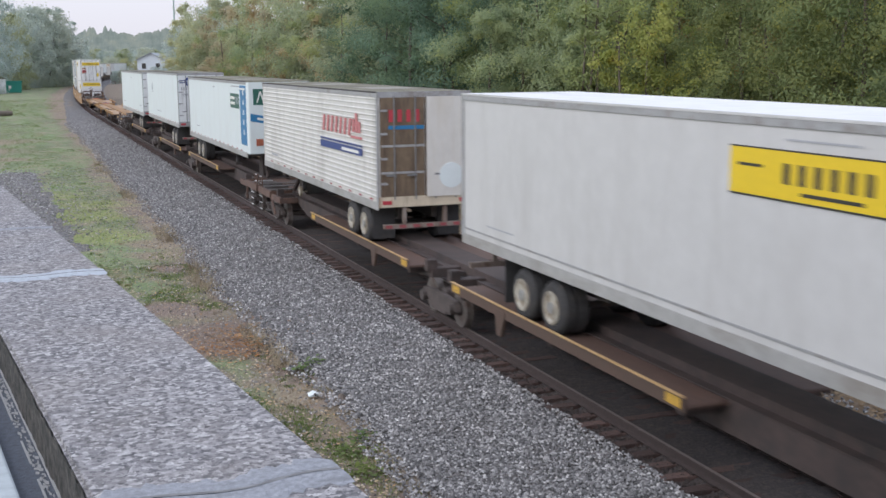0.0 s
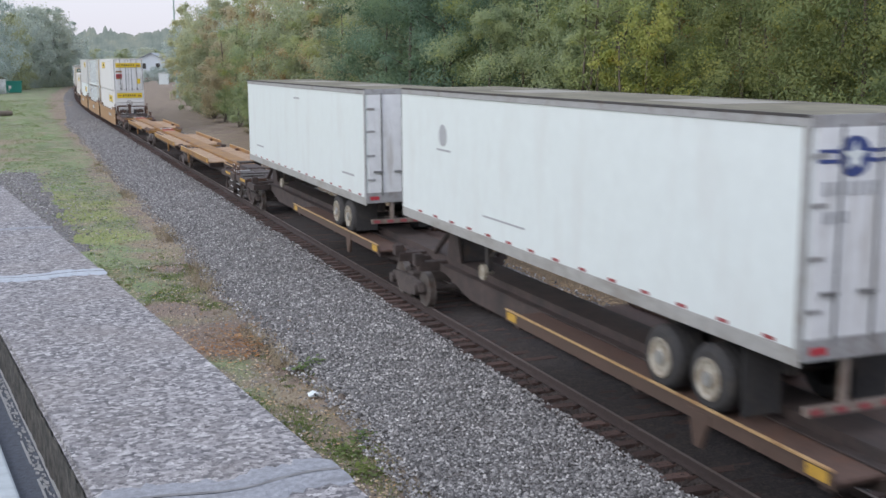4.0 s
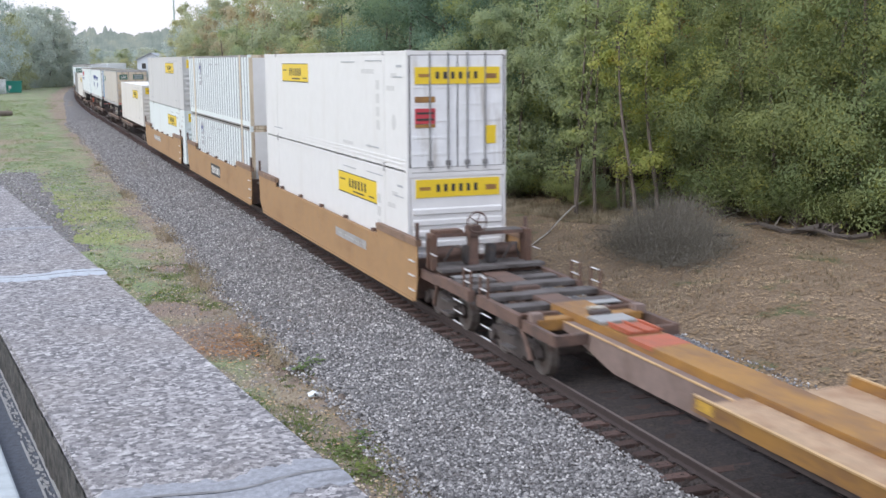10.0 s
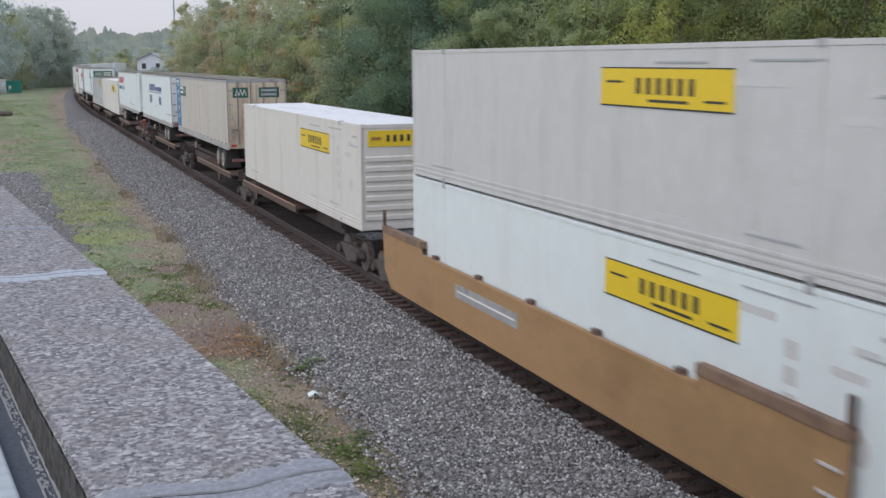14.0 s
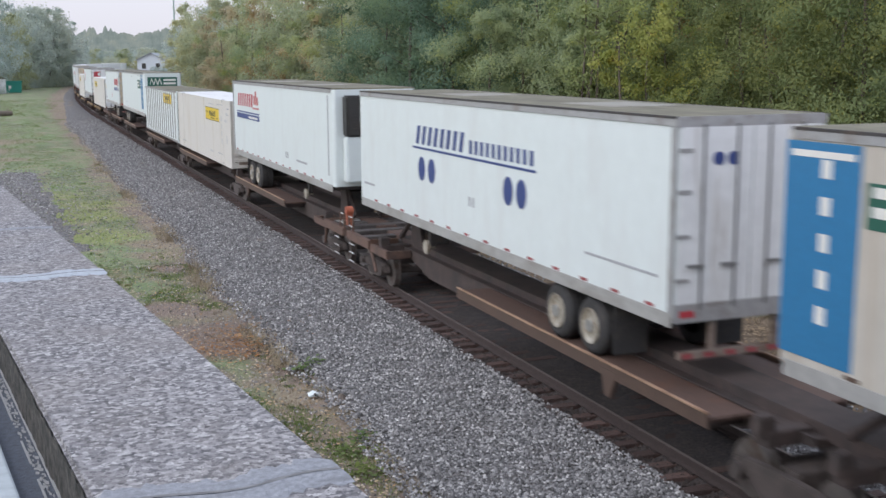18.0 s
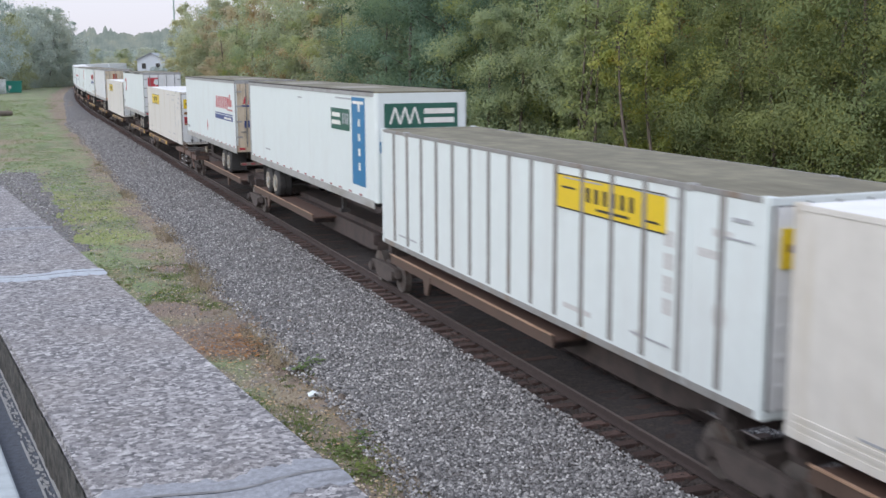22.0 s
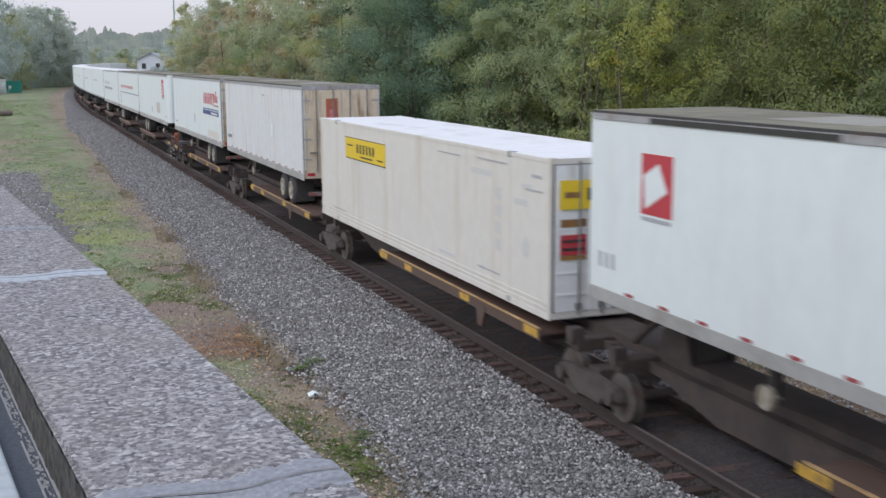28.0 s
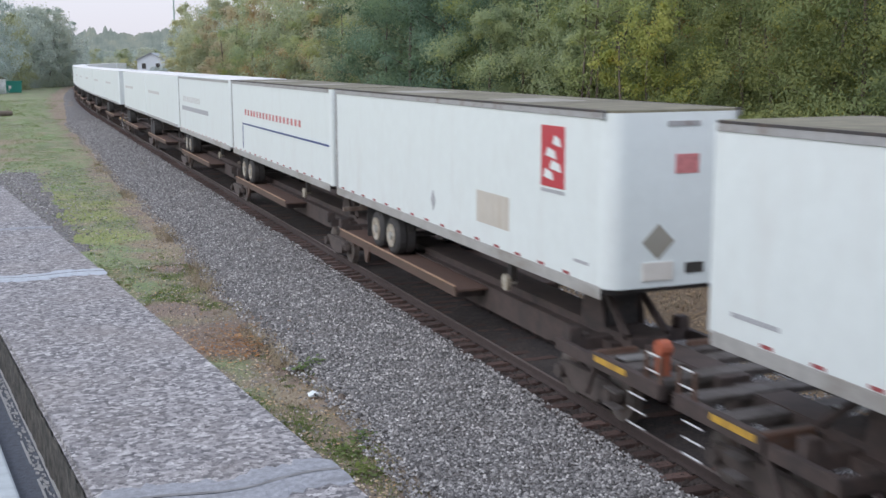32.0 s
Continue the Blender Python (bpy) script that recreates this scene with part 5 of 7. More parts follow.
    end_plate(t, "grey_plate", y, -0.2, 0.9, 3.9, 4.02, M["grey_ink"], 0.01, "", f)


def dress_L3(t, L, zf, zt):
    y = -L / 2 - 0.035
    disc(t, "small_emblem", 4.64, 4.38, 0.22, 0.24, M["grey_ink"])
    lettering(t, 4.2, 5.0, 4.02, 4.1, M["grey_ink"], 6, 1.293, 0.006)
    lettering(t, 0.4, 2.4, 2.86, 2.93, M["grey_ink"], 14, 1.293, 0.006)
    e = end_disc(t, "round_emblem", y, -0.67, 4.86, 0.25, M["navy"], label="round navy emblem with a white star")
    star = []
    for yy in (y - 0.012, y - 0.022):
        star += [(-0.67 + (0.19 if i % 2 == 0 else 0.08) * math.sin(i * math.pi / 5), yy, 4.86 + (0.19 if i % 2 == 0 else 0.08) * math.cos(i * math.pi / 5)) for i in range(10)]
    part("star", Build().add(star, [tuple(range(10)), tuple(range(10, 20))] + [(i, (i + 1) % 10, 10 + (i + 1) % 10, 10 + i) for i in range(10)]), M["white"], e)
    for a, b in ((-1.2, -0.92), (-0.42, -0.15)):
        end_plate(t, "wing_bar", y, a, b, 4.9, 4.95, M["navy"])
        end_plate(t, "wing_bar", y, a, b, 4.78, 4.83, M["navy"])
    end_lettering(t, y, -1.12, -0.22, 4.39, 4.56, M["grey_ink"], 7)
    end_lettering(t, y, -1.1, -0.7, 4.05, 4.2, M["grey_ink"], 5)


def dress_plain(t, L, zf, zt):
    lettering(t, 5.2, 6.4, zf + 0.45, zf + 0.55, M["grey_ink"], 8, 1.293, 0.006)
    lettering(t, -6.8, -5.6, zf + 0.5, zf + 0.6, M["grey_ink"], 7, 1.293, 0.006)
    lettering(t, -0.6, 0.1, zt - 0.5, zt - 0.4, M["grey_ink"], 4, 1.293, 0.006)


def yellow_box(side, end=None, small=True, low=False, red=False):
    """Makes the dress of a box with a yellow side sign (near, far, below its top) and an end sign."""
    def dress(t, L, z0, z1):
        stencils(t, L, z0, z1)
        a, b, top = side
        yellow_sign(t, a, b, z1 - top - 0.60, z1 - top, 1.285)
        n = -L / 2
        for i in range(4):
            plate(t, "marking", n + 2.15, n + 2.42, z1 - 0.98 - 0.34 * i, z1 - 0.74 - 0.34 * i, M["faint"], 1.285, 0.005)
        for q0, q1, d0, d1 in ((0.75, 1.2, 0.55, 0.66), (0.95, 1.55, 0.86, 0.98), (2.6, 3.7, 0.46, 0.58), (3.0, 3.2, 2.42, 2.52), (4.6, 5.6, 2.46, 2.55)):
            plate(t, "marking", n + q0, n + q1, z1 - d1, z1 - d0, M["faint"], 1.285, 0.005)
        disc(t, "round_mark", n + 1.0, z1 - 1.75, 0.16, 0.2, M["faint"], 1.285, 0.005)
        y = -L / 2 - 0.03
        if end == "full":
            end_yellow(t, y - 0.012, -1.1, 1.1, z1 - 0.80, z1 - 0.40)
        elif end == "front":
            end_yellow(t, y + 0.03, -1.08, 1.12, z1 - 0.62, z1 - 0.18)
        elif end == "doors":
            end_yellow(t, y - 0.012, -1.12, 1.12, z1 - 0.92, z1 - 0.40)
        if red:
            end_plate(t, "red_notice", y - 0.012, -1.1, -0.58, z1 - 1.75, z1 - 1.38, M["red"], label="red and dark notice")
            for q in (1.47, 1.62):
                end_plate(t, "notice_bar", y - 0.018, -1.06, -0.62, z1 - q - 0.05, z1 - q, M["black"])
            end_plate(t, "olive_notice", y - 0.012, -1.1, -0.58, z1 - 1.24, z1 - 1.10, M["ochre"], label="olive notice")
            end_plate(t, "notice_line", y - 0.012, -1.1, -0.58, z1 - 1.84, z1 - 1.76, M["ochre"])
        if end == "full" and red:
            end_plate(t, "small_notice", y - 0.012, 0.73, 1.01, z1 - 2.26, z1 - 1.82, M["yellow"], label="small yellow notice")
    return dress


def dress_B(t, L, z0, z1):
    p = plate(t, "emblem_panel", 3.75, 4.6, z1 - 1.4, z1 - 0.32, M["grey_ink"], 1.291, 0.012, "grey panel with a navy and white emblem")
    plate(p, "emblem_top", 3.95, 4.45, z1 - 0.80, z1 - 0.48, M["navy"], 1.297, 0.012)
    plate(p, "emblem_peak", 4.05, 4.3, z1 - 0.80, z1 - 0.62, M["white"], 1.297, 0.016)
    plate(p, "text_bar", 3.9, 4.45, z1 - 1.0, z1 - 0.92, M["white"], 1.297, 0.012)
    plate(p, "text_bar", 3.9, 4.45, z1 - 1.2, z1 - 1.12, M["white"], 1.297, 0.012)
    y = -L / 2 - 0.03
    q = end_plate(t, "emblem", y - 0.012, -0.25, 0.35, z1 - 0.95, z1 - 0.42, M["grey_ink"], label="square navy emblem")
    end_plate(q, "emblem_fill", y - 0.018, -0.2, 0.3, z1 - 0.80, z1 - 0.46, M["navy"])
    end_plate(q, "emblem_peak", y - 0.018, -0.05, 0.2, z1 - 0.80, z1 - 0.62, M["white"], 0.012)
    end_plate(t, "tan_notice", y - 0.012, -0.2, 0.35, z1 - 2.4, z1 - 2.0, M["skylight"])
    end_plate(t, "red_line", y - 0.012, 0.0, 0.3, z1 - 1.75, z1 - 1.65, M["faded_red"])
    for a, z in ((-1.0, 0.35), (0.6, 0.35), (1.6, 0.9)):
        lettering(t, a, a + 0.9, z1 - z - 0.1, z1 - z, M["grey_ink"], 5, 1.293, 0.01)


def dress_E(t, L, zf, zt):
    blue_panel(t, 6.56, 7.86, 2.44, 5.05, 1)
    green_sign(t, 4.5, 6.45, 4.14, 4.66, 1)
    y = -L / 2 - 0.035
    for a, b in ((-1.06, -0.39), (0.09, 0.99)):
        p = end_plate(t, "green_sign", y, a, b, 4.42, 4.86, M["green"], label="dark sign with pale blocks")
        if a < 0:
            zigzag(p, y, a + 0.1, b - 0.1, 4.5, 4.78, 1)
        else:
            for z in (4.5, 4.68):
                end_plate(p, "text_bar", y - 0.006, a + 0.1, b - 0.1, z, z + 0.1, M["grey_ink"])
    for a, z in ((-1.2, 4.72), (2.9, 2.85), (-3.4, 3.15), (-5.0, 2.75)):
        lettering(t, a, a + 0.7, z, z + 0.1, M["grey_ink"], 5, 1.305, 0.004)


def dress_F(t, L, zf, zt):
    lettering(t, 0.35, 3.43, 4.10, 4.52, M["navy"], 8, label="dark blue lettering bar", lean=-0.3)
    lettering(t, -3.1, 0.1, 4.10, 4.38, M["navy"], 11)
    plate(t, "underline", -3.22, 3.46, 3.98, 4.03, M["navy"])
    for y in (2.85, 2.2, -2.0, -2.6):
        disc(t, "round_mark", y, 3.53, 0.22, 0.28, M["navy"], label="round navy blue mark")
    lettering(t, -7.38, -5.12, 2.80, 2.88, M["grey_ink"], 16, 1.293, 0.006)
    lettering(t, 6.5, 7.4, 2.72, 2.82, M["grey_ink"], 7, 1.293, 0.006)
    lettering(t, -0.3, 0.1, 3.0, 3.2, M["grey_ink"], 2, 1.293, 0.006)
    y = -L / 2 - 0.035
    for x in (-0.6, -0.35):
        end_disc(t, "round_mark", y, x, 4.6, 0.1, M["navy"])


def dress_G(t, L, zf, zt):
    red_name(t, 3.93, 7.05, (2.66, 3.82), 4.13, 4.72, -1)
    lettering(t, -7.35, -7.1, 2.6, 5.0, M["grey_ink"], 1, 1.293, 0.006, -1)
    lettering(t, -4.6, -3.2, 2.66, 2.78, M["grey_ink"], 9, 1.293, 0.006, -1)
    lettering(t, -2.0, -1.5, 2.7, 2.9, M["grey_ink"], 2, 1.293, 0.006, -1)


def dress_K(t, L, zf, zt):
    red_name(t, -5.16, -2.06, (-6.32, -5.2), 3.85, 4.45, 1)
    rear_name(t, L, 4.22, zf)
    diamond(t, 0.3, 2.97, 0.24, M["faded_red"], label="small red hazard diamond")
    y = -L / 2 - 0.035
    diamond(t, 0.35, 2.95, 0.17, M["red"], end=y, label="red hazard diamond")
    diamond(t, 0.85, 2.95, 0.17, M["red"], end=y, label="red hazard diamond")
    lettering(t, 6.0, 6.8, 2.55, 2.68, M["grey_ink"], 7, 1.293, 0.006)


def dress_M(t, L, zf, zt):
    p = plate(t, "red_emblem", 4.98, 5.82, 3.72, 4.63, M["red"], 1.292, 0.01, "red emblem with white shapes")
    b = Build().add([(-1.302, 5.7, 3.8), (-1.302, 5.1, 4.1), (-1.302, 5.35, 4.5), (-1.302, 5.75, 4.3), (-1.31, 5.7, 3.8), (-1.31, 5.1, 4.1), (-1.31, 5.35, 4.5), (-1.31, 5.75, 4.3)], [(0, 1, 2, 3), (4, 5, 6, 7), (0, 1, 5, 4), (1, 2, 6, 5), (2, 3, 7, 6), (3, 0, 4, 7)])
    part("white_shape", b, M["white"], p)
    plate(p, "text_bar", 5.0, 5.8, 3.62, 3.68, M["grey_ink"])
    plate(t, "roof_tear", 1.5, 5.6, zt - 0.12, zt - 0.04, M["black"], 1.312, 0.006, "torn dark roof edge tape")
    plate(t, "roof_tear", -5.5, -1.5, zt - 0.12, zt - 0.05, M["black"], 1.312, 0.006, "torn dark roof edge tape")
    lettering(t, 0.6, 2.8, 3.4, 4.2, M["white"], 4, 1.293, 0.004)
    lettering(t, 6.6, 7.2, 2.7, 2.95, M["grey_ink"], 3, 1.293, 0.006)
    y = -L / 2 - 0.035
    end_plate(t, "red_emblem", y, -1.0, -0.3, 4.1, 4.85, M["red"], label="red emblem with white shapes")
    end_disc(t, "white_ring", y - 0.006, -0.4, 4.55, 0.2, M["white"])


def dress_O(t, L, zf, zt):
    y = -L / 2 - 0.035
    p = end_plate(t, "red_sign", y, -0.53, -0.13, 3.38, 4.79, M["orange"], label="tall red door sign")
    end_plate(p, "sign_figure", y - 0.006, -0.42, -0.24, 3.6, 4.45, M["faded_red"])
    end_plate(t, "dark_base", y, -0.55, -0.12, 3.2, 3.32, M["black"])
    lettering(t, 5.6, 6.6, 2.75, 2.9, M["grey_ink"], 7, 1.305, 0.004)
    plate(t, "pale_patch", -2.6, -2.2, 3.3, 3.75, M["white"], 1.3, 0.01, "pale square patch")
    lettering(t, -1.2, -0.8, 4.7, 4.8, M["grey_ink"], 4, 1.305, 0.004)


def dress_P(t, L, zf, zt):
    red_name(t, -5.87, -2.74, (-7.08, -5.92), 3.90, 4.50, 1)
    rear_name(t, L, 4.5, zf)
    diamond(t, 0.1, 3.13, 0.26, M["grey_ink"])
    diamond(t, -0.6, 3.3, 0.2, M["grey_ink"], end=-L / 2 - 0.035)
    plate(t, "pale_repair", -6.9, -4.0, zf + 0.14, zf + 0.45, M["cream"], 1.292, 0.006, "pale repair panel")
    lettering(t, 6.3, 7.3, 2.6, 2.72, M["grey_ink"], 8, 1.293, 0.006)


def dress_Q(t, L, zf, zt):
    f = -1
    p = plate(t, "red_emblem", -6.5, -5.6, 3.80, 4.88, M["red"], 1.292, 0.01, "tall red emblem with white shapes", f)
    for a, b, z in ((-6.38, -6.05, 4.52), (-6.2, -5.78, 4.3), (-6.4, -5.95, 4.08), (-6.1, -5.7, 3.92)):
        part("white_shape", Build().prism([(f * a, z), (f * b, z + 0.05), (f * (b - 0.08), z + 0.20), (f * (a + 0.06), z + 0.14)], -f * 1.298, -f * 1.308, "x"), M["white"], p)
    plate(p, "text_bar", -6.5, -5.6, 3.70, 3.76, M["grey_ink"], 1.292, 0.01, "", f)
    diamond(t, -0.05, 2.88, 0.24, M["grey_ink"], f)
    plate(t, "grey_patch", -4.2, -2.6, 2.75, 3.4, M["old_white"], 1.292, 0.005, "dull repainted patch", f)
    lettering(t, -7.4, -6.9, 2.6, 2.7, M["grey_ink"], 5, 1.293, 0.006, f)
    y = -L / 2
    end_plate(t, "red_emblem", y, -0.04, 0.40, 4.17, 4.49, M["faded_red"], 0.01, "small faded red emblem", f)
    diamond(t, -0.33, 3.06, 0.3, M["roof_patch"], f, y, "weathered tan hazard diamond")
    end_plate(t, "tan_box", y, -0.62, -0.05, 2.42, 2.72, M["cream"], 0.03, "tan document box", f)
    end_plate(t, "dark_plate", y, 0.2, 0.55, 2.5, 2.68, M["black"], 0.012, "", f)
    end_plate(t, "vent", y, -0.2, 0.4, 4.95, 5.03, M["rail"], 0.02, "", f)


def dress_R(t, L, zf, zt):
    f = -1
    lettering(t, -4.2, 5.4, 3.86, 4.08, M["faded_red"], 17, f=f, label="red lettering bar")
    plate(t, "thin_line", -7.7, 5.7, 3.46, 3.52, M["navy"], 1.292, 0.01, "thin dark line", f)
    plate(t, "thin_line", 5.6, 5.7, 2.5, 3.46, M["navy"], 1.292, 0.01, "", f)


def dress_tail(t, L, zf, zt):
    f = -1
    lettering(t, 0.5, 6.4, 3.86, 4.15, M["faint"], 9, f=f)
    plate(t, "stripe", -2.0, 6.6, 3.40, 3.62, M["grey_ink"], 1.292, 0.01, "grey stripe", f)


# ---- well cars ----
def make_well_unit(L, label, plate_at=None, plate_dark=True, brake_end=False):
    """A well car unit: two tall side plates round a low floor; -y is the near end."""
    t = thing("well_car_unit", label, "railway car", "well car units of the train")
    h = L / 2
    for sgn in (-1, 1):
        poly = [(-h + 0.15, 0.36), (h - 0.55, 0.36), (h - 0.1, 0.75), (h, 1.70), (h - 2.9, 1.70), (h - 2.9, 1.50), (-h + 3.1, 1.50), (-h + 3.1, 1.70), (-h, 1.70), (-h, 0.9)]
        part("side_plate", Build().prism(poly, sgn * 1.395, sgn * 1.425, "x"), M["tan"], t)
        part("bottom_chord", Build().box(*sorted((sgn * 1.36, sgn * 1.44)), -h + 0.3, h - 0.6, 0.33, 0.40), M["tan"], t)
        part("top_chord", Build().box(*sorted((sgn * 1.345, sgn * 1.44)), -h + 3.1, h - 2.9, 1.48, 1.56), M["tan"], t, bevel=0.01)
        for a, b in ((-h, -h + 3.1), (h - 2.9, h)):
            part("end_ledge", Build().box(*sorted((sgn * 1.30, sgn * 1.455)), a, b, 1.69, 1.86), M["ledge"], t, "brown raised end ledge", 0.015)
        n = 5
        for i in range(n):
            y = -h + 3.6 + i * (L - 7.2) / (n - 1)
            part("guide_lug", Build().box(*sorted((sgn * 1.30, sgn * 1.40)), y - 0.1, y + 0.1, 1.56, 1.64), M["well_brown"], t)
        for z in (0.6, 0.95, 1.3):
            part("ladder_rung", Build().box(*sorted((sgn * 1.43, sgn * 1.47)), -h + 0.12, -h + 0.5, z, z + 0.03), M["rung"], t)
        for y in (-h + 0.05, h - 0.05):
            part("grab_post", Build().box(*sorted((sgn * 1.36, sgn * 1.43)), y - 0.04, y + 0.04, 1.7, 2.25), M["well_brown"], t)
    if plate_at:
        a, b, z0, z1 = plate_at
        p = part("name_plate", Build().box(-1.434, -1.426, a, b, z0, z1), M["black"] if plate_dark else M["rail"], t, "dark plate with white lettering bars")
        lettering(p, a + 0.12, b - 0.12, z0 + 0.12, z1 - 0.12, M["skylight"], 6 if plate_dark else 9, 1.43, 0.012)
    part("floor", Build().box(-1.38, 1.38, -h + 0.5, h - 1.9, 0.33, 0.40), M["well_brown"], t)
    for y in (-h + 0.35, h - 1.2):
        part("bulkhead", Build().box(-1.38, 1.38, y - 0.05, y + 0.05, 0.40, 1.35), M["well_brown"], t)
    for y0, y1 in ((-h - 0.9, -h + 0.4), (h - 1.25, h + 0.75)):
        part("end_sill", Build().box(-0.45, 0.45, y0, y1, 0.74, 1.22), M["well_brown"], t, bevel=0.02)
        part("end_deck", Build().box(-1.2, 1.2, (y0 + y1) / 2 - 0.3, (y0 + y1) / 2 + 0.3, 1.22, 1.27), M["grey_deck"], t)
    if brake_end:
        y = -h - 0.55
        part("brake_stand", Build().box(-0.30, -0.06, y + 0.02, y + 0.22, 1.2, 2.2).box(-0.34, -0.02, y - 0.06, y + 0.24, 1.95, 2.2), M["well_brown"], t, bevel=0.02)
        bw = part("brake_wheel", Build().add([(-0.18 + (0.24 + q * math.cos(v)) * math.cos(u), y - 0.14 + q * math.sin(v), 2.30 + (0.24 + q * math.cos(v)) * math.sin(u)) for q in (0.02,) for u in (i * math.pi / 9 for i in range(18)) for v in (j * math.pi / 2 for j in range(4))],
                                             [(4 * i + j, 4 * i + (j + 1) % 4, 4 * ((i + 1) % 18) + (j + 1) % 4, 4 * ((i + 1) % 18) + j) for i in range(18) for j in range(4)]), M["well_brown"], t)
        for u in range(5):
            a = u * 2 * math.pi / 5
            part("spoke", Build().tube([(-0.18, y - 0.14, 2.30), (-0.18 + 0.24 * math.cos(a), y - 0.14, 2.30 + 0.24 * math.sin(a))], [0.016, 0.013], 5), M["well_brown"], bw)
        part("upper_deck", Build().box(0.15, 1.12, y + 0.12, y + 0.55, 1.98, 2.04), M["grey_deck"], t, "grey upper step plate", 0.01)
        part("upper_deck", Build().box(-1.12, -0.42, y + 0.12, y + 0.50, 2.0, 2.10), M["stand"], t, "rusty upper step plate", 0.02)
        for sgn in (-1, 1):
            part("guard_frame", Build().box(*sorted((sgn * 1.13, sgn * 1.27)), y - 0.05, y + 0.06, 1.2, 2.05).box(*sorted((sgn * 1.13, sgn * 1.27)), y + 0.06, y + 0.36, 1.93, 2.05).box(*sorted((sgn * 1.13, sgn * 1.27)), y + 0.26, y + 0.36, 1.2, 1.93), M["stand"], t, "rusty guard frame", 0.02)
            part("air_tank", Build().round((y + 0.34, 1.56), 0.15, sgn * 0.42, sgn * 1.04, "x", 14), M["well_brown"], t, "rusty brown air tank", 0.02)
            part("valve_box", Build().box(*sorted((sgn * 0.18, sgn * 0.40)), y + 0.05, y + 0.30, 1.28, 1.72), M["dark"], t, bevel=0.03)
            part("hose_loop", Build().tube([(sgn * 0.5, y - 0.1, 1.4), (sgn * 0.62, y - 0.28, 1.75), (sgn * 0.8, y - 0.2, 1.78), (sgn * 0.95, y, 1.4)], [0.025] * 4), M["dark"], t)
            part("end_rung", Build().tube([(sgn * 1.30, y - 0.42, 1.62), (sgn * 1.30, y - 0.06, 1.62)], [0.016] * 2), M["rung"], t, "bright steel rung")
        part("walk_plate", Build().box(-1.3, 1.3, y - 0.75, y - 0.4, 1.28, 1.36), M["grey_deck"], t, bevel=0.01)
        part("top_rail", Build().box(-1.2, 1.2, y + 0.1, y + 0.2, 1.95, 2.03), M["well_brown"], t)
    return t


# ---- the train, unit by unit (places in metres along the line at the start) ----
BOGIES = [6.0, 23.5, 40.8, 45.2, 62.0, 79.5, 99.0, 103.4, 118.5, 136.0, 153.4, 157.3, 176.9, 196.0, 215.2, 218.6, 234.7, 252.3, 269.9, 274.0, 290.0, 306.7, 322.7, 339.7, 355.3, 359.4, 375.0, 391.7, 408.5, 424.9, 440.6, 445.4]
UNITS = [  # near bogie, far bogie, wheel decks at, look
    (6.0, 23.5, "far", 0), (23.5, 40.8, "near", 0), (45.2, 62.0, "far", 0), (62.0, 79.5, "near", 0), (79.5, 99.0, "near", 0),
    (103.4, 118.5, "far", 4), (118.5, 136.0, "near", 1), (136.0, 153.4, "near", 1),
    (218.6, 234.7, "far", 2), (234.7, 252.3, "near", 2), (252.3, 269.9, "near", 2),
    (274.0, 290.0, "far", 2), (290.0, 306.7, "far", 2), (306.7, 322.7, "far", 2), (322.7, 339.7, "far", 2), (339.7, 355.3, "near", 2),
    (359.4, 375.0, "far", 3), (375.0, 391.7, "near", 3), (391.7, 408.5, "near", 3), (408.5, 424.9, "near", 3), (424.9, 440.6, "near", 3)]
GAPS = [40.8, 99.0, 153.0, 269.9, 355.3, 440.6]
TAIL, s = [], 445.4
while s < 960:
    for k in range(5):
        TAIL.append((s, s + 16.1))
        s += 16.1
        BOGIES.append(s)
    GAPS.append(s)
    s += 4.3
    BOGIES.append(s)

LOOKS = [(M["brown"], M["brown_deck"], M["lip"], "brown spine car unit with worn yellow deck lips", False),
         (M["ochre"], M["deck"], M["lip"], "empty ochre yellow spine car unit with rusty tan decks", False),
         (M["brown"], M["brown_deck"], M["dull_lip"], "dark brown spine car unit with rusty deck lips", None),
         (M["brown"], M["brown_deck"], M["lip"], "brown spine car unit with yellow marks on its deck lips", True),
         (M["ochre"], M["deck"], M["lip"], "empty spine car unit with ochre decks on a dark brown beam", False)]
_made = {}
for near, far, wing, lk in UNITS + [(a, b, "far", 2) for a, b in TAIL]:
    key = (round(far - near, 1), wing, lk)
    mid = (near + far) / 2
    if key not in _made:
        p, d, l, lab, mk = LOOKS[lk]
        _made[key] = make_spine_unit(near - mid, far - mid, wing, p, d, l, lab, hitch=lk not in (1, 4), marks=mk, beam=M["brown"] if lk == 4 else None)
        on_line(_made[key], mid)
    else:
        on_line(copy_thing(_made[key], Matrix()), mid)


def make_far_bogie():
    t = thing("railway_bogie", "dusty brown freight bogie with four steel wheels", "bogie", "bogies under the train")
    for sgn in (-1, 1):
        part("side_frame", Build().prism([(-1.12, 0.40), (-0.98, 0.62), (0.98, 0.62), (1.12, 0.40), (0.42, 0.20), (-0.42, 0.20)], sgn * 0.91, sgn * 1.05, "x"), M["bogie"], t)
        for y in (-0.88, 0.88):
            part("wheel", Build().round((y, 0.425), 0.425, sgn * 0.72, sgn * 0.85, "x", 16), M["wheel"], t)
    part("bolster", Build().box(-0.9, 0.9, -0.2, 0.2, 0.45, 0.72), M["bogie"], t)
    return t


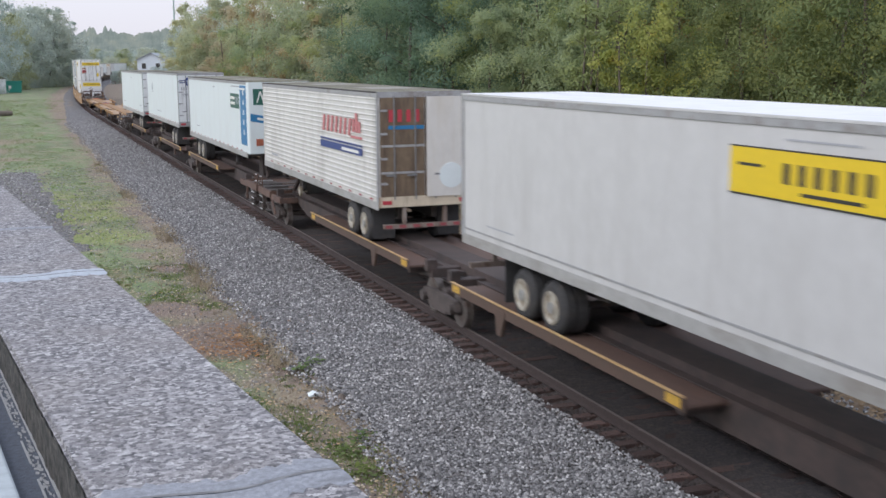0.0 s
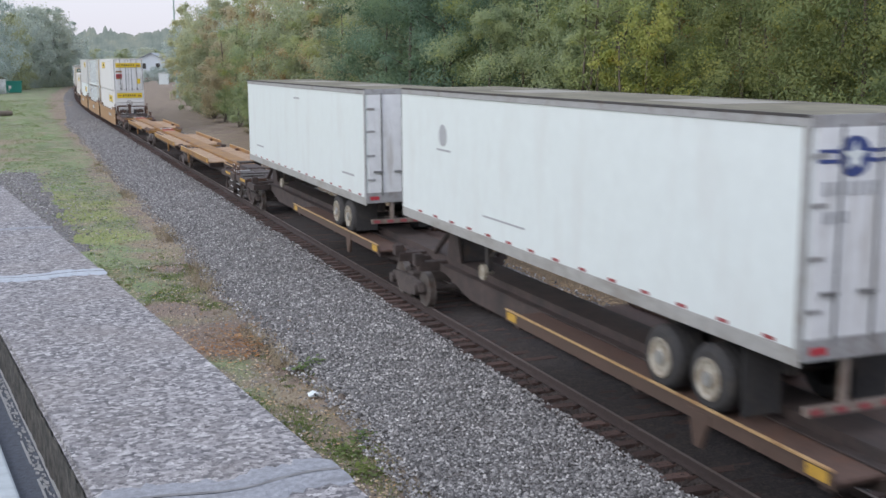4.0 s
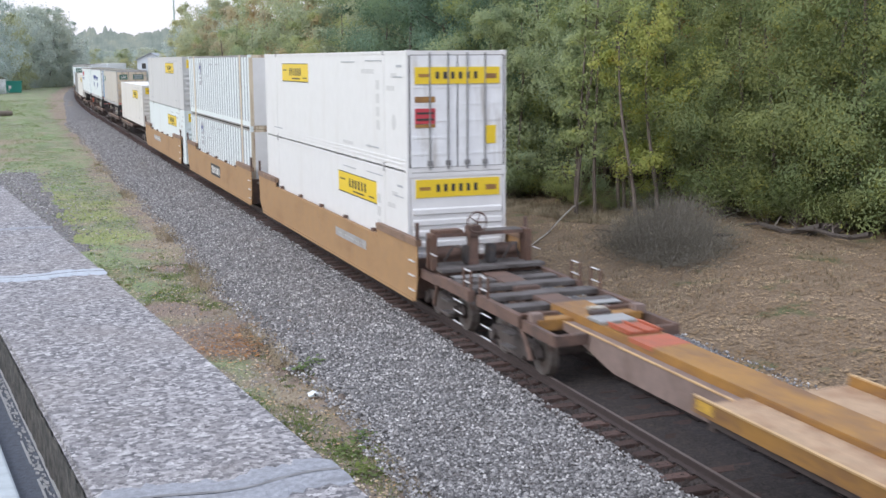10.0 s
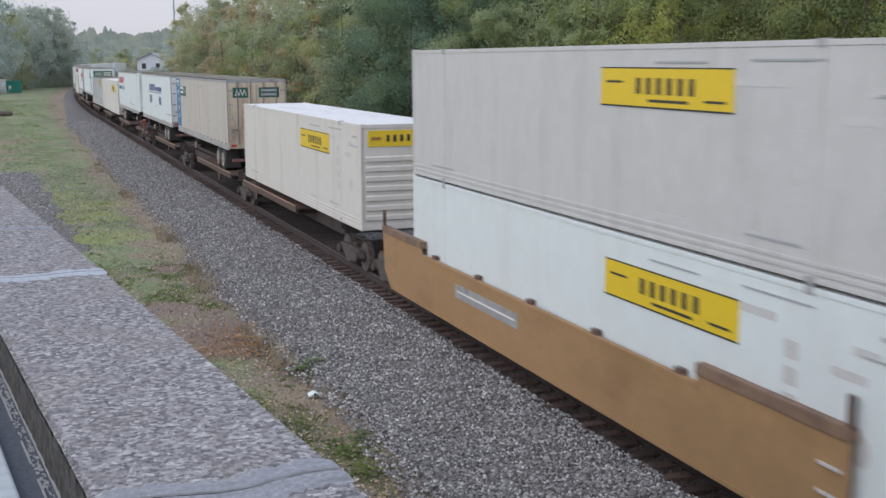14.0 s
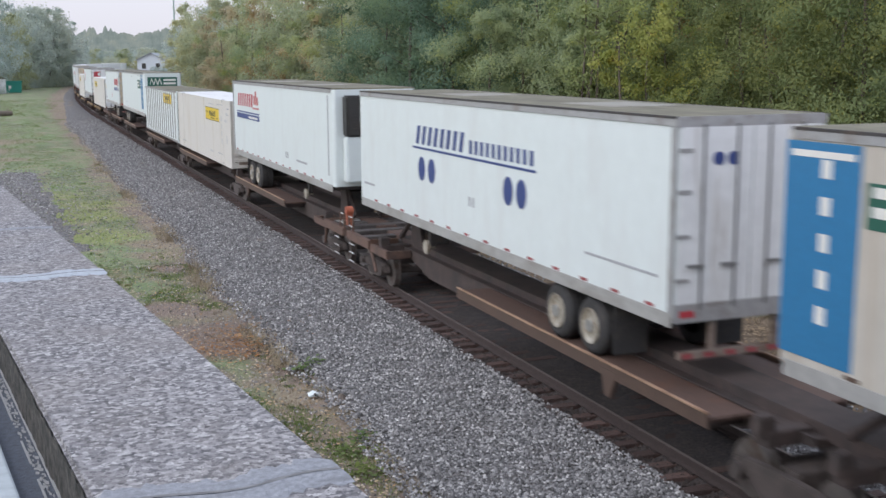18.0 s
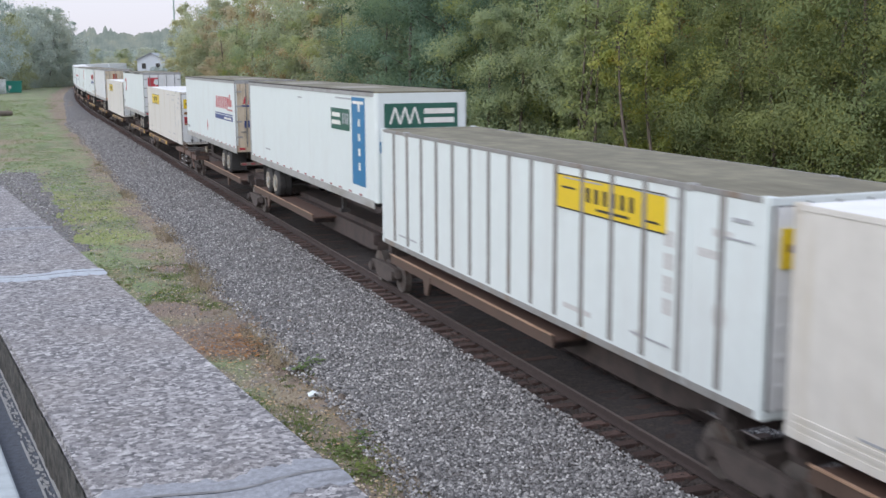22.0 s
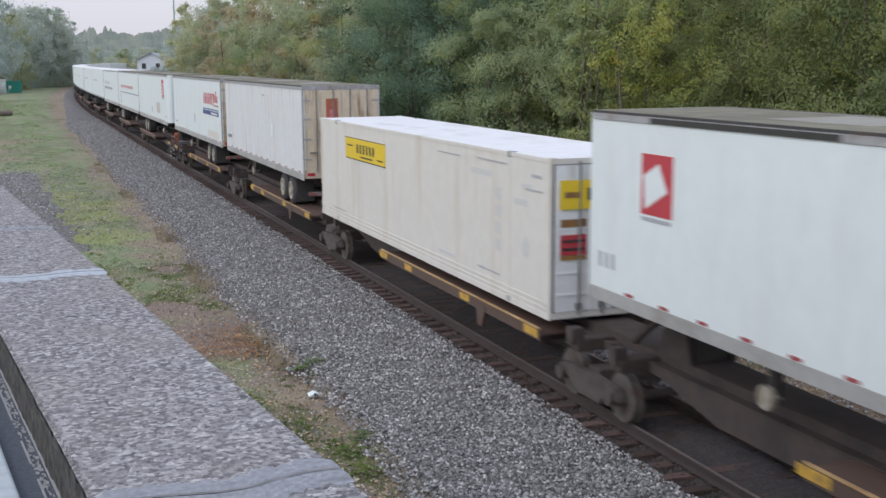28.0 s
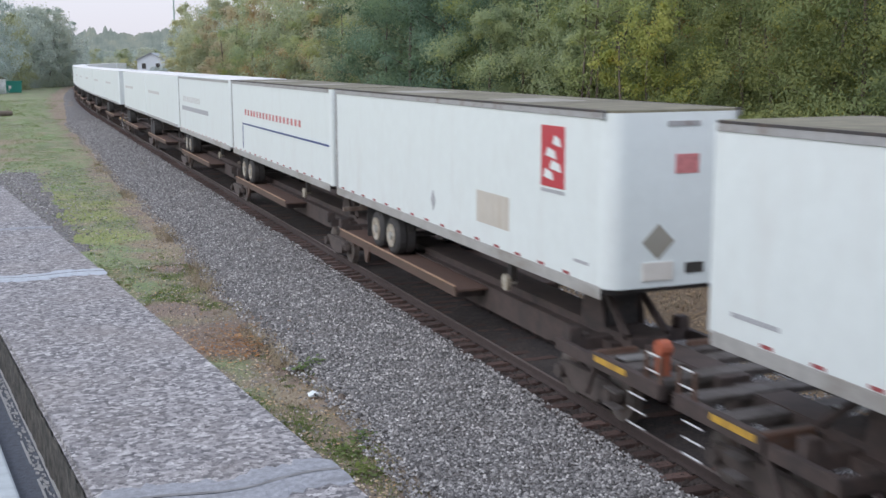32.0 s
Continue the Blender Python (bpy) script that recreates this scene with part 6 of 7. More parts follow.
_b, _fb = make_bogie(), make_far_bogie()
for i, s in enumerate(BOGIES):
    if s < 480:
        on_line(_b if i == 0 else copy_thing(_b, Matrix()), s + 0.4)
    else:
        on_line(copy_thing(_fb, Matrix()), s + 0.4)
on_line(_fb, 1001.0)
_e, _c = make_car_end(M["brown"], "brown open platform with yellow edges at a car's end"), make_coupler()
_e2 = make_car_end(M["well_brown"], "red-brown open platform at the end of a car", False)
_first = True
for i, s in enumerate(GAPS):
    worn = s in (40.8, 153.0, 269.9, 355.3)
    on_line(copy_thing(_e2 if worn else _e, Matrix()) if not (i == 1) else _e, s + 0.9)
    far_end = on_line(copy_thing(_e2 if worn else _e, Matrix()) if not (i == 0) else _e2, s + 3.4, True)
    if s in (269.9, 440.6):
        part("release_lever", Build().box(0.95, 1.12, 0.55, 0.75, 1.2, 1.66).round((0.65, 1.66), 0.14, 0.93, 1.14, "x", 12), M["orange"], far_end, "rusty orange release lever box", 0.02)
    on_line(_c if i == 0 else copy_thing(_c, Matrix()), s + 2.15)
on_line(copy_thing(_c, Matrix()), 216.9)

on_line(make_well_unit(17.9, "tan brown well car unit with brake gear on its end", (-4.9, -1.9, 0.98, 1.22), False, True), 167.35)
on_line(make_well_unit(17.0, "tan brown well car unit with a dark name plate", (-1.35, 1.1, 0.72, 1.26)), 186.3)
on_line(make_well_unit(17.2, "tan brown well car unit with a long grey plate", (0.4, 3.6, 0.98, 1.28), False), 206.0)


def tr(near, far, label, turned=False, **kw):
    L = far - near
    return on_line(make_trailer(L, label, **kw), (near + far) / 2, turned)


def ct(near, far, label, z0=1.36, **kw):
    L = far - near
    return on_line(make_container(L, label, z0, **kw), (near + far) / 2)


tr(5.6, 21.75, "pale grey box on a road chassis with a yellow side sign", True, paint="pale_grey", roof="white_roof", finish="smooth", tape=False, zf=2.36, zt=5.32, dress=dress_L0, gear=False, bogie_at=-4.57)
tr(27.6, 41.75, "ribbed aluminium trailer with red lettering and one brown door", paint="alu", door="brown_door", finish="ribs", dress=dress_L1, bogie_at=-4.97)
tr(44.7, 60.3, "white trailer with a blue panel and green railway signs", True, foot="plate", dress=dress_vermont, bogie_at=-4.70)
tr(64.4, 79.4, "white trailer with a round star emblem on its doors", zt=5.35, zf=2.45, dress=dress_L3, finish="smooth")
tr(82.3, 98.2, "plain white trailer with red reflector dashes", zt=5.25, dress=dress_plain, finish="smooth")
ct(159.4, 175.2, "white container with yellow signs, lower in a well car", 0.41, paint="box_white", dress=yellow_box((-5.42, -1.80, 0.45), "front"), doors=False)
ct(159.4, 175.2, "white container with yellow signs, stacked on another", 3.33, paint="box_white", dress=yellow_box((1.56, 5.11, 0.33), "full", red=True))
ct(178.3, 194.0, "grey-grooved white container, lower in a well car", 0.41, paint="white", finish="corrugated", dress=dress_B, roof="roof", doors="plain")
ct(178.3, 194.0, "grey-grooved white container, stacked on another", 3.33, paint="white", finish="corrugated", dress=dress_B, roof="roof", doors="plain")
ct(196.4, 212.6, "white container with yellow signs, lower in a well car", 0.41, paint="white", dress=yellow_box((-4.74, -1.16, 0.45), "front"), doors=False)
ct(196.4, 212.6, "pale grey container with yellow signs, stacked on another", 3.33, paint="pale_grey", dress=yellow_box((-4.45, -0.92, 0.35), "front"), doors=False)
ct(216.9, 233.2, "cream container with yellow signs on a spine car", 1.38, dress=yellow_box((-4.92, -1.36, 0.45), "front"), doors=False)
tr(236.8, 252.6, "dirty cream trailer with a blue front panel", paint="old_white", door="old_door", finish="seams", dress=dress_E, bogie_at=-5.40)
tr(255.0, 270.6, "white trailer with blue lettering and round blue marks", dress=dress_F, finish="smooth", bogie_at=-4.63)
tr(273.3, 289.0, "white refrigerated trailer with a black cooling unit", True, reefer=True, dress=dress_G, finish="smooth", bogie_at=-4.05)
ct(289.9, 306.0, "cream container with a yellow side sign on a spine car", 1.38, dress=yellow_box((-5.17, -1.48, 0.45), "front"), doors=False)
ct(306.5, 322.3, "white container with grey side posts and yellow signs", 1.38, finish="ribs", paint="white", roof="roof", dress=yellow_box((-5.53, -2.04, 0.22), "doors"))
tr(322.8, 339.2, "white trailer with a blue panel and green railway signs", True, foot="plate", dress=dress_vermont, finish="smooth", bogie_at=-4.78)
tr(342.2, 356.4, "white trailer with red lettering and a blue stripe", dress=dress_K, bogie_at=-4.10, door="old_door")
ct(358.8, 374.5, "cream container with yellow and red end signs", 1.38, dress=yellow_box((1.64, 5.26, 0.42), "doors", red=True))
tr(376.7, 391.7, "white trailer with a red square emblem", dress=dress_M, finish="smooth")
ct(393.1, 408.8, "pale container with yellow and red end signs", 1.38, dress=yellow_box((1.53, 5.13, 0.40), "doors", red=True))
tr(411.0, 425.1, "rust-streaked trailer with a tall red door sign", paint="rust_white", door="old_door", finish="seams", dress=dress_O, bogie_at=-4.25)
tr(426.1, 441.9, "white trailer with red lettering and a navy stripe", dress=dress_P, finish="smooth", bogie_at=-4.35, door="old_door")
tr(444.7, 460.7, "white trailer with a tall red emblem and rounded nose", True, round_front=0.35, dress=dress_Q, finish="smooth", bogie_at=-3.80)
tr(461.3, 477.1, "white trailer with red lettering over a thin dark line", True, dress=dress_R, finish="smooth")
tr(477.7, 493.2, "white trailer with grey lettering over a grey stripe", True, dress=dress_tail, finish="smooth", roof="white_roof")


def make_far_trailer(L, zf=2.3, zt=5.2):
    t = thing("semi_trailer", "white trailer with a pale roof and grey rails", "trailer", "trailers on the train")
    part("body", body_shell(L, zf, zt - 0.03, 0.12), M["white"], t)
    part("roof", body_shell(L - 0.06, zt - 0.03, zt + 0.01, 0.12), M["white_roof"], t)
    for sgn in (-1, 1):
        part("bottom_rail", Build().box(*sorted((sgn * 1.292, sgn * 1.31)), -L / 2, L / 2 - 0.15, zf - 0.02, zf + 0.13), M["rail"], t)
        part("landing_leg", Build().box(*sorted((sgn * 0.72, sgn * 0.86)), L / 2 - 3.3, L / 2 - 3.16, 1.5, zf), M["dark"], t)
        for y in (-L / 2 + 2.0, -L / 2 + 3.2):
            part("tyre", Build().round((y, 1.58), 0.5, sgn * 0.75, sgn * 1.24, "x", 16), M["tyre"], t)
    part("suspension", Build().box(-0.7, 0.7, -L / 2 + 1.2, -L / 2 + 4.0, 1.5, 2.3), M["dark"], t)
    plate(t, "name_bar", 0.5, 6.4, 3.90, 4.08, M["faint"], f=-1)
    return t


_far = make_far_trailer(15.7)
for i, (a, b) in enumerate(TAIL[3:]):
    on_line(_far if i == 0 else copy_thing(_far, Matrix()), (a + b) / 2, True)


# ---- trees and undergrowth ----
def leaf_material(name, dark, mid, light, glow=0.46, turn=(1, 1, 1)):
    """Leaves in three tones, mottled in clumps; turn tints the clumps that are changing colour."""
    m = bpy.data.materials.new(name)
    m.use_nodes = True
    nt = m.node_tree
    nt.nodes.remove(nt.nodes["Principled BSDF"])
    out = nt.nodes["Material Output"]
    ge = nt.nodes.new("ShaderNodeNewGeometry")
    c = ramp(nt, ge.outputs["Random Per Island"], [(0.0, tuple(0.15 * a + 0.85 * b for a, b in zip(dark, mid))), (0.5, mid), (0.985, tuple(0.15 * a + 0.85 * b for a, b in zip(light, mid))), (1.0, light)])
    oi = nt.nodes.new("ShaderNodeObjectInfo")
    tint = ramp(nt, oi.outputs["Random"], [(0, (0.86, 0.92, 0.92)), (0.5, (1, 1, 1)), (1, (1.25, 1.10, 0.84))])
    c = mixed(nt, 1.0, c, tint, "MULTIPLY")
    c = mixed(nt, ramp(nt, noise_of(nt, 0.9, 3), [(0.42, (0, 0, 0)), (0.62, (0.8, 0.8, 0.8))]), c, light)
    c = mixed(nt, ramp(nt, noise_of(nt, 0.55, 2, (1, 1, 1.4)), [(0.48, (0, 0, 0)), (0.66, (0.6, 0.6, 0.6))]), c, dark)
    warm = tuple(min(0.6, q * k) for q, k in zip(light, turn))
    c = mixed(nt, ramp(nt, noise_of(nt, 1.3, 4, (1, 1, 1.3)), [(0.54, (0, 0, 0)), (0.66, (0.75, 0.75, 0.75))]), c, warm)
    d, tr_, mx = nt.nodes.new("ShaderNodeBsdfPrincipled"), nt.nodes.new("ShaderNodeBsdfTranslucent"), nt.nodes.new("ShaderNodeMixShader")
    d.inputs["Roughness"].default_value = 0.8
    d.inputs["Specular IOR Level"].default_value = 0.06
    mx.inputs[0].default_value = glow
    nt.links.new(c, d.inputs["Base Color"])
    nt.links.new(c, tr_.inputs["Color"])
    nt.links.new(d.outputs[0], mx.inputs[1])
    nt.links.new(tr_.outputs[0], mx.inputs[2])
    nt.links.new(mx.outputs[0], out.inputs["Surface"])
    return m


LEAF = {
    "deep": leaf_material("deep_green_leaves", (0.115, 0.195, 0.148), (0.185, 0.282, 0.203), (0.262, 0.355, 0.245), 0.55),
    "mid": leaf_material("green_leaves", (0.205, 0.262, 0.15), (0.31, 0.375, 0.19), (0.405, 0.46, 0.215), 0.58, (1.14, 1.02, 0.65)),
    "olive": leaf_material("olive_autumn_leaves", (0.155, 0.195, 0.10), (0.255, 0.305, 0.145), (0.35, 0.395, 0.175), 0.55, (1.2, 1.0, 0.6)),
    "gold": leaf_material("yellowing_leaves", (0.26, 0.31, 0.10), (0.38, 0.415, 0.13), (0.50, 0.50, 0.17), 0.55, (1.15, 0.95, 0.7)),
    "brown": leaf_material("browning_leaves", (0.225, 0.185, 0.115), (0.37, 0.29, 0.16), (0.47, 0.35, 0.18), 0.5, (1.1, 0.75, 0.5)),
    # far trees: haze put into the leaf colour as a bluish pallor
    "grey": leaf_material("hazed_green_leaves", (0.39, 0.47, 0.445), (0.50, 0.57, 0.53), (0.57, 0.625, 0.57), 0.6, (1.06, 0.98, 0.84)),
    # thin and tawny: leaf colours lightened for haze along the farther wood
    "thin": leaf_material("hazed_yellow_green_leaves", (0.34, 0.38, 0.255), (0.44, 0.475, 0.315), (0.51, 0.54, 0.355), 0.6, (1.06, 0.97, 0.78)),
    "tawny": leaf_material("hazed_tawny_leaves", (0.36, 0.335, 0.235), (0.465, 0.425, 0.29), (0.53, 0.475, 0.325), 0.6, (1.05, 0.92, 0.75)),
    "pale": leaf_material("pale_green_leaves", (0.245, 0.305, 0.195), (0.365, 0.43, 0.255), (0.455, 0.51, 0.29), 0.58, (1.08, 1.0, 0.7)),
}
M["bark"] = material("grey_brown_bark", (0.185, 0.15, 0.125), 0.9, grain=6, vary=0.3, dirt=(0.10, 0.08, 0.065), dirt_at=(0.4, 0.65), dirt_scale=4, streak=(3, 3, 0.5), bump=0.6, bump_scale=20)
M["twig"] = material("dry_grey_twigs", (0.15, 0.125, 0.105), 0.9, grain=8, vary=0.3)
M["pale_leaf"] = leaf_material("bleached_leaves", (0.22, 0.16, 0.11), (0.38, 0.29, 0.20), (0.62, 0.54, 0.42), 0.1)
M["dead_leaf"] = leaf_material("fallen_leaves", (0.125, 0.083, 0.05), (0.26, 0.175, 0.10), (0.45, 0.335, 0.21), 0.1)


def leaf_mesh(name, centres, size, mat, rng, droop=0.3, slim=0.55, face=None):
    """Single leaves, a lozenge at each centre; face gives the way each one tends to look."""
    n = len(centres)
    nrm = rng.normal(size=(n, 3)) * 0.2 + np.array([0, 0, 0.55])
    nrm = nrm + (face if face is not None else np.array([0, 0, 1.0]))
    nrm /= np.linalg.norm(nrm, axis=1, keepdims=True)
    u = np.cross(nrm, rng.normal(size=(n, 3)))
    u[:, 2] -= droop
    u /= np.linalg.norm(u, axis=1, keepdims=True)
    side = np.cross(nrm, u)
    s = (size * (0.6 + 0.8 * rng.random(n)))[:, None]
    v = np.stack([centres - u * s * 0.5, centres + side * s * slim * 0.5, centres + u * s * 0.5, centres - side * s * slim * 0.5], 1).reshape(-1, 3)
    f = np.arange(n * 4).reshape(n, 4)
    me = bpy.data.meshes.new(name)
    me.from_pydata(v.tolist(), [], f.tolist())
    me.materials.append(mat)
    return me


def make_tree(seed, height, spread, leaves, size, leaf, low=0.12, trunks=1, label="", clumps=85):
    """A tapered trunk with limbs and a ragged crown of single leaves; its foot is at the origin."""
    rng = np.random.default_rng(seed)
    r = random.Random(seed)
    t = thing("tree", label, "tree", "trees of the wood")
    tb = Build()
    tips = []
    for k in range(trunks):
        lean = Vector((r.uniform(-0.12, 0.12), r.uniform(-0.12, 0.12), 1))
        off = Vector((r.uniform(-1, 1), r.uniform(-1, 1), 0)) * (0.5 if trunks > 1 else 0)
        rad = height * 0.0095 / (trunks ** 0.4)
        pts, rr = [], []
        for i in range(8):
            q = i / 7
            pts.append(tuple(off + lean * height * 0.85 * q + Vector((math.sin(q * 5 + seed) * 0.15, math.cos(q * 4 + seed) * 0.15, 0))))
            rr.append(rad * (1 - 0.85 * q) + 0.015)
        pts[0] = (pts[0][0], pts[0][1], -0.4)
        tb.tube(pts, rr, 7)
        for i in range(11):
            q = r.uniform(0.18, 0.92)
            base = Vector(pts[0]).lerp(Vector(pts[-1]), q)
            ang = r.uniform(0, 6.283)
            ln = spread * r.uniform(0.45, 0.95) * (1 - 0.45 * q)
            end = base + Vector((math.cos(ang) * ln, math.sin(ang) * ln, ln * r.uniform(0.1, 0.7)))
            midp = base.lerp(end, 0.5) + Vector((0, 0, -0.06 * ln))
            tb.tube([base, midp, end], [rad * 0.38 * (1 - q * 0.6), rad * 0.24 * (1 - q * 0.5), 0.01], 5)
            tips.append(end)
            tips.append(midp.lerp(end, 0.4))
            for j in range(2):
                e2 = midp + Vector((r.uniform(-1, 1), r.uniform(-1, 1), r.uniform(-0.2, 0.8))) * ln * 0.45
                tb.tube([midp, e2], [rad * 0.13, 0.006], 4)
                tips.append(e2)
    tr_ = part("trunk", tb, M["bark"], t)
    cs = [np.array(p) for p in tips]
    while len(cs) < clumps:
        z = height * (low + (1.02 - low) * rng.random())
        q = z / height
        wide = spread * (0.55 + 0.55 * math.sin(math.pi * min(1, max(0, 0.15 + 0.8 * q)))) * (0.75 + 0.5 * rng.random())
        a = rng.random() * 6.283
        rad = wide * math.sqrt(0.25 + 0.75 * rng.random())
        cs.append(np.array([math.cos(a) * rad, math.sin(a) * rad, z]))
    cs = np.array(cs[:max(clumps, len(tips))])
    w = 0.5 + rng.random(len(cs))
    pick = rng.choice(len(cs), leaves, p=w / w.sum())
    cr = (spread * 0.095 * (0.5 + 1.0 * rng.random(len(cs))))[pick][:, None]
    g = rng.normal(size=(leaves, 3)) * cr * np.array([1.05, 1.05, 0.8])
    c = cs[pick] + g
    c[:, 2] = np.maximum(c[:, 2], 0.15)
    out = c * np.array([1, 1, 0])
    out = 0.55 * out / (np.linalg.norm(out, axis=1, keepdims=True) + 0.3) + 0.5 * g / (cr + 0.05)
    cm = new("crown", leaf_mesh("crown", c, size, LEAF[leaf], rng, face=out))
    cm.parent = t
    return t


def make_shrub(seed, height, spread, leaves, size, leaf, label):
    rng = np.random.default_rng(seed)
    r = random.Random(seed)
    t = thing("shrub", label, "shrub", "shrubs at the edge of the wood")
    b = Build()
    cs = []
    for i in range(16):
        a, ln = r.uniform(0, 6.283), r.uniform(0.5, 1.0)
        e = Vector((math.cos(a) * spread * ln * 0.8, math.sin(a) * spread * ln * 0.8, height * r.uniform(0.4, 1.0)))
        b.tube([(0, 0, -0.1), e * 0.5 + Vector((0, 0, 0.15)), e], [0.035, 0.02, 0.006], 5)
        cs += [e, e * 0.7]
    part("stem", b, M["twig"], t)
    cs = np.array([tuple(p) for p in cs])
    c = cs[rng.integers(0, len(cs), leaves)] + rng.normal(size=(leaves, 3)) * spread * 0.2 * np.array([1, 1, 0.7])
    c[:, 2] = np.abs(c[:, 2]) + 0.04
    o = new("foliage", leaf_mesh("foliage", c, size, LEAF[leaf], rng))
    o.parent = t
    return t


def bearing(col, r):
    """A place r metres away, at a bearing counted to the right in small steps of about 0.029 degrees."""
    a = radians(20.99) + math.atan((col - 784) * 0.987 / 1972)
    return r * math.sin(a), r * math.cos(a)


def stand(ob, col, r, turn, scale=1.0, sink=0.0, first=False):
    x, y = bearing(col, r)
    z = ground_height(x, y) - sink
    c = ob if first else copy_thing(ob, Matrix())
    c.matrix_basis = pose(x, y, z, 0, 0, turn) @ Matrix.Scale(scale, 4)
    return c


def make_woods():
    kinds = {
        "deep": make_tree(11, 12, 3.6, 32000, 0.115, "deep", 0.06, 1, "tall dark green broadleaf tree at the wood's edge", 100),
        "mid": make_tree(12, 11, 3.2, 32000, 0.105, "mid", 0.10, 2, "green broadleaf tree with slender trunks", 95),
        "olive": make_tree(13, 11, 3.6, 46000, 0.086, "olive", 0.03, 1, "olive green tree turning in autumn", 130),
        "gold": make_tree(14, 9, 2.3, 7500, 0.12, "gold", 0.50, 1, "slender tree with yellow-green feathery leaves", 60),
        "brown": make_tree(15, 11, 3.2, 26000, 0.105, "brown", 0.12, 1, "tree with browning autumn leaves", 85),
        "pale": make_tree(16, 10, 3.0, 26000, 0.115, "pale", 0.08, 1, "pale green feathery tree", 85),
        "thin": make_tree(18, 11, 3.4, 14000, 0.21, "thin", 0.06, 1, "yellow-green tree farther along the wood, colour paled for haze", 95),
        "tawny": make_tree(19, 11, 3.3, 13000, 0.21, "tawny", 0.10, 1, "tawny autumn tree farther along the wood, colour paled for haze", 90),
    }
    rng = random.Random(77)
    used = set()

    def put(k, col, r, sc=1.0):
        stand(kinds[k], col, r, rng.uniform(0, 360), sc * rng.uniform(0.92, 1.1), 0.0, k not in used)
        used.add(k)

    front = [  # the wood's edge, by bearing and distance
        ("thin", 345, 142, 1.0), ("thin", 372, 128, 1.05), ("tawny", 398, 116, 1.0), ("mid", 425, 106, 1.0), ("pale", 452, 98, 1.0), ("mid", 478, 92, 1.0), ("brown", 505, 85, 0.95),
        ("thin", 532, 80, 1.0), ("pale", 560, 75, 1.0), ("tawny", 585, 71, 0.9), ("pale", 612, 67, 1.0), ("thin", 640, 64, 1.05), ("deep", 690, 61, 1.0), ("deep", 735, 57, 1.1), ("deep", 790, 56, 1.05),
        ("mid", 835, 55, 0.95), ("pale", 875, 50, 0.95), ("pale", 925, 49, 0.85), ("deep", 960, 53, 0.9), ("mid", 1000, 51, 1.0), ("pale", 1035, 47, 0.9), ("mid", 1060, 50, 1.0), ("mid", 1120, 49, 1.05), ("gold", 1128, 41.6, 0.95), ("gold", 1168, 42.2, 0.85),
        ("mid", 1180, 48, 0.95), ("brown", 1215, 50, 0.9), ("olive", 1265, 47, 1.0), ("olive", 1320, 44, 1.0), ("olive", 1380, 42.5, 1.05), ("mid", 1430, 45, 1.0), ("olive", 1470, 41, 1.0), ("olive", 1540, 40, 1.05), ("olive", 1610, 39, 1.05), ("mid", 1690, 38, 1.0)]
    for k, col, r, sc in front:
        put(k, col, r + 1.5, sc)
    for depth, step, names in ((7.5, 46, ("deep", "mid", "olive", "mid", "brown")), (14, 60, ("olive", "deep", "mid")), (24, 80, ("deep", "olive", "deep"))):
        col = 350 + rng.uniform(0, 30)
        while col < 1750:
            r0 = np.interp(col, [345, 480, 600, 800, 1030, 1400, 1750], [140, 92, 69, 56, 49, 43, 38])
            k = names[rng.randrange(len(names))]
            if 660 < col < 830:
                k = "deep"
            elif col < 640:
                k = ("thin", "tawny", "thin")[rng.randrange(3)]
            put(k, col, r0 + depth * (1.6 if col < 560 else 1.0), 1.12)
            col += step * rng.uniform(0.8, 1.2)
    bare = make_tree(17, 11, 2.0, 5000, 0.15, "mid", 0.42, 3, "group of slender pale trunks with leaves high up", 40)
    for i, (col, r) in enumerate(((1042, 44.5), (1120, 45.4))):
        stand(bare, col, r, 70 * i, 1.0, 0.0, i == 0)
    shrubs = [make_shrub(21, 1.5, 1.5, 3600, 0.12, "mid", "low green shrub under the trees"), make_shrub(22, 1.2, 1.4, 3000, 0.12, "olive", "low olive shrub under the trees"),
              make_shrub(23, 1.9, 1.6, 4200, 0.13, "pale", "pale green shrub under the trees")]
    seen = set()
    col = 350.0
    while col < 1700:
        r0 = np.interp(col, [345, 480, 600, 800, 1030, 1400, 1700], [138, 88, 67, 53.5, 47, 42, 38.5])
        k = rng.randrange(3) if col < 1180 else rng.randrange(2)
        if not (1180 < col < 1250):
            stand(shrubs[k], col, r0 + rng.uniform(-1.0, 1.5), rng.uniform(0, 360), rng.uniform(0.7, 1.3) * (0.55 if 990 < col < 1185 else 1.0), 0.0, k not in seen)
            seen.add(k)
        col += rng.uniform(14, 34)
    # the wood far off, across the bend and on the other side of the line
    # the paled leaf colours of these trees stand for haze
    fk = [make_tree(31, 15, 5.4, 15000, 0.42, "grey", 0.0, 1, "distant green tree across the bend, leaf colour paled for haze", 230), make_tree(32, 14, 5.4, 15000, 0.42, "grey", 0.0, 1, "distant tree across the bend, its leaves paled in colour for haze", 230),
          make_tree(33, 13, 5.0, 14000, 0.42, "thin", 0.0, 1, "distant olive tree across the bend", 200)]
    seen = set()

    def far(col, r, sc):
        k = rng.randrange(3)
        stand(fk[k], col, r, rng.uniform(0, 360), sc, 0.0, k not in seen)
        seen.add(k)

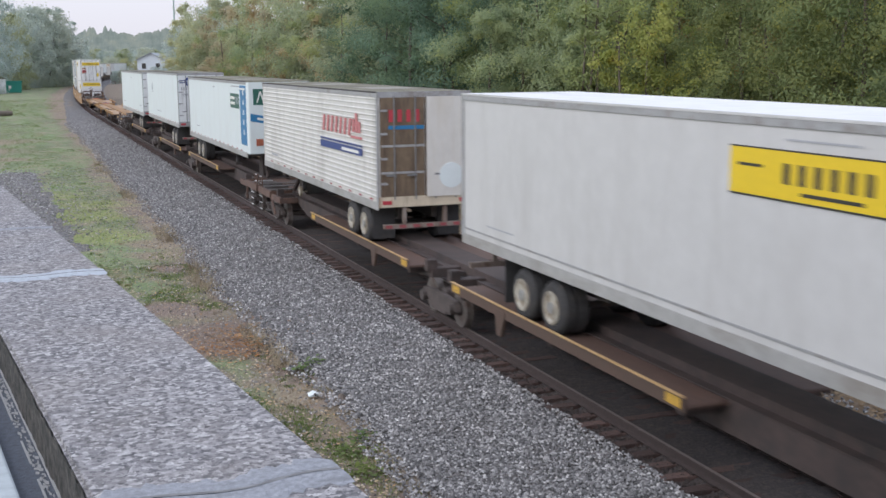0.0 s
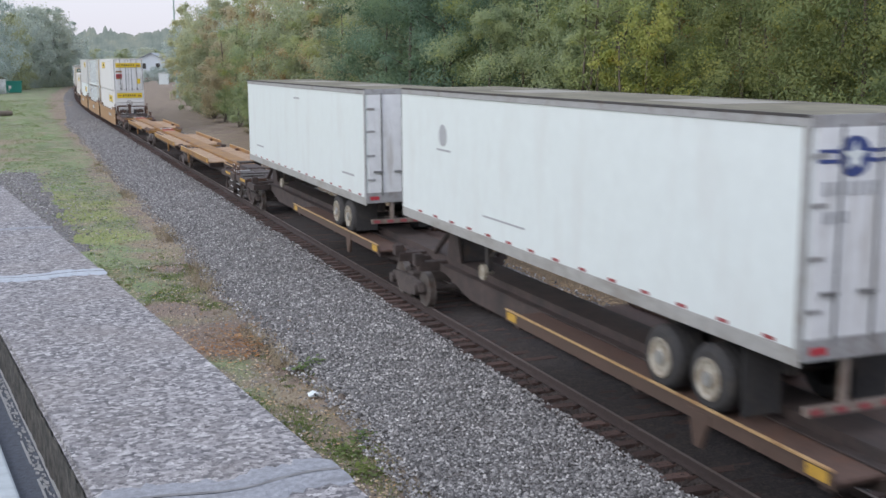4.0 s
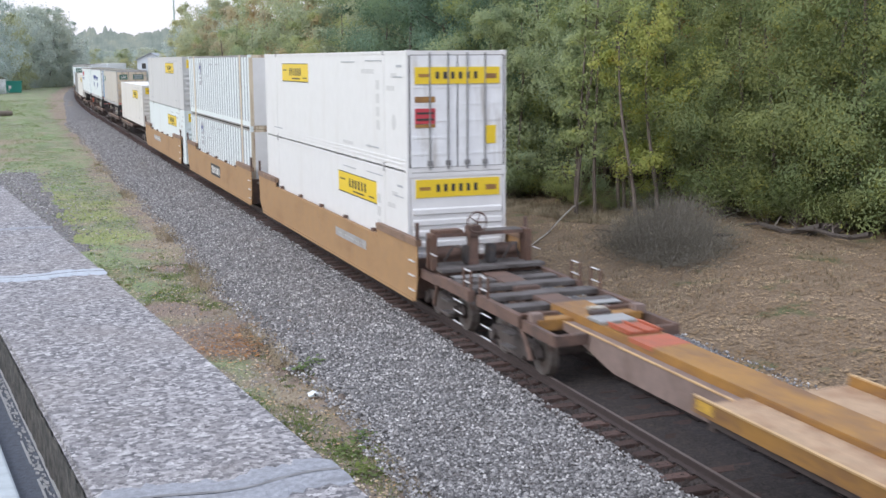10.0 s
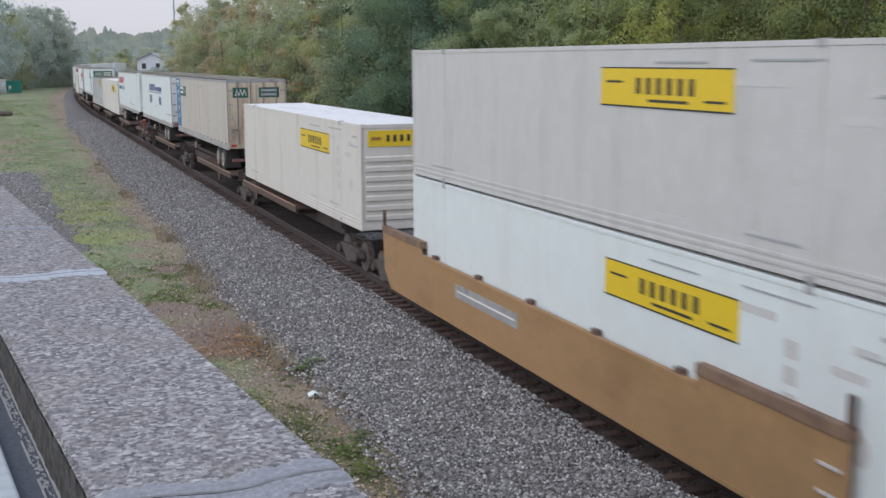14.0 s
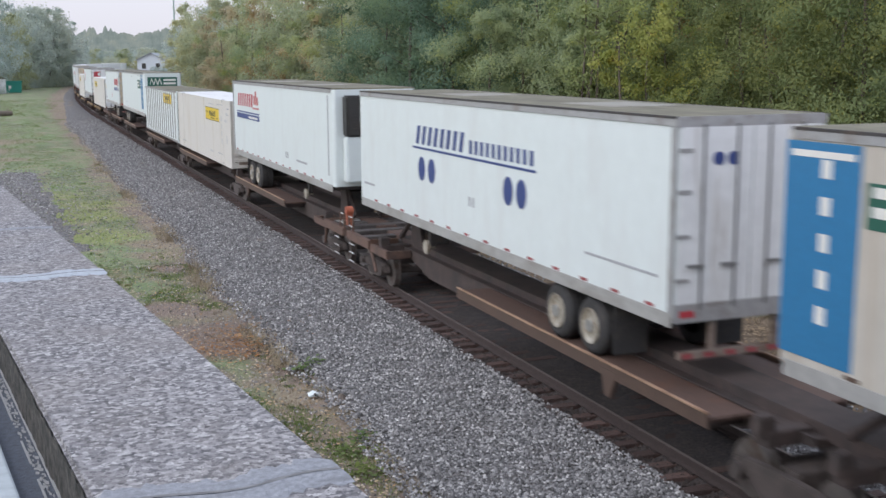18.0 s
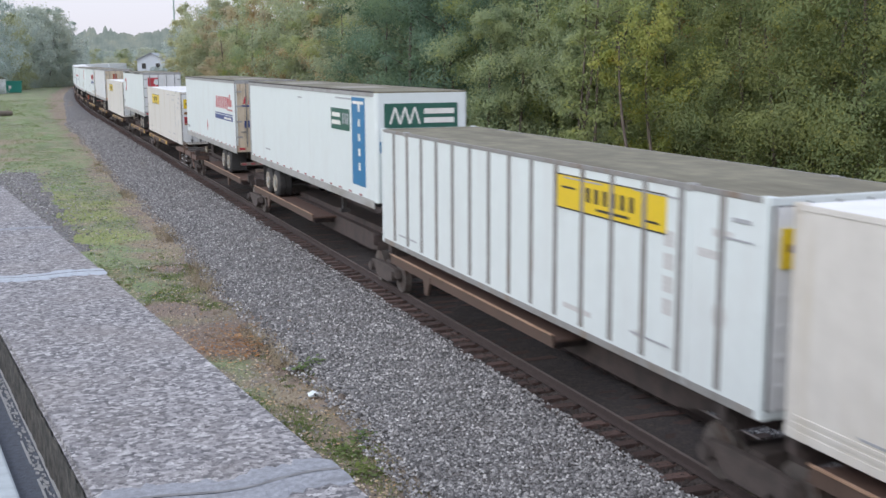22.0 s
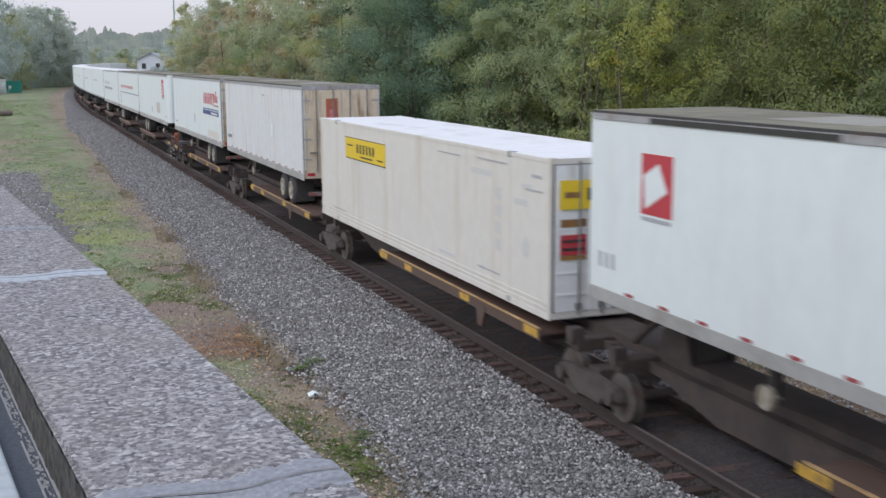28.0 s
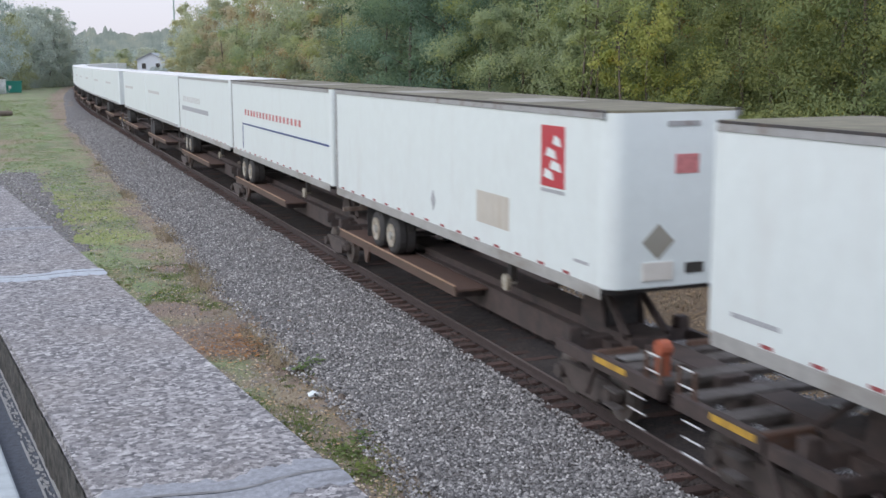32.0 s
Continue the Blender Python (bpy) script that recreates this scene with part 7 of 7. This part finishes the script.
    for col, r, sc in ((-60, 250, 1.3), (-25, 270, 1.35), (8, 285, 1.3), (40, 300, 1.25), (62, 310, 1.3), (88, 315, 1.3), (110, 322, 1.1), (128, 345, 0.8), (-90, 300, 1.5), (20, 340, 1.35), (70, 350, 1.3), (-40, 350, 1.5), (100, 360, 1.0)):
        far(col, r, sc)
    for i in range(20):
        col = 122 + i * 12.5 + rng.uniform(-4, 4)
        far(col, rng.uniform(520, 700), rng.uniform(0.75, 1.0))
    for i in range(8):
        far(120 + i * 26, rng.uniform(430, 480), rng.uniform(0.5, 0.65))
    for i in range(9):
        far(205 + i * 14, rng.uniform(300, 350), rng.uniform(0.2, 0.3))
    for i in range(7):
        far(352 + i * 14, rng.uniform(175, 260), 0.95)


def make_brush():
    """The heap of dry grey brush before the trees, and dead branches on the ground."""
    r = random.Random(5)
    x0, y0 = bearing(1205, 37.0)
    t = thing("dry_brush", "low heap of dry grey-olive leafless brush", "brush")
    olive = material("olive_grey_twigs", (0.16, 0.145, 0.115), 0.95, grain=8, vary=0.3)
    for k in range(8):
        b = Build()
        mx, my = r.gauss(0, 0.85), r.gauss(0, 1.1)
        for i in range(420):
            p = Vector((mx + r.gauss(0, 0.7), my + r.gauss(0, 0.8), 0))
            a = r.uniform(0, 6.283)
            h = r.uniform(0.15, 2.2) * max(0.15, 1 - p.length / 3.4)
            q = p + Vector((math.cos(a) * r.uniform(0.2, 0.7), math.sin(a) * r.uniform(0.2, 0.7), h))
            e = q + Vector((math.cos(a) * r.uniform(0.2, 0.9), math.sin(a) * r.uniform(0.2, 0.9), r.uniform(-0.5, 0.3)))
            b.tube([p, q, e], [0.006, 0.005, 0.0025], 3)
        part("thicket", b, olive, t)
    g = np.random.default_rng(6)
    c = np.abs(g.normal(size=(6000, 3))) * np.sign(g.normal(size=(6000, 3))) * np.array([1.15, 1.3, 0.75])
    c[:, 2] = np.abs(c[:, 2]) * np.clip(1.3 - np.hypot(c[:, 0], c[:, 1]) / 3, 0.1, 1) + 0.05
    o = new("dry_leaves", leaf_mesh("dry_leaves", c, 0.05, leaf_material("dry_brush_leaves", (0.11, 0.10, 0.065), (0.19, 0.175, 0.115), (0.29, 0.26, 0.17), 0.3), g))
    o.parent = t
    t.matrix_basis = pose(x0, y0, ground_height(x0, y0))
    M["pale_wood"], M["dark_wood"] = material("bleached_branch", (0.40, 0.365, 0.32), 0.8, grain=9, vary=0.2), material("damp_dark_branch", (0.075, 0.062, 0.052), 0.9, grain=9, vary=0.3)
    for i, (c0, r0, c1, r1, z, rad) in enumerate(((1040, 46, 920, 37.5, 0.35, 0.04), (1310, 37.5, 1060, 40.5, 0.25, 0.05), (1470, 38.5, 1330, 40.5, 0.3, 0.13), (1560, 36.5, 1400, 39.5, 0.5, 0.10), (1500, 39.5, 1440, 38.8, 0.3, 0.2))):
        a, b_ = bearing(c0, r0), bearing(c1, r1)
        za, zb = ground_height(*a), ground_height(*b_)
        bb = Build()
        pts = [Vector((a[0], a[1], za + z)).lerp(Vector((b_[0], b_[1], zb + 0.06)), q) + Vector((0, 0, 0.12 * math.sin(q * 7 + i))) for q in (0, 0.2, 0.4, 0.6, 0.8, 1)]
        bb.tube(pts, [rad, rad * 0.9, rad * 0.8, rad * 0.7, rad * 0.55, rad * 0.3], 6)
        lg = thing("fallen_branch", "pale fallen branch on leaf litter" if i == 0 else "dark fallen branch on leaf litter", "branch", "fallen branches")
        part("limb", bb, M["pale_wood"] if i == 0 else M["dark_wood"], lg)
        sb = Build()
        for q in (1, 2, 3, 4):
            d = Vector((r.uniform(-0.5, 0.5), r.uniform(-0.5, 0.5), r.uniform(0.05, 0.5)))
            sb.tube([pts[q], pts[q] + d], [rad * 0.35, 0.006], 4)
        part("side_twigs", sb, M["twig"], lg)


def make_litter():
    rng = np.random.default_rng(9)
    n = 62000
    x = 13.5 + 15 * rng.random(n)
    y = 14 + 62 * rng.random(n) ** 1.3
    z = np.array([ground_height(float(a), float(b)) + 0.07 * noise.noise((float(a) * 0.5, float(b) * 0.5, 0)) + 0.03 * noise.noise((float(a) * 2.1, float(b) * 2.1, 3)) for a, b in zip(x, y)])
    me = leaf_mesh("leaf_litter", np.stack([x, y, z + 0.03 + 0.05 * rng.random(n)], -1), 0.095, M["dead_leaf"], rng, 0.0, 0.7)
    tagged(new("leaf_litter", me), "dry brown fallen leaves on the ground", "leaf litter", kind="stuff")
    # russet leaves gathered beside the stones
    n = 700
    x = 4.6 + 0.75 * rng.normal(size=n)
    y = 25.7 + 1.0 * rng.normal(size=n) + 0.3 * (x - 4.6)
    z = np.array([ground_height(float(a), float(b)) for a, b in zip(x, y)])
    me = leaf_mesh("russet_leaves", np.stack([x, y, z + 0.05 + 0.05 * rng.random(n)], -1), 0.09, leaf_material("russet_leaves", (0.14, 0.075, 0.045), (0.28, 0.155, 0.085), (0.50, 0.34, 0.20), 0.1), rng, 0.0, 0.7)
    tagged(new("russet_leaves", me), "drift of russet fallen leaves", "leaf litter", kind="stuff")


def blades(name, xs, ys, mat, label, size, rng, per=4):
    n = len(xs)
    z = np.array([ground_height(float(a), float(b)) + 0.07 * noise.noise((float(a) * 0.5, float(b) * 0.5, 0)) for a, b in zip(xs, ys)])
    k = n * per
    x, y, z = (np.repeat(v, per) for v in (xs, ys, z))
    x = x + 0.05 * rng.normal(size=k)
    y = y + 0.05 * rng.normal(size=k)
    a = rng.random(k) * 6.283
    hgt = size * (0.4 + 0.8 * rng.random(k))
    w = 0.010 + 0.008 * rng.random(k)
    lx, ly = 0.8 * hgt * np.cos(a), 0.8 * hgt * np.sin(a)
    px, py = -np.sin(a) * w, np.cos(a) * w
    v = np.stack([np.stack([x - px, y - py, z - 0.02], -1), np.stack([x + px, y + py, z - 0.02], -1), np.stack([x + lx, y + ly, z + hgt], -1)], 1).reshape(-1, 3)
    me = bpy.data.meshes.new(name)
    me.from_pydata(v.tolist(), [], np.arange(k * 3).reshape(k, 3).tolist())
    me.materials.append(mat)
    tagged(new(name, me), label, "grass", kind="stuff")


def make_verge():
    rng = np.random.default_rng(4)
    n = 36000
    y = 13 + 200 * rng.random(n) ** 2.0
    e = np.array([line_point(float(v), edge_of_ballast(float(v)))[0] for v in y])
    x = e + 0.1 - 10 * rng.random(n)
    pn = np.array([noise.noise((float(a) * 0.45, float(b) * 0.2, 5)) + 0.22 * (float(c) - float(a)) - 0.40 - 0.9 * math.exp(-((float(a) - 4.2) ** 2 / 3.0 + (float(b) - 27.5) ** 2 / 9.0)) for a, b, c in zip(x, y, e)])
    green = leaf_material("grass_blades", (0.075, 0.12, 0.045), (0.14, 0.20, 0.07), (0.25, 0.30, 0.125), 0.35)
    straw = leaf_material("dry_grass_blades", (0.19, 0.15, 0.10), (0.30, 0.24, 0.165), (0.45, 0.38, 0.27), 0.3)
    lush, thin = pn > 0.0, (pn <= 0.0) & (rng.random(n) < 0.3)
    blades("verge_grass", x[lush], y[lush], green, "short green grass on the verge", 0.055, rng, 5)
    blades("dry_grass", x[thin], y[thin], straw, "thin dry grass on the verge", 0.08, rng, 4)
    # thicker mixed tufts close to the wall
    n = 15000
    y5 = 13 + 24 * rng.random(n)
    x5 = np.array([TX + edge_of_ballast(float(v)) for v in y5]) + 0.15 - 3.4 * rng.random(n)
    pn5 = np.array([noise.noise((float(a) * 0.8, float(b) * 0.55, 8)) + 0.4 * noise.noise((float(a) * 3, float(b) * 3, 8)) - 1.1 * math.exp(-((float(a) - 4.2) ** 2 / 2.5 + (float(b) - 27.0) ** 2 / 7.0)) for a, b in zip(x5, y5)])
    blades("near_grass", x5[pn5 > 0.0], y5[pn5 > 0.0], green, "patchy green grass beside the wall", 0.045, rng, 5)
    dry = (pn5 <= 0.0) & (pn5 > -0.25) & (rng.random(n) < 0.4)
    blades("near_dry_grass", x5[dry], y5[dry], straw, "patchy dry grass beside the wall", 0.05, rng, 3)
    # dry undergrowth along the foot of the wood
    n = 5200
    c6 = 430 + 780 * rng.random(n)
    r6 = np.interp(c6, [345, 480, 600, 800, 1030, 1210], [134, 86, 65, 51.5, 45, 42.5]) - 2.2 + 3.4 * rng.random(n)
    p6 = np.array([bearing(float(a), float(b)) for a, b in zip(c6, r6)])
    blades("wood_edge_grass", p6[:, 0], p6[:, 1], straw, "tawny dry undergrowth along the foot of the wood", 0.2, rng, 4)
    # loose pebbles on the earth
    pb = Build()
    rr = random.Random(31)
    for i in range(7000):
        yy = 13.5 + 60 * rr.random() ** 1.6
        xx = TX + edge_of_ballast(yy) + 0.3 - 3.6 * rr.random() ** 1.3
        q, z = rr.uniform(0.012, 0.032), ground_height(xx, yy) + 0.03
        pb.add([(xx - q, yy, z), (xx + q, yy - q * 0.5, z), (xx, yy + q, z), (xx + q * 0.1, yy, z + q * 1.2)], [(0, 1, 3), (1, 2, 3), (2, 0, 3), (0, 2, 1)])
    tagged(new("verge_pebbles", pb.mesh("verge_pebbles", bpy.data.materials["crushed_stone"])), "loose grey pebbles strewn over the verge", "stones", kind="stuff")
    # pale pebbles and leaves scattered on the bare earth
    n = 7000
    y4 = 14 + 75 * rng.random(n) ** 1.5
    x4 = np.array([TX + edge_of_ballast(float(v)) for v in y4]) - 4.2 * rng.random(n)
    z4 = np.array([ground_height(float(a), float(b)) for a, b in zip(x4, y4)])
    me = leaf_mesh("scattered_leaves", np.stack([x4, y4, z4 + 0.04 + 0.04 * rng.random(n)], -1), 0.065, M["pale_leaf"], rng, 0.0, 0.75)
    tagged(new("scattered_leaves", me), "pale scattered leaves and chips on the verge", "leaf litter", kind="stuff")
    n = 2200
    y2 = 16 + 60 * rng.random(n) ** 1.3
    x2 = np.array([TX + edge_of_ballast(float(v)) for v in y2]) - 0.25 * np.abs(rng.normal(size=n))
    k2 = np.array([noise.noise((float(b) * 0.22, 2.0, 7)) > 0.05 for b in y2])
    blades("tall_dry_grass", x2[k2], y2[k2], straw, "tall dry weeds at the edge of the stones", 0.26, rng, 4)
    n = 6000
    y3 = 14 + 60 * rng.random(n) ** 1.2
    x3 = TX + 4.8 + 9 * rng.random(n)
    k3 = np.array([noise.noise((float(a) * 0.4, float(b) * 0.4, 1)) > 0.12 for a, b in zip(x3, y3)])
    blades("far_side_grass", x3[k3], y3[k3], straw, "thin dry grass beyond the line", 0.16, rng, 4)
    # broad-leaved weeds
    r = np.random.default_rng(8)
    for i, (px, py) in enumerate(((5.35, 18.0), (4.95, 17.4), (5.45, 22.6), (5.75, 22.9), (5.0, 16.5))):
        w = thing("weed", "bright green broad-leaved weed beside the stones", "weed", "weeds")
        c = np.array([0, 0, 0.10]) + r.normal(size=(60, 3)) * np.array([0.13, 0.13, 0.05])
        o = new("leaves", leaf_mesh("leaves", c, 0.11, leaf_material("weed_leaves", (0.09, 0.13, 0.05), (0.16, 0.22, 0.085), (0.27, 0.34, 0.15)), r, 0.1, 0.6))
        o.parent = w
        b = Build()
        for k in range(6):
            q = c[k * 9]
            b.tube([(0, 0, -0.05), tuple(q)], [0.006, 0.003], 4)
        part("stalks", b, M["twig"], w)
        w.matrix_basis = pose(px, py, ground_height(px, py) + 0.02)


def make_backdrop():
    """The wooded ridge that closes the view, far behind everything; its haze is painted and glows."""
    m = bpy.data.materials.new("glowing_haze_tones")
    m.use_nodes = True
    nt = m.node_tree
    b = nt.nodes["Principled BSDF"]
    # haze lies in these colours, and the ridge emits them itself
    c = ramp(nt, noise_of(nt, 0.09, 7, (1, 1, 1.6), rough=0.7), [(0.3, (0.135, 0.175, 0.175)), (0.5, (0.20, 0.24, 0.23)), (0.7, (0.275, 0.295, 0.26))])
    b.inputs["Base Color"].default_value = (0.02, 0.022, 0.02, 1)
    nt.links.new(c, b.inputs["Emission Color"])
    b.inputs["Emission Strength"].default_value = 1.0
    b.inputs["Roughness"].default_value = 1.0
    vs, fs = [], []
    rng = random.Random(19)
    crowns, at = [], -420.0     # bearing, half width and height of each treetop on the skyline
    while at < 720:
        crowns.append((at, rng.uniform(6, 20), rng.uniform(2.0, 8.5)))
        at += rng.uniform(4, 11)
    n = 1400
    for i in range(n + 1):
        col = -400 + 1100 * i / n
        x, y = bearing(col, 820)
        h = 21 + 3 * noise.noise((col * 0.012, 1, 0)) + (5 if col < 60 else 0)
        h += max(tall * max(0.0, 1 - abs((col - at) / wide) ** 1.6) for at, wide, tall in crowns) + 1.1 * noise.noise((col * 0.3, 9, 0)) + 0.7 * noise.noise((col * 1.3, 2, 0))
        for q in range(9):
            k = q / 8
            vs.append((x * (1 - 0.03 * (1 - k)), y * (1 - 0.03 * (1 - k)) + 3 * noise.noise((col * 0.1, q * 1.3, 4)), -2 + (h + 2) * k))
    for i in range(n):
        for q in range(8):
            a = 9 * i + q
            fs.append((a, a + 9, a + 10, a + 1))
    tagged(new("backdrop", Build().add(vs, fs).mesh("backdrop", m)), "wooded ridge far behind the bend, glowing in painted haze tones", "ridge", kind="structure")


def make_distance():
    # house beyond the bend
    x, y = bearing(276, 420)
    h = thing("house", "white house with a grey gable roof", "house")
    part("wall", Build().box(-4.2, 4.2, -3.5, 3.5, -1, 5.2).prism([(-4.2, 5.2), (4.2, 5.2), (0, 7.0)], -3.5, 3.5, "y"), material("white_siding", (0.50, 0.55, 0.585), 0.6, grain=3, vary=0.06), h)
    rm = material("grey_shingles", (0.30, 0.33, 0.35), 0.8, grain=5, vary=0.15)
    for sgn in (-1, 1):
        vs = [(sgn * 4.7, -4, 5.0), (0, -4, 7.12), (0, 4, 7.12), (sgn * 4.7, 4, 5.0)]
        part("roof_slope", Build().add(vs + [(a, b, c + 0.2) for a, b, c in vs], [(0, 1, 2, 3), (4, 5, 6, 7), (0, 1, 5, 4), (1, 2, 6, 5), (2, 3, 7, 6), (3, 0, 4, 7)]), rm, h)
    for a in (-2.2, 2.0):
        w = part("window", Build().box(a - 0.6, a + 0.6, -3.56, -3.5, 2.6, 4.2), M["black"], h, "dark window pane")
        part("frame", Build().box(a - 0.72, a + 0.72, -3.55, -3.5, 4.2, 4.32), M["white"], w)
    h.matrix_basis = pose(x, y, ground_height(x, y), 0, 0, -24) @ Matrix.Scale(1.2, 4)
    x, y = bearing(291, 292)
    s_ = thing("shed", "small pale shed with a low roof", "shed")
    part("wall", Build().box(-1.8, 1.8, -1.5, 1.5, -0.3, 4.3), M["white"], s_)
    part("roof", Build().prism([(-2.1, 4.3), (2.1, 4.9), (2.1, 5.1), (-2.1, 4.5)], -1.8, 1.8, "y"), M["white_roof"], s_)
    s_.matrix_basis = pose(x, y, ground_height(x, y), 0, 0, -15) @ Matrix.Scale(0.62, 4)
    # green waste container, pale hut
    x, y = bearing(23, 258)
    d = thing("waste_container", "teal green steel waste container on the grass", "container")
    teal = material("teal_paint", (0.02, 0.26, 0.20), 0.5, grain=5, vary=0.1)
    part("bin", Build().prism([(-1.6, 0), (1.6, 0), (1.75, 2.3), (-1.75, 2.3)], -1.2, 1.2, "y"), teal, d)
    part("rim", Build().box(-1.85, 1.85, -1.3, -1.18, 2.2, 2.45).box(-1.85, 1.85, 1.18, 1.3, 2.2, 2.45), teal, d)
    part("label", Build().box(-0.9, -0.4, -1.26, -1.2, 0.9, 1.5), M["skylight"], d, "small pale label")
    for a in (-1.1, 0.0, 1.1):
        part("rib", Build().box(a - 0.06, a + 0.06, -1.28, -1.2, 0.1, 2.2), teal, d)
    d.matrix_basis = pose(x, y, ground_height(x, y))
    x, y = bearing(-8, 252)
    hut = thing("hut", "pale grey hut beside the waste container", "hut")
    part("wall", Build().box(-2, 2, -1.5, 1.5, 0, 3.0), M["white_roof"], hut)
    part("roof", Build().prism([(-2.2, 3.0), (2.2, 3.0), (0, 3.8)], -1.7, 1.7, "y"), M["roof"], hut)
    hut.matrix_basis = pose(x, y, ground_height(x, y))
    # log on the grass
    x, y = bearing(4, 147)
    lg = thing("log", "dark log lying on the grass", "log")
    part("stem", Build().round((0, 0.35), 0.32, -0.9, 0.9, "x", 12), M["bark"], lg)
    part("stub", Build().tube([(0.3, 0, 0.5), (0.5, 0.1, 0.9)], [0.1, 0.06], 6), M["bark"], lg)
    lg.matrix_basis = pose(x, y, ground_height(x, y) - 0.03, 0, 0, 15)
    # tall pole beyond the wood
    x, y = bearing(314, 185)
    p = thing("steel_pole", "tall slim pale green steel pole", "pole")
    pm = material("pale_green_steel", (0.30, 0.40, 0.38), 0.5, 0.2, grain=4, vary=0.08)
    part("shaft", Build().round((0, 0), 0.16, -0.5, 19, "z", 12, 0.11), pm, p)
    part("base_flange", Build().round((0, 0), 0.3, 0, 0.12, "z", 12), pm, p)
    p.matrix_basis = pose(x, y, ground_height(x, y))
    # litter near the wall: a scrap of paper, a clod
    sc = thing("paper_scrap", "crumpled white paper scrap on the grass", "litter")
    part("sheet", Build().add([(-0.12, -0.08, 0.02), (0.1, -0.1, 0.05), (0.13, 0.07, 0.02), (-0.02, 0.02, 0.10), (-0.11, 0.09, 0.03), (-0.12, -0.08, 0), (0.1, -0.1, 0), (0.13, 0.07, 0), (-0.02, 0.02, 0.02), (-0.11, 0.09, 0)],
                              [(0, 1, 3), (1, 2, 3), (2, 4, 3), (4, 0, 3), (5, 6, 8), (6, 7, 8), (7, 9, 8), (9, 5, 8)]), M["white"], sc)
    sc.matrix_basis = pose(5.25, 20.9, ground_height(5.25, 20.9) + 0.06)
    cl = thing("clod", "dark clod of earth beside the stones", "clod")
    part("lump", Build().round((0, 0), 0.13, 0, 0.12, "z", 7, 0.05), M["bark"], cl, bevel=0.02)
    cl.matrix_basis = pose(5.65, 20.3, ground_height(5.65, 20.3) + 0.05)


def make_gravel():
    vs, fs = [], []
    n, m_ = 60, 60
    inside = lambda x, y: x < 1.75 - 0.035 * (y - 58) + 0.5 * noise.noise((y * 0.35, 3, 1)) + 0.5 * noise.noise((y * 1.3, x, 5)) and y < 71.5 + 1.2 * noise.noise((x * 0.3, 7, 2)) + noise.noise((x * 1.5, y, 2))
    for j in range(m_ + 1):
        for i in range(n + 1):
            x, y = -9 + 11.6 * i / n, 40 + 36 * j / m_
            k = 0 < i < n and 0 < j < m_ and inside(x + 0.2, y + 0.4) and inside(x - 0.2, y - 0.4)
            vs.append((x, y, ground_height(x, y) + 0.07 * noise.noise((x * 0.5, y * 0.5, 0)) + 0.03 * noise.noise((x * 2.1, y * 2.1, 3)) + (0.03 + 0.02 * noise.noise((x * 2, y * 2, 1)) if k else -0.08)))
    for j in range(m_):
        for i in range(n):
            a = j * (n + 1) + i
            fs.append((a, a + 1, a + n + 2, a + n + 1))
    tagged(new("gravel_patch", Build().add(vs, fs).mesh("gravel_patch", bpy.data.materials["grey_ballast"])), "patch of grey gravel on the verge", "gravel", kind="structure")
    rng = random.Random(12)
    b = Build()
    for i in range(9000):
        x, y = rng.uniform(-7, 3.4), rng.uniform(44, 73)
        if inside(x + rng.gauss(0, 0.9), y + rng.gauss(0, 1.6)):
            q = rng.uniform(0.02, 0.055)
            z = ground_height(x, y) + (0.10 if inside(x, y) else 0.03)
            b.add([(x - q, y, z), (x + q, y - q * 0.4, z), (x, y + q, z), (x + q * 0.2, y + q * 0.2, z + q)], [(0, 1, 3), (1, 2, 3), (2, 0, 3), (0, 2, 1)])
    tagged(new("gravel_stones", b.mesh("gravel_stones", bpy.data.materials["crushed_stone"])), "loose stones on the gravel patch", "stones", kind="stuff")


make_gravel()
make_woods()
make_brush()
make_litter()
make_verge()
make_backdrop()
make_distance()


def motions():
    """The whole train rolls towards and past the camera at a steady speed."""
    for ob, s, turned in TRAIN:
        times = [0.0, 32.0] if s <= BEND else [2.0 * i for i in range(17)]
        walk(ob, [(t, line_pose(s - SPEED * t, 0.0, turned)) for t in times])


motions()
